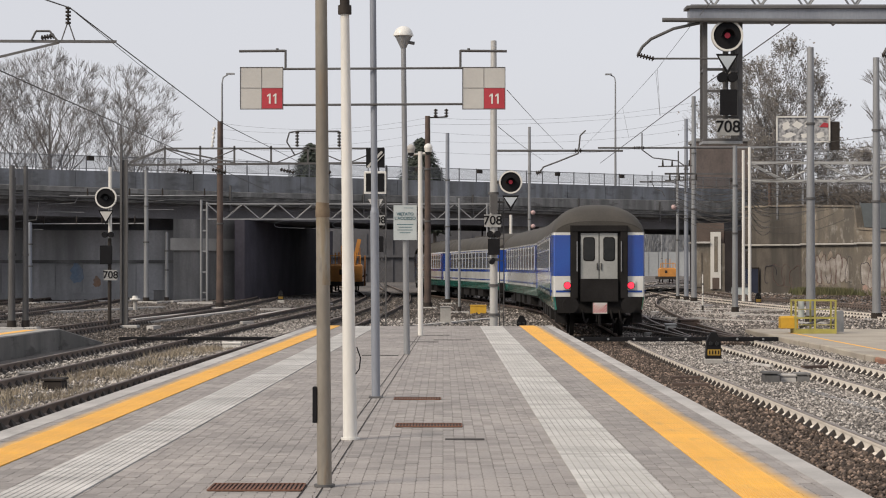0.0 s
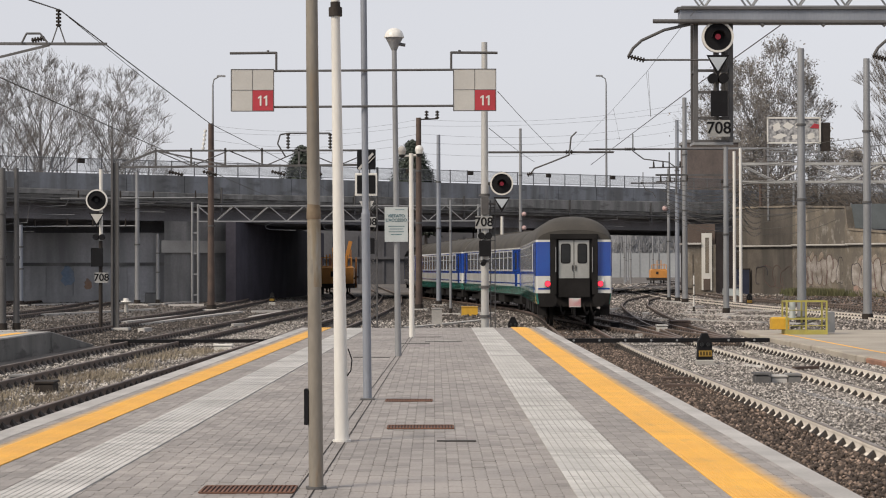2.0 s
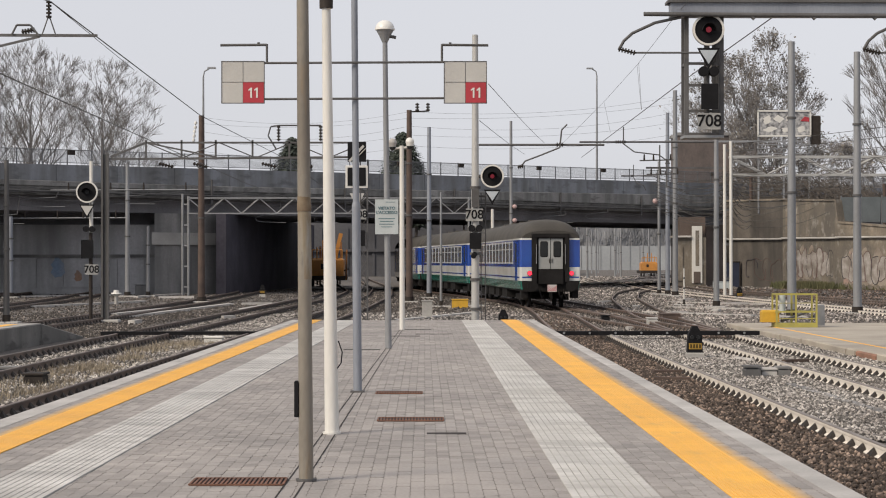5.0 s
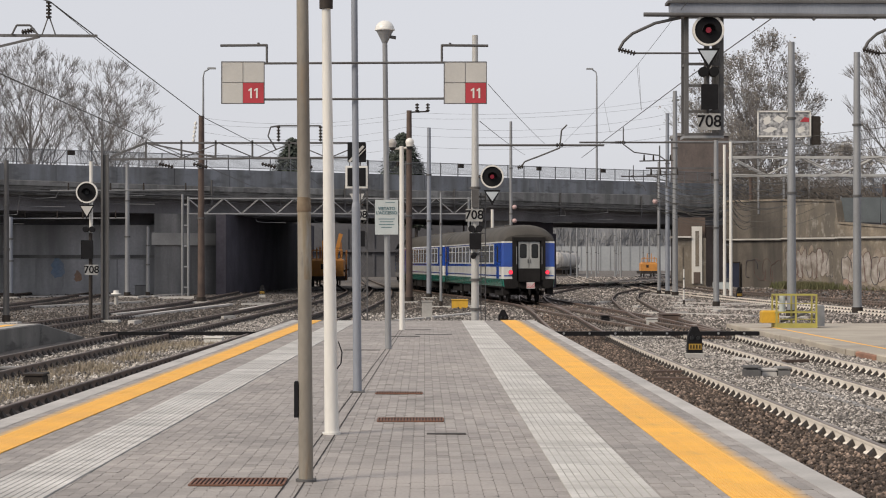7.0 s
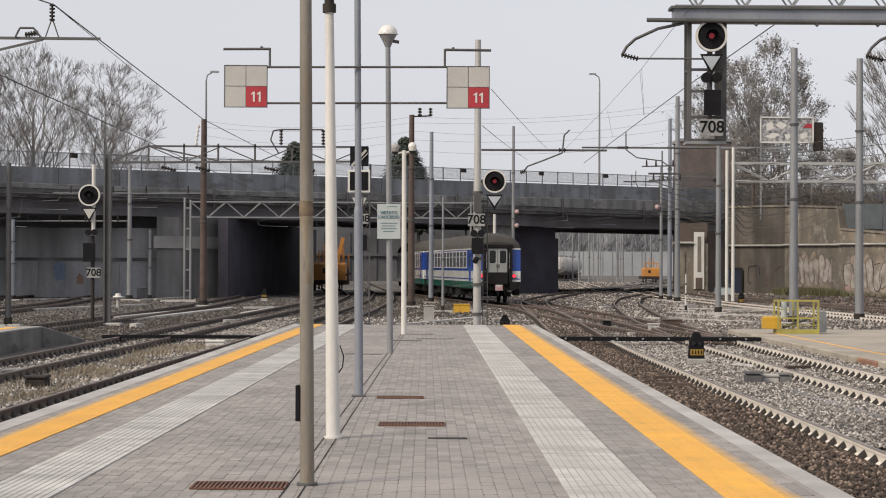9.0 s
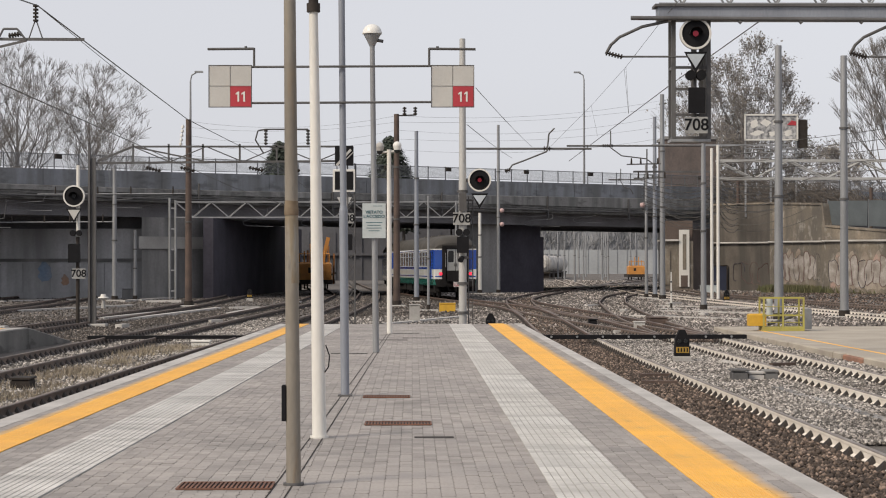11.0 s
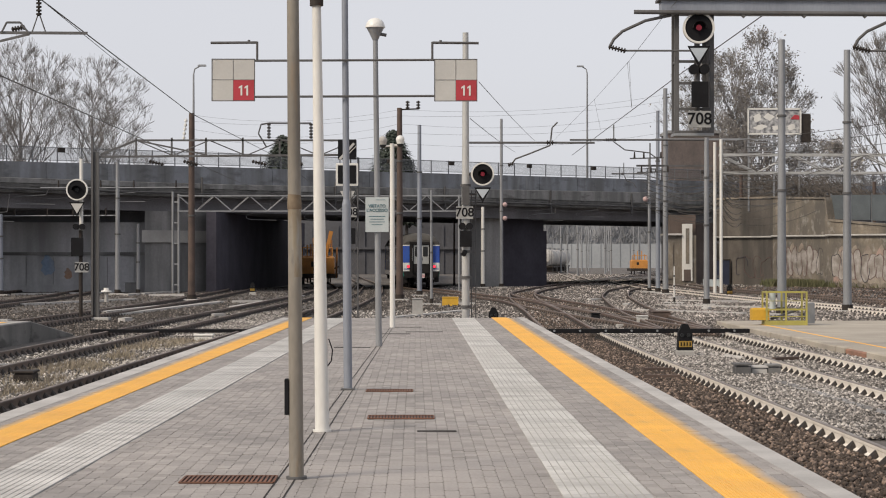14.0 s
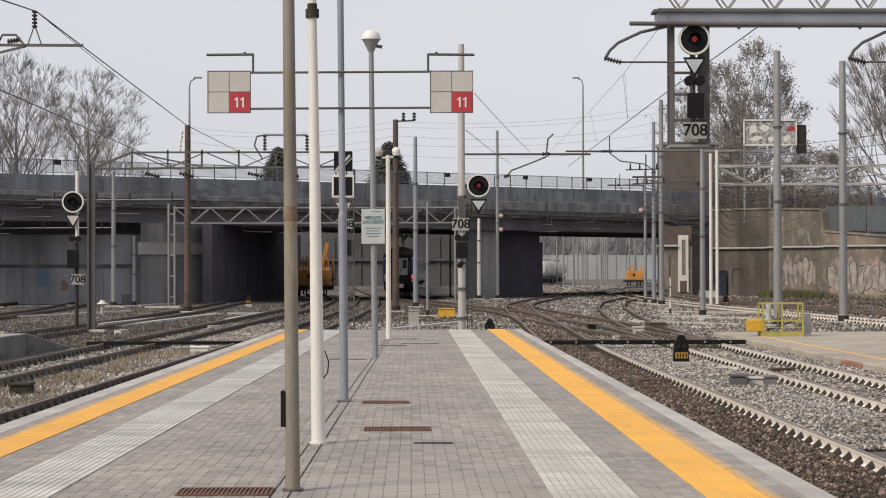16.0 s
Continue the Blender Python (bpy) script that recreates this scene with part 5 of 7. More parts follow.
# ---- near gantry with the suspended signal ----
gn = thing("signal_gantry", (0, 47, -0.2), "grey box-girder signal gantry over the tracks", "signal gantry")
part("girder", Mesh().box(5.68, 14.6, -0.25, 0.25, 7.98, 8.28), STEEL_B, gn)
part("girder_lip", Mesh().box(5.6, 14.6, -0.32, 0.32, 8.28, 8.34), STEEL_D, gn)
truss(gn, (5.7, 0, 8.34), (14.4, 0, 8.34), 0.75, 0.5, 16, 0.03, STEEL, "railing")
for i in range(5):
    part("lamp_bracket", Mesh().bar((7.6 + i * 1.4, -0.28, 7.9), (7.5 + i * 1.4, -0.28, 8.0), 0.05), STEEL_D, gn)
part("rod", Mesh().bar((5.04, -0.3, 8.01), (14.4, -0.3, 7.95), 0.05), STEEL_D, gn)
part("mast", Mesh().bar((13.6, 0, 0), (13.6, 0, 8.0), 0.22, n=14), STEEL, gn)
cage = Mesh()
for x in (6.06, 6.87):
    cage.beam((x, 0, 5.25), (x, 0, 8.3), 0.1, 0.1)
    cage.beam((x, 0.6, 5.25), (x, 0.6, 8.3), 0.08, 0.08)
for z in (5.27, 5.8, 6.4, 6.9):
    cage.beam((6.06, 0, z), (6.87, 0, z), 0.06, 0.06)
for z in (5.27, 6.9):
    cage.beam((6.06, 0, z), (6.06, 0.6, z), 0.06, 0.06).beam((6.87, 0, z), (6.87, 0.6, z), 0.06, 0.06)
part("cage", cage, STEEL_D, gn)
part("back_sheet", Mesh().box(6.74, 6.88, 0.62, 0.64, 5.3, 8.2), STEEL_D, gn)
part("cage_floor", Mesh().box(6.0, 6.92, -0.05, 0.65, 5.18, 5.24), STEEL, gn)
sg = part("hanging_signal", Mesh().bar((6.54, 0.1, 5.6), (6.54, 0.1, 8.0), 0.06), STEEL_D, gn, "suspended round signal")
th = thing("railway_signal", (0, 46.9, -0.2), "round black signal showing red, hung in a gantry cage", "railway signal", "signals of the yard")
signal_head(th, 6.545, 7.66, 0.365, True, -0.12)
twin_lamps(th, 6.55, 6.7, 0.115)
part("backboard", Mesh().soft(6.38, 6.76, -0.16, -0.04, 5.83, 6.42, 0.02), BLACK, th)
number_plate(th, 6.56, 5.55, 0.52, 0.38, -0.12)
part("bracket", Mesh().bar((6.545, 0.0, 5.4), (6.545, 0.0, 7.7), 0.04), STEEL_D, th)
for ox in (0, 5.65):
    arm = thing("registration_arm", (ox - 0.09, 46.8, -0.2), "curved steel catenary arm with a ribbed insulator", "catenary arm", "catenary arms")
    part("pipe", Mesh().tube([(6.0, 0, 7.95), (5.4, 0, 7.82), (4.88, 0, 7.58), (4.68, 0, 7.4), (4.58, 0, 7.22)], 0.035, 8).bar((4.95, 0, 7.13), (6.55, 0, 7.13), 0.022), STEEL_D, arm)
    rod = part("insulator", Mesh().bar((4.55, 0, 7.22), (4.95, 0, 7.12), 0.024, n=6), IRON, arm)
    for k in range(6):
        part("insulator_disc", Mesh().bar((4.57 + k * 0.067, 0, 7.215 - k * 0.0167), (4.6 + k * 0.067, 0, 7.2075 - k * 0.0167), 0.06, n=10), IRON, rod)

# arm at the upper left
al = thing("bracket_mast", (-10.5, 45, 0), "dark steel catenary arm with insulators hung over the tracks", "mast")
part("mast", Mesh().bar((-1.0, 0, -0.2), (-1.0, 0, 8.0), 0.15, n=12), STEEL, al)
part("rod", Mesh().beam((-1.0, 0, 7.14), (3.27, 0, 7.12), 0.06, 0.06).beam((-0.9, 0, 6.4), (2.0, 0, 7.1), 0.05, 0.05), STEEL_D, al)
for a, b in (((2.2, 0, 7.5), (2.2, 0, 7.9)), ((0.1, 0, 7.3), (0.5, 0, 7.3)), ((1.6, 0, 7.2), (1.9, 0, 7.25))):
    ins = Mesh()
    insulator(ins, a, b, 0.06, 5)
    part("insulator", ins, IRON, al)
part("fork", Mesh().bar((2.05, 0, 7.14), (2.18, 0, 7.52), 0.016, n=6).bar((2.35, 0, 7.14), (2.22, 0, 7.52), 0.016, n=6), STEEL_D, al)
part("loop", Mesh().tube([(1.4, -0.05, 7.15), (1.5, -0.05, 7.35), (1.8, -0.05, 7.35), (2.0, -0.05, 7.1)], 0.025), STEEL_D, al)


# ---- overhead wires ----
def wire(pts, label, sag=0.0, r=0.011, name="overhead_wire"):
    m = Mesh()
    for a, b in zip(pts, pts[1:]):
        a, b = Vector(a), Vector(b)
        n = 8 if sag else 1
        q = [a.lerp(b, i / n) - Vector((0, 0, sag * 4 * (i / n) * (1 - i / n))) for i in range(n + 1)]
        m.tube(q, r, 4)
    return tagged(part(name, m, WIRE), label, "wire", "overhead wires")


w_left = wire(((-5.91, 28.0, 5.96), (-8.26, 45.0, 7.87), (-8.59, 78, 7.72), (-7.9, 112, 7.9), (-6.0, 150, 6.6)), "catenary wire over the dark tracks", 0.0, 0.015)
wire(((-8.24, 45, 7.8500000000000005), (-8.62, 60.5, 7.81)), "thin second wire beside the catenary", 0.0, 0.008)
wire(((-6.75, 5, 5.15), (-6.8, 78, 5.1), (-5, 150, 5.1)), "contact wire over the platform track", 0, 0.011)
w_right = wire(((8.21, 47.3, 7.88), (7.9, 62, 7.63), (8.5, 110, 7.75)), "catenary wire over the train's track", 0.0, 0.014)
wire(((1.57, 50.0, 6.49), (5.97, 101.0, 7.99)), "slack wire between the masts", 0.05, 0.008)
wire(((1.5, 55.4, 5.96), (5.93, 120.0, 8.43)), "slack wire between the masts", 0.05, 0.009)
for k in range(12):
    wire(((14.9, 131, 8.0 - k * 0.22), (19.6, 130.6, 7.9 - k * 0.3), (23.6 + k % 3, 128 + k % 2, 8.3 - k * 0.28)), "slack cable slung between masts", 0.25 + (k * 5 % 4) * 0.12, 0.02)
for x, z in ((15.15, 8.6), (15.6, 7.7)):
    xa = thing("cross_arm", (x, 130.9, z), "steel cross arm with dark insulators among the masts", "cross arm", "cross arms")
    part("arm", Mesh().beam((-1.3, 0, 0), (0.9, 0, 0.05), 0.08, 0.08).beam((0.0, 0, -0.8), (0.0, 0, 1.0), 0.08, 0.08), STEEL_D, xa)
    for px in (-1.0, -0.4, 0.7):
        part("insulator", Mesh().bar((px, 0, 0.02), (px, 0, 0.42), 0.07, 0.04, 8), IRON, xa)
w_up = wire(((5.59, 42.0, 7.67), (6.13, 50.0, 8.11), (6.94, 66.0, 8.54), (7.95, 90.0, 9.19), (8.59, 130.0, 9.42)), "thin carrier wire above the catenary", 0, 0.006)
for top, foot in (((6.96, 66.0, 8.56), (7.05, 66.0, 7.05)), ((7.01, 67.0, 8.6), (7.15, 67.0, 7.12)), ((7.95, 90.0, 9.19), (8.23, 90.0, 7.83))):
    part("dropper", Mesh().bar(top, foot, 0.006, n=4), WIRE, w_up)
for k, s in ((0.0, 0.5), (0.35, 0.35), (0.8, 0.6), (1.3, 0.45), (1.9, 0.5)):
    wire(((-12.5, 114, 10.2 - k), (-0.86, 114, 10.5 - k), (16.4, 133, 12.9 - k * 1.3)), "far overhead cable between masts", s, 0.007)
for i in range(6):
    wire(((19.55, 130, 9.6 - i * 0.5), (42, 125, 12.5 - i * 0.8)), "telephone cable sloping up", 0.25, 0.022)
for i in range(5):
    wire(((15.5, 138, 7.9 - i * 0.5), (19.4, 130, 7.7 - i * 0.45), (28, 150, 8.3 - i * 0.4)), "slack black cable at the bridge", 0.5, 0.022)

for i in range(10):
    z = 7.6 - i * 0.26
    wire(((16.4, 133, z), (19.6, 130, z - 0.15 + 0.1 * (i % 3)), (28.6, 178, z + 0.5 - 0.05 * i)), "slack black cable at the bridge", 0.25 + 0.13 * (i * 7 % 5), 0.022)

# ---- yard furniture ----
pr = Mesh().soft(10.4, 22, 30, 70.0, -0.2, 0.0, 0.02)
plat2 = setting("low_platform", pr, SANDY, "low concrete platform with a faint yellow line", "platform")
part("edge_line", Mesh().box(11.2, 11.31, 30, 66, 0.0, 0.005), YELLOW, plat2)
rnd = random.Random(21)
y = 30.0
while y < 68:
    w = rnd.uniform(0.9, 2.4)
    red = 44.5 < y < 47.5
    part("edge_stone", Mesh().soft(10.3 + rnd.uniform(-0.05, 0.05), 10.52, y + 0.02, y + w - 0.02, -0.2, 0.012 if not red else -0.02, 0.03), BRICKTOP if red else SANDY, plat2)
    y += w
lp = Mesh()
lp.add([(-26, 20, z) for z in (-0.2, 0.4)] + [(-11.9, 20, z) for z in (-0.2, 0.4)] + [(-10.75, 57, z) for z in (-0.2, 0.4)] + [(-10.4, 62, z) for z in (-0.2, -0.15)] + [(-13.2, 62, z) for z in (-0.2, -0.15)] + [(-13.2, 57, z) for z in (-0.2, 0.4)] + [(-15, 57, z) for z in (-0.2, 0.4)],
       [(1, 3, 5, 11, 13), (2, 4, 5, 3), (5, 7, 9, 11), (4, 6, 7, 5), (6, 8, 9, 7)])
plat3 = setting("far_platform", lp, CONC, "concrete platform end with a ramp and yellow line", "platform")
part("platform_face", Mesh().add([(-11.88, 20, -0.2), (-10.73, 57, -0.2), (-10.73, 57, 0.37), (-11.88, 20, 0.37)], [(0, 1, 2, 3)]), BAND, plat3, "dark gritty platform face")
part("ramp_face", Mesh().add([(-10.72, 57.0, -0.2), (-10.38, 62, -0.2), (-10.38, 62, -0.17), (-10.72, 57.0, 0.37)], [(0, 1, 2, 3)]), BAND, plat3)
part("edge_line", Mesh().add([(-12.7, 20, 0.405), (-12.3, 20, 0.405), (-11.15, 56, 0.405), (-11.5, 56, 0.405)], [(0, 1, 2, 3)]), YELLOW, plat3)

cr = thing("steel_crate", (11.9, 65.5, 0.0), "yellow tubular steel crate on the low platform", "crate")
fr = Mesh()
for x in (-0.62, 0.0, 0.66):
    for y in (-0.4, 0.4):
        fr.beam((x, y, 0), (x, y, 1.08), 0.055, 0.055)
for z in (0.5, 1.06):
    for y in (-0.4, 0.4):
        fr.beam((-0.62, y, z), (0.66, y, z), 0.05, 0.05)
    for x in (-0.62, 0.66):
        fr.beam((x, -0.4, z), (x, 0.4, z), 0.05, 0.05)
for z in (0.28, 0.78):
    fr.bar((-0.62, -0.4, z), (0.66, -0.4, z), 0.012, n=6)
part("frame", fr, CRATE_Y, cr)
part("tray", Mesh().box(-0.65, 0.68, -0.42, 0.42, 0.0, 0.14), CRATE_Y, cr)
part("yellow_bin", Mesh().soft(-1.05, -0.5, -0.2, 0.3, 0.16, 0.55, 0.05), BOX_Y, cr, "orange-yellow plastic bin")
part("drum", Mesh().bar((-0.35, 0.1, 0.5), (-0.35, 0.1, 1.05), 0.1, n=16), NOTICE, cr, "pale green drum")
part("plank", Mesh().beam((-0.4, -0.1, 0.2), (0.5, 0.1, 0.5), 0.2, 0.06), STEEL_D, cr)
part("grey_box", Mesh().soft(0.75, 0.98, -0.1, 0.3, 0.05, 0.72, 0.03), STEEL, cr, "grey metal box")


def dwarf_signal(x, y, s, label):
    th = thing("dwarf_signal", (x, y, -0.2), label, "dwarf signal", "dwarf signals")
    part("plinth", Mesh().soft(-0.2 * s, 0.2 * s, -0.15, 0.2, 0, 0.18 * s, 0.02), CONC, th)
    body = part("body", Mesh().prism([(-0.18 * s, 0.18 * s), (0.18 * s, 0.18 * s), (0.16 * s, 0.6 * s), (0.06 * s, 0.8 * s), (-0.06 * s, 0.8 * s), (-0.16 * s, 0.6 * s)], -0.1, 0.15), BLACK, th)
    for k in (-1, 1):
        part("lens", Mesh().bar((k * 0.075 * s, -0.1, 0.54 * s), (k * 0.075 * s, -0.13, 0.54 * s), 0.045 * s, n=12), GLASS_D, body)
    pl = part("plate", Mesh().box(-0.15 * s, 0.15 * s, -0.106, -0.1, 0.26 * s, 0.40 * s), PLATE_Y, body, "yellow number plate")
    for k in range(4):
        part("plate_bar", Mesh().box((-0.115 + k * 0.07) * s, (-0.085 + k * 0.07) * s, -0.110, -0.106, 0.285 * s, 0.375 * s), BLACK, pl)
    return th


dwarf_signal(6.35, 47.8, 1.0, "black dwarf signal with a yellow plate in the ballast")
dwarf_signal(2.55, 66, 0.95, "black dwarf signal by the platform end")
dwarf_signal(18.9, 122, 1.0, "black dwarf signal by the retaining wall")
dwarf_signal(-10.6, 133, 1.0, "black dwarf signal beside the dark yard tracks")
for x, y, w, l, h, mt, label in ((1.75, 101, 0.8, 0.6, 0.42, BOX_Y, "yellow equipment box on the ballast"), (0.1, 82, 0.42, 0.5, 0.72, CONC, "grey concrete cable cabinet"),
                                 (6.75, 76, 0.3, 0.5, 0.28, BLACK, "black switch lamp box"), (9.4, 78, 0.7, 1.4, 0.3, BROWN, "rusty switch motor box"), (8.05, 72, 0.35, 0.5, 0.3, SIGNW, "white switch marker box"),
                                 (6.45, 40.11, 0.3, 0.4, 0.24, STEEL_D, "grey track junction box"), (6.81, 40.3, 0.3, 0.35, 0.18, COPING, "pale concrete cable block in the ballast"), (7.1, 40.29, 0.24, 0.4, 0.21, CONC_D, "dark concrete cable block in the ballast"), (-19.6, 141, 0.8, 0.7, 0.7, CONC_D, "grey concrete cabinet by the pier"),
                                 (-7.34, 38.5, 0.36, 0.6, 0.2, IRON, "dark iron track box between rails"), (-8.5, 41.96, 0.4, 0.5, 0.14, CONC_D, "grey concrete block beside the rails"), (-5.9, 57, 0.5, 0.5, 0.2, WHITE, "white concrete block by the rails"),
                                 (20.4, 80, 0.5, 0.5, 0.5, SIGNW, "white switch box on the ballast"), (21.5, 81, 1.2, 0.6, 0.25, COPING, "stack of concrete blocks"), (24.5, 168, 1.3, 0.5, 0.6, NOTICE, "heap of pale plastic sheeting")):
    th = thing("equipment_box", (x, y, -0.2), label, "box")
    part("body", Mesh().soft(-w / 2, w / 2, -l / 2, l / 2, 0, h, min(0.05, h * 0.2)), mt, th)
    part("lid", Mesh().soft(-w / 2 - 0.02, w / 2 + 0.02, -l / 2 - 0.02, l / 2 + 0.02, h - 0.004, h + 0.035, 0.012), mt, th)

gl2 = thing("ground_lamp", (-16.65, 110, -0.2), "small white mushroom-shaped lamp beside the track", "lamp")
part("post", Mesh().bar((0, 0, 0), (0, 0, 0.5), 0.11, 0.09, 12), CONC, gl2)
part("cap", Mesh().bar((0, 0, 0.48), (0, 0, 0.58), 0.12, 0.3, 14).bar((0, 0, 0.58), (0, 0, 0.64), 0.3, 0.27, 14).bar((0, 0, 0.64), (0, 0, 0.78), 0.16, 0.14, 14), WHITE, gl2)
pipe_off = thing("pipe_offcut", (7.305, 46.41, -0.2), "short pale pipe lying askew on the ballast", "pipe")
part("pipe", Mesh().bar((-0.12, 0.5, 0.07), (0.14, -0.4, 0.06), 0.065, n=12), COPING, pipe_off)
for x, y, a, w in ((-15.2, 70, 0.3, 1.1), (-14.3, 71, 0.9, 0.7), (-8.9, 108, 0.2, 1.6), (-15.6, 128, 0.1, 2.2), (-10.8, 76, 1.1, 0.5), (-7.9, 82, 0.5, 0.5), (9.9, 112, 0.7, 0.9), (11.0, 88, 0.4, 0.8), (13.2, 92, 1.2, 0.6), (16.4, 107, 0.2, 1.2), (9.2, 70, 0.9, 0.45), (7.0, 68, 0.2, 0.5), (15.2, 118, 0.6, 1.0), (10.4, 100, 1.3, 0.6)):
    dx, dy = w / 2 * math.cos(a), w / 2 * math.sin(a)
    tagged(part("concrete_offcut", Mesh().beam((x - dx, y - dy, -0.14), (x + dx, y + dy, -0.12), 0.3, 0.16), COPING), "broken pale concrete slab lying in the ballast", "slab", "concrete offcuts")
low_trough = thing("cable_trough", (6.74, 37.64, -0.17), "half-buried grey concrete cable trough in the ballast", "cable trough", "cable troughs")
part("trough", Mesh().beam((0, 0, 0), (0.2, -8.23, 0), 0.2, 0.08), CONC_D, low_trough)
for xa, ya, xb, yb in ((-43.63, 218.34, -41.0, 258.76), (-30.62, 154.32, -28.34, 173.42), (-13.33, 87.18, -11.79, 103.21), (-18.5, 130.42, -16.18, 148.9), (-12.9, 74, -10.3, 108), (-21, 98, -16, 116), (9.8, 90, 13.6, 84), (12, 100, 17, 93), (-3.0, 62, -1.2, 78), (-1.6, 76, 2.4, 90), (-8.6, 96, -7.0, 126), (13.5, 112, 19.5, 104), (-26, 132, -20.5, 140)):
    ct = tagged(part("cable_trough", Mesh().beam((xa, ya, -0.15), (xb, yb, -0.15), 0.34, 0.12), COPING), "pale concrete cable trough lying in the ballast", "cable trough", "cable troughs")

# orange works vehicles
def works_vehicle(x, y, s, label):
    th = thing("works_vehicle", (x, y, -0.1), label, "rail vehicle", "works vehicles")
    part("chassis", Mesh().box(-1.3 * s, 1.3 * s, -3 * s, 3 * s, 0.5, 0.9), IRON, th)
    part("cab", Mesh().soft(-1.2 * s, 1.2 * s, -2.6 * s, 0.2 * s, 0.9, 0.9 + 1.3 * s, 0.2), ORANGE, th)
    part("platform_rail", Mesh().tube([(-1.1 * s, -2.5 * s, 0.9 + 1.3 * s), (-1.1 * s, -2.5 * s, 0.9 + 1.9 * s), (1.1 * s, -2.5 * s, 0.9 + 1.9 * s), (1.1 * s, -2.5 * s, 0.9 + 1.3 * s)], 0.05), ORANGE, th)
    for rx in (-0.75, -0.3, 0.3, 0.75):
        part("rail_post", Mesh().bar((rx * s, -2.5 * s, 0.9 + 1.25 * s), (rx * s, -2.5 * s, 0.9 + (2.6 if abs(rx) < 0.5 else 2.1) * s), 0.06), ORANGE, th)
    part("dark_hatch", Mesh().box(-0.45 * s, -0.1 * s, -2.63 * s, -2.6 * s, 0.9 + 0.5 * s, 0.9 + 0.9 * s), IRON, th)
    for wx in (-0.75, 0.75):
        for wy in (-2, 2):
            part("wheel", Mesh().bar((wx * s - 0.06, wy * s, 0.42), (wx * s + 0.06, wy * s, 0.42), 0.4, n=14), IRON, th)


works_vehicle(31.8, 290, 0.95, "orange works trolley on a far track")
works_vehicle(-8.9, 189, 1.25, "orange works crane wagon under the bridge")
for px, pz in ((-0.9, 1.5), (0.2, 2.4), (1.0, 1.9), (1.5, 1.2)):
    tp = thing("stanchion", (-8.7 + px, 186.6, 0.4), "rusty orange stanchion on the works wagon", "stanchion", "stanchions of the works wagon")
    part("post", Mesh().beam((0, 0, 0), (0.05, 0, pz + 1.6), 0.16, 0.16), ORANGE_D, tp)
    part("bracket", Mesh().beam((-0.25, 0, pz * 0.7), (0.25, 0, pz * 0.7 + 0.2), 0.1, 0.14), IRON, tp)
kr = thing("crane_jib", (-8.4, 187.5, 2.5), "orange crane jib on the works wagon", "crane jib")
part("jib", Mesh().beam((0, 0, -0.8), (0.7, 0, 2.2), 0.3, 0.35).beam((-1.0, 0, -0.8), (-0.8, 0, 1.6), 0.3, 0.3), ORANGE, kr)

# hut by the abutment
hut = thing("trackside_hut", (23.05, 178, -0.2), "narrow trackside hut with a sunlit white door frame", "hut")
part("wall", Mesh().box(-0.86, 1.6, 0, 2.6, 0, 4.4), BEIGE, hut)
part("upper_wall", Mesh().box(-0.7, 1.6, 0.4, 2.6, 4.4, 6.2), BRICKRED, hut, "dark red upper wall")
part("roof", Mesh().soft(-1.25, 0.3, -0.3, 2.8, 4.4, 4.55, 0.03), COPING, hut)
part("panel", Mesh().box(0.35, 1.25, -0.12, 0.0, 0.4, 5.4), WHITE, hut, "white upright panel")
part("panel_strip", Mesh().box(0.66, 0.98, -0.14, -0.12, 1.9, 5.0), BEIGE, hut)
part("panel_shade", Mesh().box(0.5, 1.1, -0.14, -0.12, 0.4, 1.4), BRICKRED, hut)
part("side_panel", Mesh().box(-0.9, -0.45, -0.1, 0.0, 0.6, 3.6), BEIGE, hut)
nd = thing("steel_door", (27.04, 178.6, -0.2), "navy blue steel door in the wall", "door")
part("leaf", Mesh().box(-0.6, 0.6, -0.1, 0.0, 0, 2.2), NAVY, nd)
part("frame", Mesh().box(-0.7, -0.6, -0.14, 0.0, 0, 2.3).box(0.6, 0.7, -0.14, 0, 0, 2.3).box(-0.7, 0.7, -0.14, 0, 2.2, 2.3), IRON, nd)

# graffiti on the retaining wall: pale bubble letters with dark outlines
rnd = random.Random(5)


def face_on(u, base, a, z, out=0.0):
    n = Vector((u.y, -u.x, 0))
    return Vector((*base, 0)) + u * a + n * (0.03 + out) + Vector((0, 0, z))


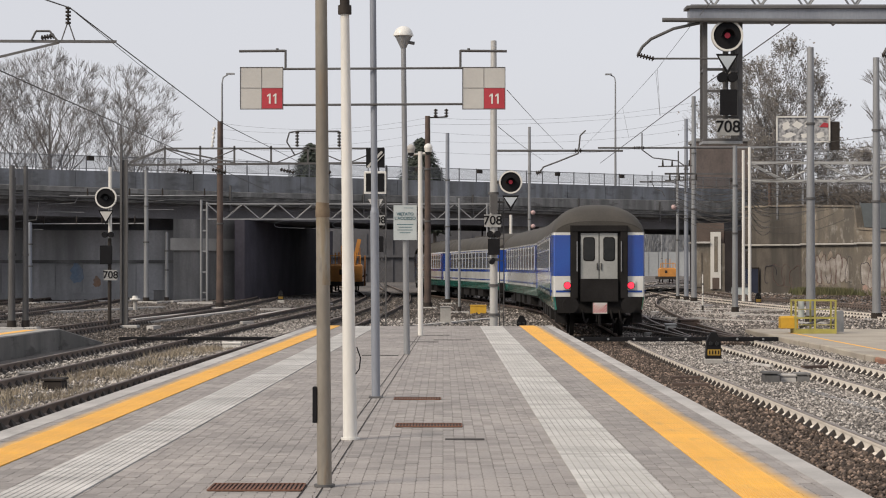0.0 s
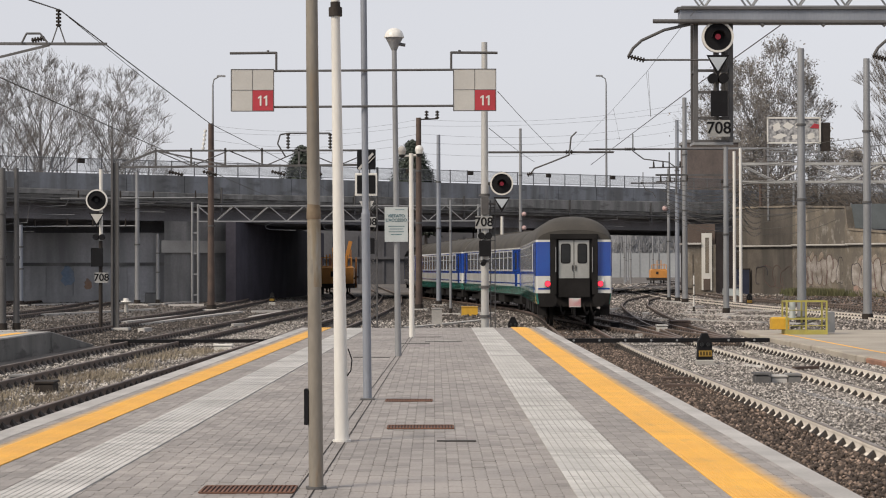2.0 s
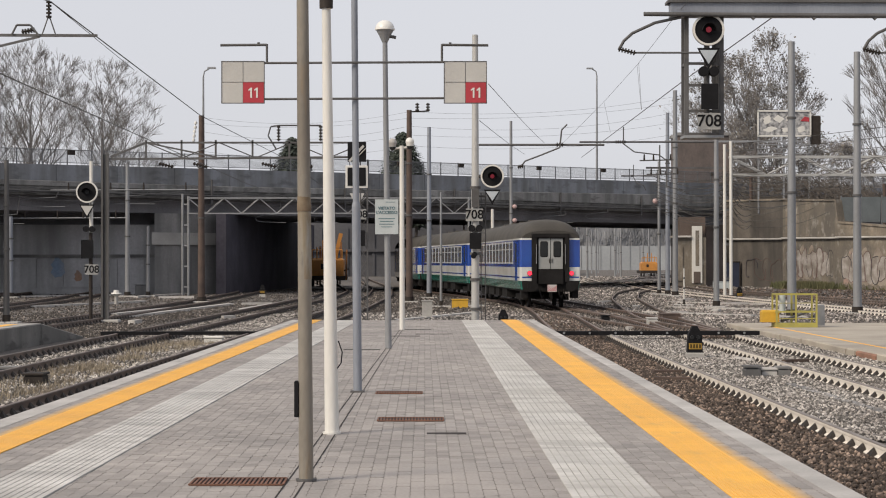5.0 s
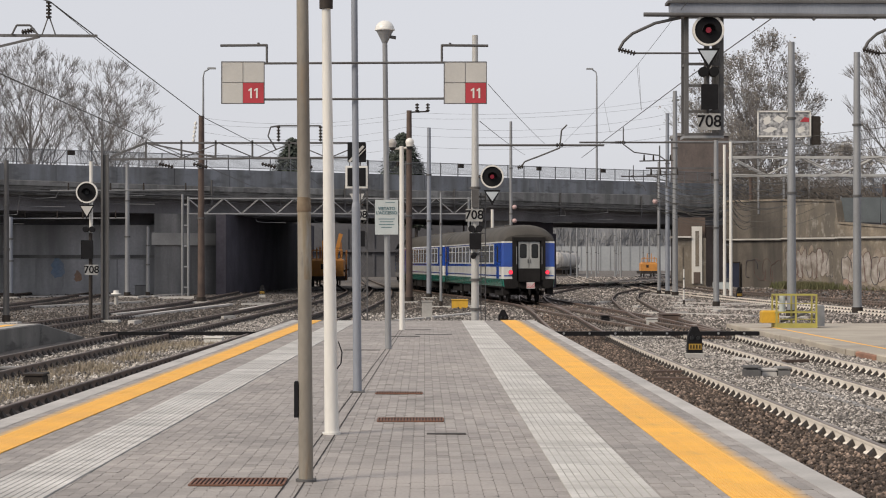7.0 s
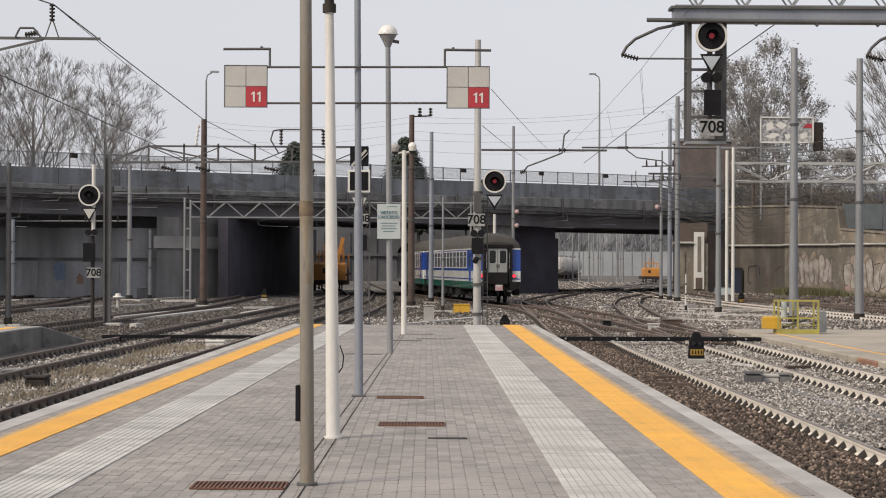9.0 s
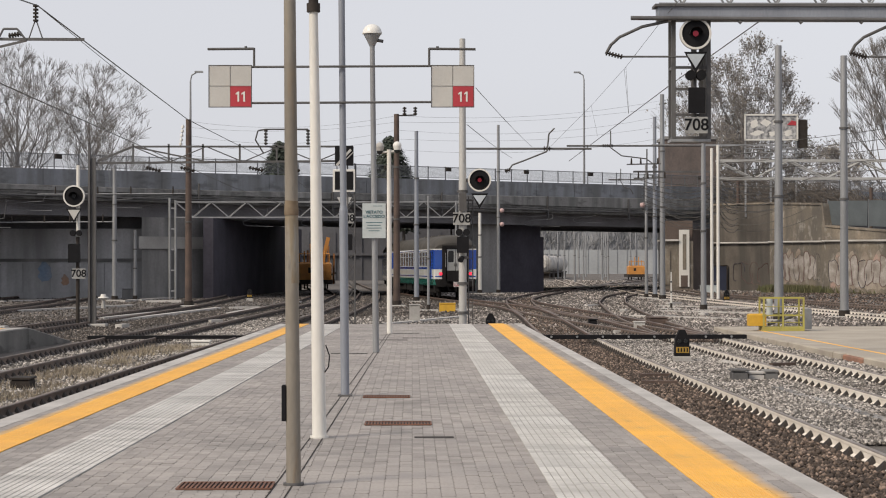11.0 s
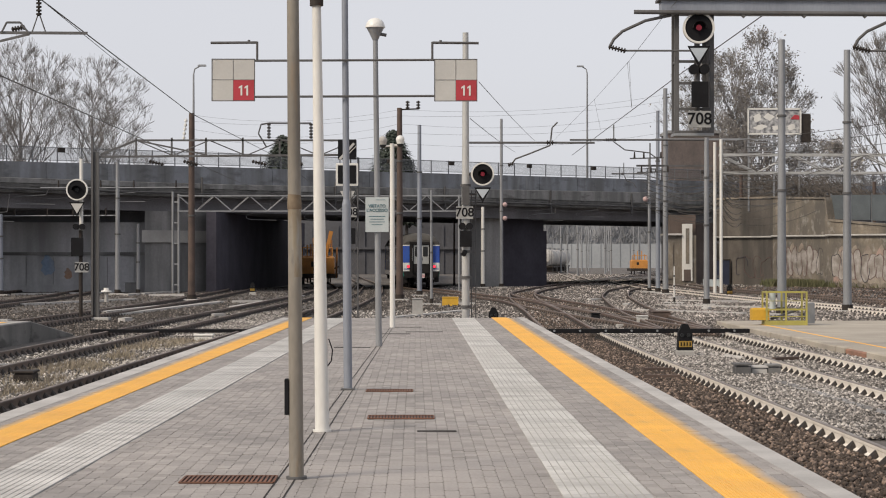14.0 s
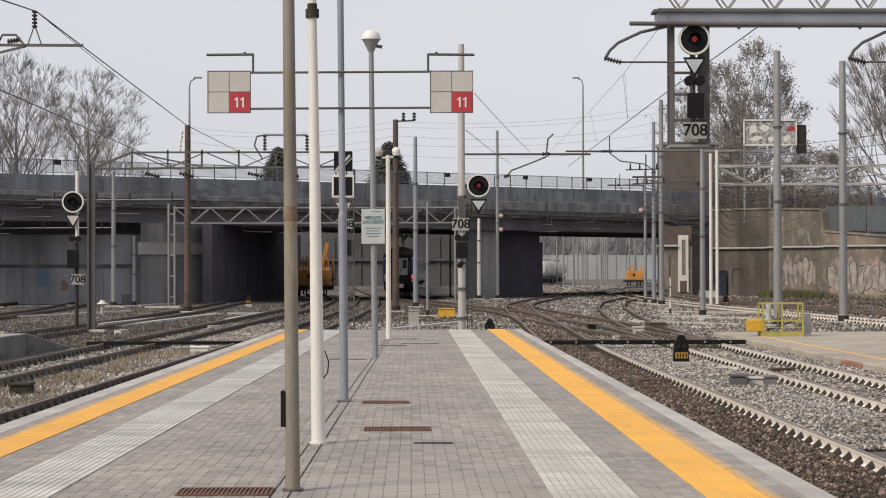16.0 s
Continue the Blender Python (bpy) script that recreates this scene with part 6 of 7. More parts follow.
for base, end, count, z0, hgt, wash in (((28.3, 177.8), (30.4, 173.3), 4, 0.3, 2.2, 0), ((30.8, 172.3), (33.4, 166.1), 9, 0.6, 2.6, 1), ((34.0, 164.8), (37.8, 158.4), 9, 0.2, 2.7, 1)):
    u = (Vector(end) - Vector(base)).to_3d()
    span = u.length
    u.normalize()
    if wash:
        k = 28
        edge = [(span * i / k, z0 - 0.15 + 0.25 * rnd.random()) for i in range(k + 1)] + [(span * (1 - i / k), z0 + hgt * (0.92 + 0.16 * math.sin(i * 1.1) + 0.08 * rnd.random())) for i in range(k + 1)]
        part("graffiti_wash", Mesh().add([face_on(u, base, a, z) for a, z in edge], [tuple(range(len(edge)))]), GRAF_P, wall_r, "patchy pale paint under the graffiti")
    for i in range(count):
        c, w, h = span * (i + 0.5) / count, span / count * 0.62, hgt * rnd.uniform(0.82, 1.02)
        zc, lean, q = z0 + h / 2 + rnd.uniform(0, 0.2), rnd.uniform(-0.15, 0.15), rnd.choice((2, 3))
        loop = []
        for j in range(26):
            t = 2 * math.pi * j / 26
            ca, sa = math.cos(t), math.sin(t)
            rr = 1 + 0.16 * math.cos(q * t + i) + 0.06 * math.cos(5 * t + i * 2)
            loop.append((c + w * rr * math.copysign(abs(ca) ** 0.7, ca) + lean * sa * h / 2, zc + h / 2 * rr * 0.88 * math.copysign(abs(sa) ** 0.7, sa)))
        if wash:
            part("graffiti_letter", Mesh().add([face_on(u, base, a, z, 0.012 + 0.003 * (i % 2)) for a, z in loop], [tuple(range(26))]), GRAF_W, wall_r, "pale bubble-letter graffiti")
        part("graffiti_outline", Mesh().tube([face_on(u, base, a, z, 0.025) for a, z in (loop[4:] + loop[:1] if i % 3 else loop[:19])], 0.014 + 0.016 * rnd.random(), 4), GRAF_D if i % 4 else GRAF_K, wall_r, "dark painted outline")

# upper right: brown tower block, billboard, fence panels
tw = thing("brick_tower", (27.5, 205, 0), "brown brick tower building behind the bridge", "building")
part("wall", Mesh().box(-1.9, 3.2, 0, 6, 0, 14.8), TOWER, tw)
part("parapet", Mesh().box(-2.05, 3.35, -0.15, 6.15, 14.8, 15.1), CONC_D, tw)
bb = thing("billboard", (31.45, 176, 0.25), "weathered white billboard with a red corner on a steel frame", "billboard")
part("panel", Mesh().box(-2.55, 2.0, 0, 0.15, 12.7, 14.9), POSTER, bb)
rim = Mesh()
for z in (12.72, 14.88):
    rim.beam((-2.6, -0.05, z), (2.05, -0.05, z), 0.1, 0.14)
for x in (-2.55, 2.0):
    rim.beam((x, -0.05, 12.7), (x, -0.05, 14.9), 0.12, 0.1)
part("rim", rim, WHITE, bb)
for x, z, w, h in ((-1.75, 14.1, 0.5, 0.4), (-0.75, 14.2, 0.45, 0.42), (0.2, 14.2, 0.42, 0.4), (-1.5, 13.3, 0.7, 0.25), (-0.1, 13.25, 0.55, 0.25), (1.2, 13.3, 0.5, 0.3)):
    part("pale_shape", Mesh().prism([(x + w * math.cos(k * math.pi / 5) * (0.55 + 0.14 * ((k * 7 + int(x * 9)) % 5)), z + h * math.sin(k * math.pi / 5) * (0.5 + 0.14 * ((k * 3 + int(z * 7)) % 5))) for k in range(10)], -0.012, -0.003), WHITE, bb)
part("red_patch", Mesh().prism([(1.1, 14.0), (1.9, 13.95), (1.9, 14.3), (1.5, 14.4)], -0.03, -0.004), RED, bb)
part("side_box", Mesh().soft(2.1, 2.9, 0.05, 0.6, 12.0, 14.5, 0.1), IRON, bb)
fb = Mesh()
for z in (11.6, 11.2, 10.8, 11.95):
    fb.beam((-2.6, -0.05, z), (2.1, -0.05, z), 0.1, 0.08)
for x in (-2.5, -0.3, 1.9):
    fb.beam((x, 0.1, 6.0), (x, 0.1, 15.1), 0.14, 0.14)
part("frame", fb, STEEL, bb)
fp, fq = Vector((34.0, 165.9, 0)), Vector((44.5, 153.4, 0))
for i in range(8):
    a, b = fp.lerp(fq, i / 8 + 0.003), fp.lerp(fq, (i + 1) / 8 - 0.003)
    z0, z1 = 5.4 - i * 0.1, 7.35 - i * 0.03
    panel = setting("fence_panel", Mesh().beam((a.x, a.y, (z0 + z1) / 2), (b.x, b.y, (z0 + z1) / 2 - 0.06), 0.08, z1 - z0), SHEET, "dark blue-grey sheet fence panel above the wall", "fence")
    part("panel_post", Mesh().beam((a.x, a.y, z0 - 0.4), (a.x, a.y, z1 + 0.1), 0.1, 0.1), FENCE, panel)
# street lamps on the bridge
for x, y, top, s in ((-15.8, 145.4, 15.9, 1), (14.95, 176.3, 18.8, -1)):
    th = thing("street_lamp", (x, y, 7.4), "tall grey street lamp on the bridge", "street lamp", "street lamps")
    part("pole", Mesh().bar((0, 0, 0), (0, 0, top - 8.0), 0.11, 0.06).tube([(0, 0, top - 8.0), (s * 0.08, 0, top - 7.6), (s * 0.5, 0, top - 7.35)], 0.05), STEEL, th)
    part("lamp_head", Mesh().soft(s * 0.6 - 0.3, s * 0.6 + 0.3, -0.12, 0.12, top - 7.42, top - 7.28, 0.04), STEEL, th)

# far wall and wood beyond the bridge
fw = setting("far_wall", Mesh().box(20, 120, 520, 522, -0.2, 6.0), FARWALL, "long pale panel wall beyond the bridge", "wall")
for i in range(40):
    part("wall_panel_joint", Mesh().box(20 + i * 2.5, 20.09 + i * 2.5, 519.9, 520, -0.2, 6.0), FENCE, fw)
setting("wooded_slope", Mesh().box(-200, 300, 560, 562, -0.2, 13.0), FARWOOD, "wooded slope far away, greyed by painted haze", "backdrop")
random.seed(3)
wd = Mesh()
for i in range(420):
    x, h = random.uniform(-20, 140), random.uniform(10, 17)
    wd.bar((x, 540, 0), (x + random.uniform(-1, 1), 540, h * 0.6), 0.35, 0.2, 5)
    for k in range(9):
        z = h * random.uniform(0.3, 0.8)
        wd.bar((x, 540, z), (x + random.uniform(-3, 3), 540 + random.uniform(-2, 2), z + random.uniform(2, 5)), 0.16, 0.04, 4)
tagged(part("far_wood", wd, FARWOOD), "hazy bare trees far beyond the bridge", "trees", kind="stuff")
for x, y, h in ((18.6, 300, 8), (20.2, 330, 8.5), (22.5, 300, 8), (24.4, 340, 8), (27, 320, 8), (29, 310, 8.5), (33, 350, 8), (35.5, 330, 8), (38.6, 350, 8), (20.8, 260, 7.5), (43, 360, 8), (31.2, 380, 8), (34.2, 400, 8.4), (37.2, 390, 8), (40.6, 420, 8), (46, 400, 8), (28, 290, 7.6), (23.6, 400, 8)):
    mast(x, y, h, 0.14, STEEL, "far grey catenary mast beyond the bridge", foot=False)


def tank_wagon(x, y, turn):
    th = thing("tank_wagon", (x, y, -0.1), "dusty pale grey tank wagon on a far track", "tank wagon", "far tank wagons")
    th.rotation_euler = (0, 0, radians(turn))
    tank = part("tank", Mesh().bar((0, -4.6, 2.45), (0, 4.6, 2.45), 1.35, n=20), COPING, th)
    for y0, y1, r0, r1 in ((-5.1, -4.6, 0.7, 1.35), (4.6, 5.1, 1.35, 0.7)):
        part("tank_end", Mesh().bar((0, y0, 2.45), (0, y1, 2.45), r0, r1, 20), COPING, tank)
    part("dome_hatch", Mesh().bar((0, 0, 3.7), (0, 0, 4.1), 0.4, n=12), STEEL, tank)
    part("frame", Mesh().box(-1.1, 1.1, -5.4, 5.4, 0.85, 1.1), IRON, th)
    for wy in (-3.8, 3.8):
        part("bogie", Mesh().box(-1.0, 1.0, wy - 1.1, wy + 1.1, 0.1, 0.85), IRON, th)
    part("ladder", Mesh().bar((0.5, -5.2, 1.0), (0.5, -5.2, 3.6), 0.03, n=5).bar((0.9, -5.2, 1.0), (0.9, -5.2, 3.6), 0.03, n=5), STEEL_D, th)


for k in range(4):
    tank_wagon(22.0 + k * 1.55, 335 + k * 11.4, -8)


# ---- trees ----
def grow(m, p, d, r, length, level, rng, tips, spread):
    """A limb in a few bends that forks into finer ones."""
    n = 3
    for _ in range(n):
        q = p + d * (length / n)
        m.bar(p, q, r, r * 0.92, 5 if level > 2 else 3, caps=False)
        p, r = q, r * 0.92
        d = (d + Vector((rng.uniform(-1, 1), rng.uniform(-1, 1), rng.uniform(-0.35, 0.75))) * spread * 0.35).normalized()
        if level <= 2:
            tips.append(p)
    if level == 0:
        return
    for _ in range(rng.choice((3, 4)) if level > 1 else 5):
        e = (d + Vector((rng.uniform(-1, 1), rng.uniform(-1, 1), rng.uniform(-0.25, 0.8))) * spread).normalized()
        grow(m, p, e, max(r * 0.62, 0.015), length * rng.uniform(0.6, 0.82), level - 1, rng, tips, spread)


def bare_tree(x, y, h, seed, label, leaves=0, spread=0.75, level=4, z0=0.0, limbs=16):
    rng = random.Random(seed)
    th = thing("bare_tree", (x, y, z0), label, "tree", "trees behind the bridge")
    trunk, crown, tips = Mesh(), Mesh(), []
    r = h * 0.018
    trunk.bar((0, 0, 0), (0, 0, h * 0.24), r * 1.3, r, 9)
    part("trunk", trunk, BARK, th)
    lean = Vector((rng.uniform(-0.04, 0.04), rng.uniform(-0.04, 0.04), 1))
    crown.bar((0, 0, h * 0.24), lean * h * 0.55, r, r * 0.55, 7, caps=False).bar(lean * h * 0.55, lean * h * 0.8, r * 0.55, 0.06, 5, caps=False)
    for k in range(limbs):
        zf = 0.2 + 0.58 * k / limbs
        a = k * 2.4 + rng.uniform(-0.4, 0.4)
        up = 0.9 + 0.9 * zf + rng.uniform(-0.2, 0.3)
        d = Vector((math.cos(a), math.sin(a), up)).normalized()
        grow(crown, lean * (h * zf), d, r * 0.42 * (1.1 - zf), h * (0.235 - 0.12 * zf), level, rng, tips, spread)
    part("crown", crown, TWIG, th, "fine bare twigs")
    if leaves:
        lm = Mesh()
        for _ in range(leaves):
            c = rng.choice(tips) + Vector((rng.gauss(0, 0.35), rng.gauss(0, 0.35), rng.gauss(0, 0.35)))
            a, b = Vector((rng.uniform(-1, 1), rng.uniform(-1, 1), rng.uniform(-1, 1))) * 0.10, Vector((rng.uniform(-1, 1), rng.uniform(-1, 1), rng.uniform(-1, 1))) * 0.14
            lm.add([c - a, c + b, c + a, c - b], [(0, 1, 2, 3)])
        part("leaves", lm, DEADLEAF, th, "sparse withered leaves")


bare_tree(-46, 240, 24.6, 1, "large bare grey tree behind the bridge", spread=0.62)
bare_tree(-54, 236, 23.5, 2, "large bare grey tree behind the bridge", spread=0.62)
bare_tree(-38.5, 246, 23.6, 3, "bare grey tree with an open crown", spread=0.8)
bare_tree(39.0, 238, 25.3, 4, "tall tree with sparse withered leaves", 6500, 0.45)
bare_tree(42.6, 246, 20.5, 5, "tree with sparse withered leaves", 6000, 0.5)
bare_tree(34.5, 232, 17, 6, "small tree with withered leaves", 2500, 0.7)
bare_tree(57.2, 235, 25.5, 7, "tall slender bare poplar", 300, 0.3, limbs=30)
bare_tree(48.0, 225, 13.5, 8, "bare tree with withered leaves", 1500, 0.7)


def conifer(x, y, h, w, seed):
    rng = random.Random(seed)
    th = thing("conifer", (x, y, 0), "dark evergreen conifer behind the bridge", "tree", "trees behind the bridge")
    part("trunk", Mesh().bar((0, 0, 0), (0, 0, h), 0.3, 0.05), BARK, th)
    m = Mesh()
    for _ in range(5200):
        z = h * (0.45 + 0.55 * rng.random() ** 0.8)
        r = w * (1.02 - z / h) ** 0.7 * rng.uniform(0.25, 1.1)
        a = rng.uniform(0, 6.283)
        c = Vector((r * math.cos(a), r * math.sin(a), z + rng.uniform(-0.5, 0.3)))
        o = Vector((math.cos(a), math.sin(a), -0.35)) * rng.uniform(0.3, 0.7)
        s = Vector((-math.sin(a), math.cos(a), rng.uniform(-0.3, 0.3))) * 0.16
        m.add([c - s, c + o, c + s, c + Vector((0, 0, 0.18))], [(0, 1, 2), (0, 2, 3)])
    part("crown", m, CONIFER, th)


conifer(-2.6, 240, 17.0, 6.4, 1)
conifer(-15.6, 240, 16.4, 6.0, 2)
conifer(-1.0, 250, 14.4, 3.0, 3)
# scrub along the bridge's far side and at the foot of the wall
sc = Mesh()
rng = random.Random(9)
for _ in range(13000):
    x, y = rng.uniform(-70, 62), rng.uniform(222, 236)
    z = 8.2 + 2.4 * rng.random() ** 1.5 if x < -24 or x > 30 else 7.6 + rng.random()
    v = Vector((rng.uniform(-1, 1), 0.2, rng.uniform(0.2, 1.4))) * 0.5
    s = Vector((rng.uniform(-0.2, 0.2), 0, 0.06))
    c = Vector((x, y, z))
    sc.add([c - s, c + s, c + v], [(0, 1, 2)])
tagged(part("hedge_twigs", sc, TWIG), "tangle of bare hedge twigs behind the bridge", "hedge", kind="stuff")
setting("embankment", Mesh().box(-120, -24, 226, 300, -0.2, 7.8), CONC_D, "raised ground behind the bridge", "ground")
gs = Mesh()
for _ in range(4500):
    k = min(max(rng.gauss(0.2, 0.14), 0.0), 1.0) if rng.random() < 0.8 else rng.random()
    x, y = 30.5 + 9 * k + rng.uniform(-1.2, 0), 173 - 13 * k + rng.uniform(-3.0, -0.4)
    c = Vector((x, y, -0.2))
    h = rng.uniform(0.15, 0.75) * (1 if k < 0.5 else 0.6)
    s = Vector((rng.uniform(-0.1, 0.1), rng.uniform(-0.05, 0.05), 0))
    gs.add([c - s, c + s, c + Vector((rng.uniform(-0.25, 0.25), 0, h))], [(0, 1, 2)])
tagged(part("scrub", gs, GRASS), "green-brown scrub at the foot of the wall", "scrub", kind="stuff")


sh = Mesh()
for _ in range(13000):
    k = rng.random()
    c = Vector((26.5 + 13 * k + rng.uniform(0, 3), 182 - 17 * k + rng.uniform(0, 4), 7.0 + 3.2 * rng.random() ** 2 * (1.15 - k) - 1.7 * max(0.0, k - 0.5)))
    v = Vector((rng.uniform(-1, 1), rng.uniform(-0.5, 0.5), rng.uniform(-0.3, 1.2))) * 0.55
    s = Vector((0.02, 0, 0.03))
    sh.add([c - s, c + s, c + v], [(0, 1, 2)])
tagged(part("bush_tangle", sh, BUSH), "tangle of bare brown bushes above the wall", "bushes", kind="stuff")


for x, y, a in ((5.0, 41.5, 8), (4.75, 39.0, -12), (8.4, 46, 30)):
    pk = thing("timber_offcut", (x, y, -0.16), "short brown timber offcut lying on the ballast", "timber")
    pk.rotation_euler = (0, 0, radians(a))
    part("plank", Mesh().soft(-0.35, 0.35, -0.06, 0.06, 0, 0.07, 0.01), BROWN, pk)


dg = Mesh()
tufts = [(rng.uniform(-9.15, -7.65), 24 + 34 * rng.random()) for _ in range(90)]
for _ in range(7000):
    tx, ty = rng.choice(tufts)
    y = ty + rng.gauss(0, 0.5)
    c = Vector((tx + rng.gauss(0, 0.16) + 0.032 * y, y, -0.2))
    s = Vector((rng.uniform(-0.014, 0.014), rng.uniform(-0.014, 0.014), 0))
    dg.add([c - s, c + s, c + Vector((rng.uniform(-0.12, 0.12), rng.uniform(-0.12, 0.12), rng.uniform(0.06, 0.2)))], [(0, 1, 2)])
tagged(part("dry_grass", dg, DRYGRASS), "dry straw-coloured grass between the dark tracks", "grass", kind="stuff")


# ---- ballast stones ----
def stones(name, material, areas, label, seed):
    rg = np.random.default_rng(seed)
    vs, fs, base = [], [], 0
    oct_v = np.array([(1, 0, 0), (0, 1, 0), (-1, 0, 0), (0, -1, 0), (0, 0, 1), (0, 0, -1)], float)
    oct_f = np.array([(0, 1, 4), (1, 2, 4), (2, 3, 4), (3, 0, 4), (1, 0, 5), (2, 1, 5), (3, 2, 5), (0, 3, 5)])
    for n, xa, xb, ya, yb, zz, size in areas:
        y = ya + (yb - ya) * rg.random(n) ** 1.25
        lo, hi = xa(y), xb(y)
        x = lo + (hi - lo) * rg.random(n)
        c = np.stack([x, y, zz + rg.uniform(-0.02, 0.03, n)], 1)
        v = oct_v[None] * rg.uniform(0.55, 1.25, (n, 6, 1)) * (size * rg.uniform(0.6, 1.5, n))[:, None, None] * np.array((1, 1, 0.75))
        a = rg.uniform(0, 6.28, n)
        ca, sa = np.cos(a)[:, None], np.sin(a)[:, None]
        v = np.stack([v[..., 0] * ca - v[..., 1] * sa, v[..., 0] * sa + v[..., 1] * ca, v[..., 2] + v[..., 0] * 0.3], 2) + c[:, None]
        vs.append(v.reshape(-1, 3))
        fs.append((oct_f[None] + (base + np.arange(n) * 6)[:, None, None]).reshape(-1, 3))
        base += n * 6
    v, f = np.concatenate(vs), np.concatenate(fs)
    me = bpy.data.meshes.new(name)
    me.vertices.add(len(v)), me.loops.add(len(f) * 3), me.polygons.add(len(f))
    me.vertices.foreach_set("co", v.ravel())
    me.loops.foreach_set("vertex_index", f.ravel().astype(np.int32))
    me.polygons.foreach_set("loop_start", np.arange(0, len(f) * 3, 3, dtype=np.int32))
    me.materials.append(material)
    me.update(calc_edges=True)
    tagged(new(name, me), label, "ballast", kind="stuff")


def const(k):
    return lambda y: np.full_like(y, k)


stones("ballast_stones", STONE, ((44000, const(5.45), const(7.45), 26, 62, -0.165, 0.031), (9000, const(7.7), const(9.0), 34, 62, -0.2, 0.033), (14000, const(9.2), const(10.4), 36, 66, -0.175, 0.034),
                                 (14000, lambda y: -7.9 + 0.032 * y, lambda y: -7.25 + 0.032 * y, 28, 75, -0.17, 0.032), (11000, lambda y: -9.5 + 0.032 * y, lambda y: -8.0 + 0.032 * y, 36, 90, -0.195, 0.034),
                                 (7000, lambda y: -10.95 + 0.032 * y, lambda y: -9.65 + 0.032 * y, 34, 90, -0.19, 0.034), (7000, const(-3.0), const(3.0), 56, 90, -0.16, 0.05)), "loose pale grey ballast stones", 1)
stones("brown_ballast_stones", STONE_B, ((38000, const(2.95), const(5.2), 18, 62, -0.175, 0.033), (5000, const(22.0), const(40.0), 95, 168, -0.18, 0.08), (8000, lambda y: -7.0 + 0.032 * y, lambda y: -5.8 + 0.032 * y, 30, 75, -0.18, 0.042)), "brown grimy ballast stones between the rails", 2)

oily = [(n, lambda y, f=f: np.array([f(v) - 0.66 for v in y]), lambda y, f=f: np.array([f(v) + 0.66 for v in y]), ya, yb, -0.155, 0.045) for n, f, ya, yb in ((4200, main_line, 60, 130), (4200, second_line, 60, 140))]
stones("oily_ballast_stones", STONE_B, oily, "dark oily ballast stones between the switch rails", 6)
stones("mid_ballast_stones", STONE_M, ((15000, const(3.0), const(14.0), 62, 95, -0.18, 0.05), (8000, const(9.0), const(20.0), 70, 125, -0.18, 0.055), (16000, const(2.0), const(24.0), 84, 170, -0.18, 0.07), (9000, const(12.0), const(40.0), 170, 300, -0.18, 0.12)), "grey-brown ballast stones around the switches", 4)
stones("grimy_ballast_stones", STONE_G, ((4000, const(-11.5), const(-7.0), 62, 110, -0.185, 0.038), (12000, const(-26.0), const(-3.0), 84, 165, -0.185, 0.05), (5000, const(-17.0), const(-10.0), 62, 90, -0.185, 0.04), (6000, const(-4.0), const(5.0), 86, 150, -0.18, 0.065)), "dark grimy ballast stones of the yard", 3)

# ---- paving pieces ----
BR = Mesh()
oct8 = [(-0.0493 + 0.011, -0.0985), (0.0493 - 0.011, -0.0985), (0.0493, -0.0985 + 0.026), (0.0493, 0.0985 - 0.026), (0.0493 - 0.011, 0.0985), (-0.0493 + 0.011, 0.0985), (-0.0493, 0.0985 - 0.026), (-0.0493, -0.0985 + 0.026)]
BR.add([(x, y, 0) for x, y in oct8] + [(x, y, -0.03) for x, y in oct8], [tuple(range(8))] + [(8 + k, 8 + (k + 1) % 8, (k + 1) % 8, k) for k in range(8)])
BR = BR.data("brick", BRICK)
# darker colour of the tile body between the ribs
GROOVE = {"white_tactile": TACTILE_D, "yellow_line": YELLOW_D}


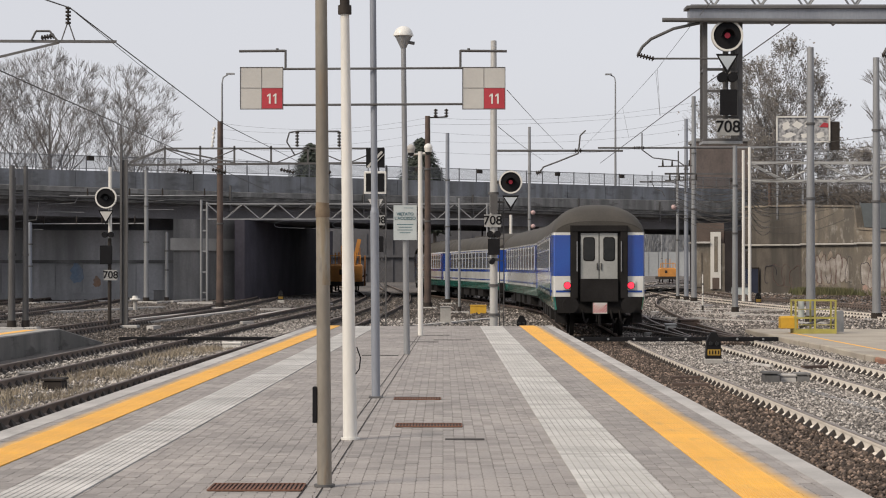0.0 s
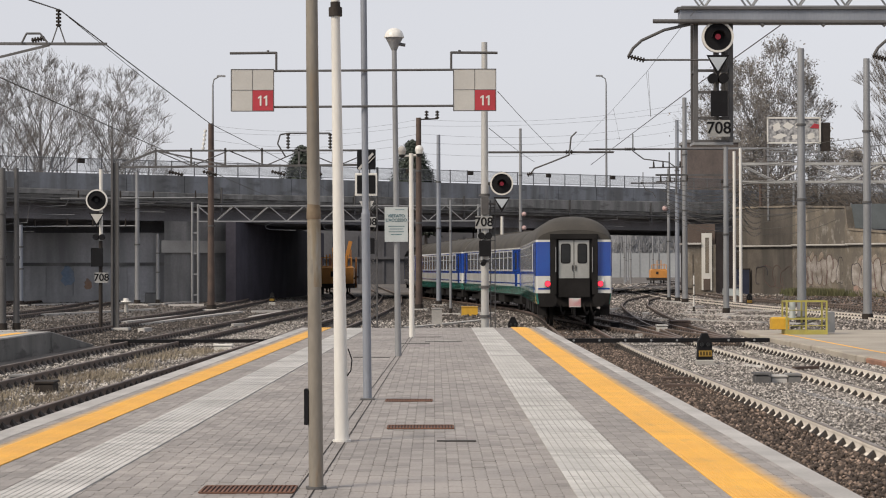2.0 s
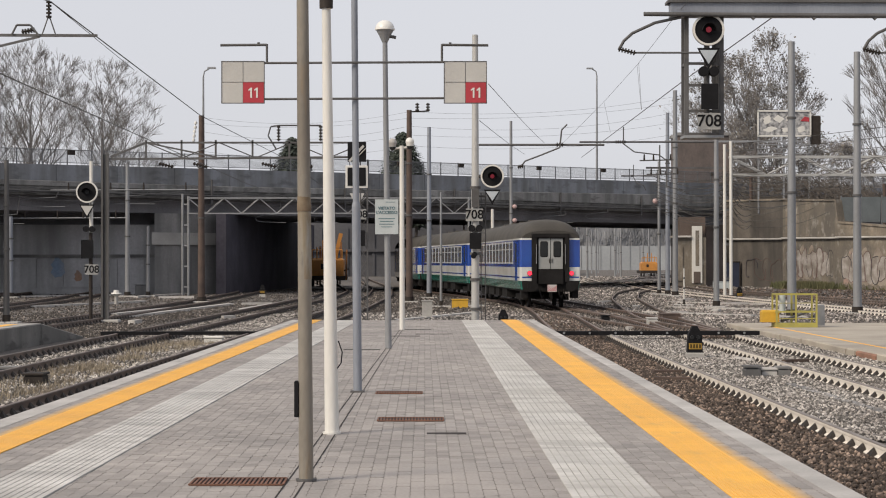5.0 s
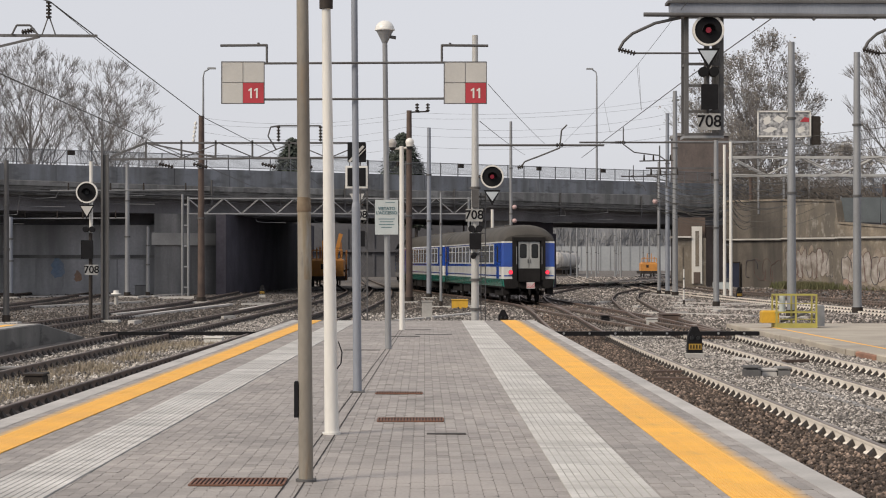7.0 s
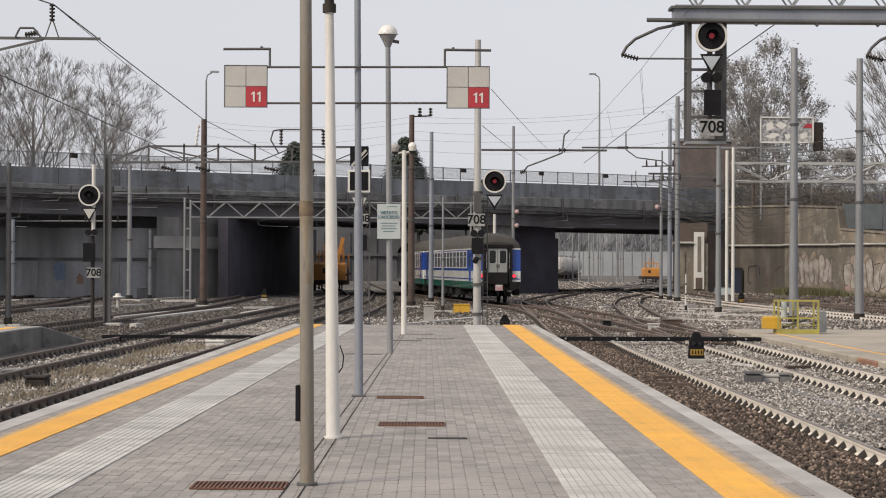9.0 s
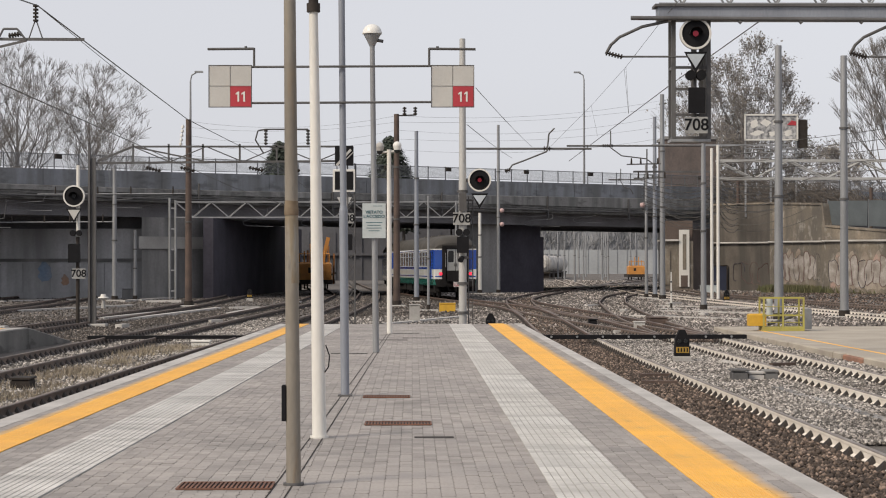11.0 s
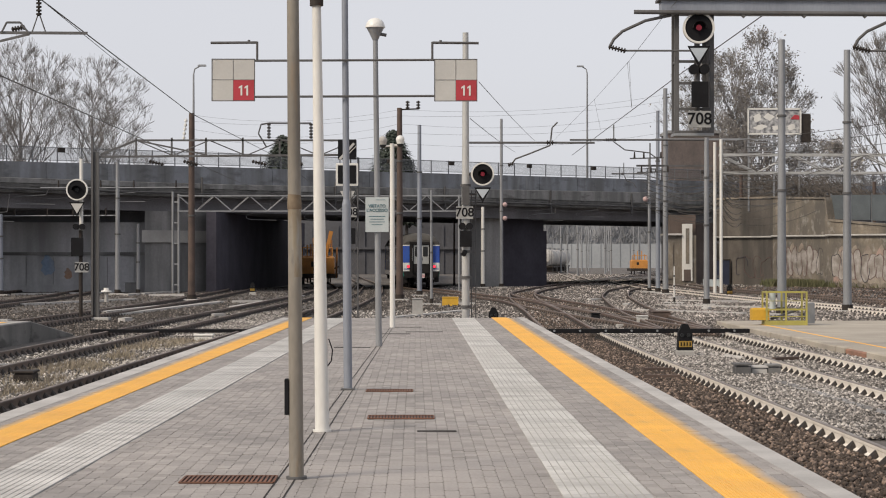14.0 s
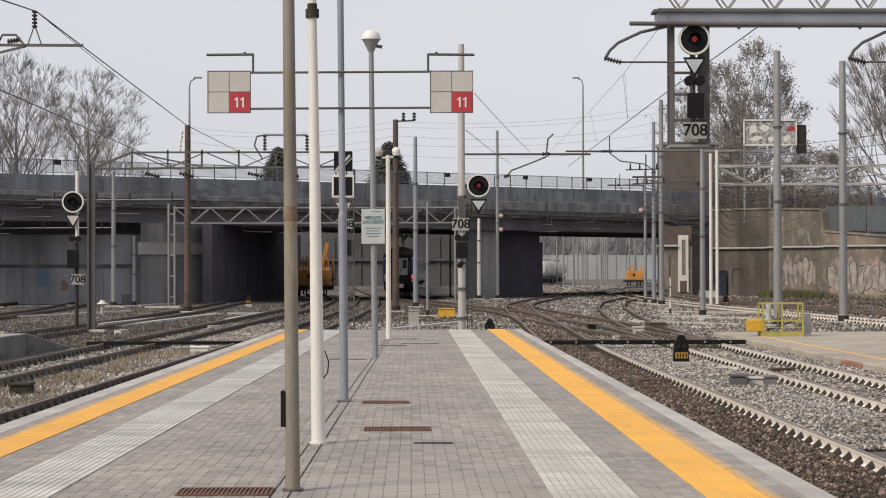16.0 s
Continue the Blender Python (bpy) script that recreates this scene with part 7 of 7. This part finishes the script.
def slabs(name, xa, xb, length, y0, y1, material, z, ribs, shear):
    """A row of tiles between two lines along the platform."""
    m = Mesh().soft(0.002, xb - xa - 0.002, 0.003, length - 0.003, -0.06, 0, 0.001)
    for i in range(ribs):
        w = (xb - xa) / ribs
        m.box((i + 0.09) * w, (i + 0.91) * w, 0.004, length - 0.004, 0, 0.005)
    me = m.data(name, material)
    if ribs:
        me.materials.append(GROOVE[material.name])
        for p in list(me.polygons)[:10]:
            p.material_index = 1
    y = y0
    while y < y1 - length * 0.5:
        t = part(name, me, None, platform)
        t.matrix_basis = Matrix.Translation((xa + shear * y, y, z)) @ Matrix.Rotation(-math.atan(shear), 4, "Z")
        y += length


slabs("tactile_tile", 0.98, 1.58, 0.6, -14, PEND - 0.1, TACTILE, PZ + 0.003, 10, 0)
slabs("line_tile", 2.05, 2.46, 0.4, -14, PEND - 0.1, YELLOW, PZ + 0.003, 14, 0)
slabs("coping_stone", 2.75, 2.95, 1.0, -14, PEND, COPING, PZ + 0.002, 0, 0)
slabs("tactile_tile", -3.36, -2.80, 0.6, -14, PEND - 0.1, TACTILE, PZ + 0.003, 10, 0.019)
slabs("line_tile", -4.17, -3.81, 0.4, -14, PEND - 0.1, YELLOW, PZ + 0.003, 14, 0.019)
slabs("coping_stone", -4.64, -4.40, 1.0, -14, PEND, COPING, PZ + 0.002, 0, 0.0195)
far = Mesh()
bv = [tuple(v.co) for v in BR.vertices]
bf = [tuple(p.vertices) for p in BR.polygons]
rng = random.Random(11)
count = 0
for c in range(-46, 28):
    x = c * 0.1 + 0.05
    y = -14.0 + (0.1 if c % 2 else 0.0)
    while y < PEND - 0.1:
        e = x - 0.0195 * y + 4.64
        f = x - 0.019 * y
        if not 1.02 < x < 1.54 and not 2.09 < x < 2.42 and x < 2.80 and e > 0.19 and not -4.13 < f < -3.85 and not -3.32 < f < -2.84:
            dz = rng.uniform(-0.003, 0.0)
            if -1.2 < x < 0.9 and 13.2 < y < 15.9 and count < 290:
                b = part("brick", BR, None, platform)
                b.matrix_basis = pose(x, y, PZ + dz)
                count += 1
            else:
                far.add([(x + vx, y + vy, PZ + dz + vz) for vx, vy, vz in bv], bf)
        y += 0.2
tagged(part("paving", far, BRICK, platform), kind="stuff")


def motions():
    for i, c in enumerate(coaches):
        walk(c, [(t / 2, coach_pose(TAIL0 + run(t / 2) + i * L)) for t in range(33)])
        for w in c.children_recursive:
            if w.name.startswith("wheelset"):
                at = w.location.copy()
                walk(w, [(t / 10, Matrix.Translation(at) @ Matrix.Rotation(-run(t / 10) / 0.46, 4, "X")) for t in range(161)])


motions()
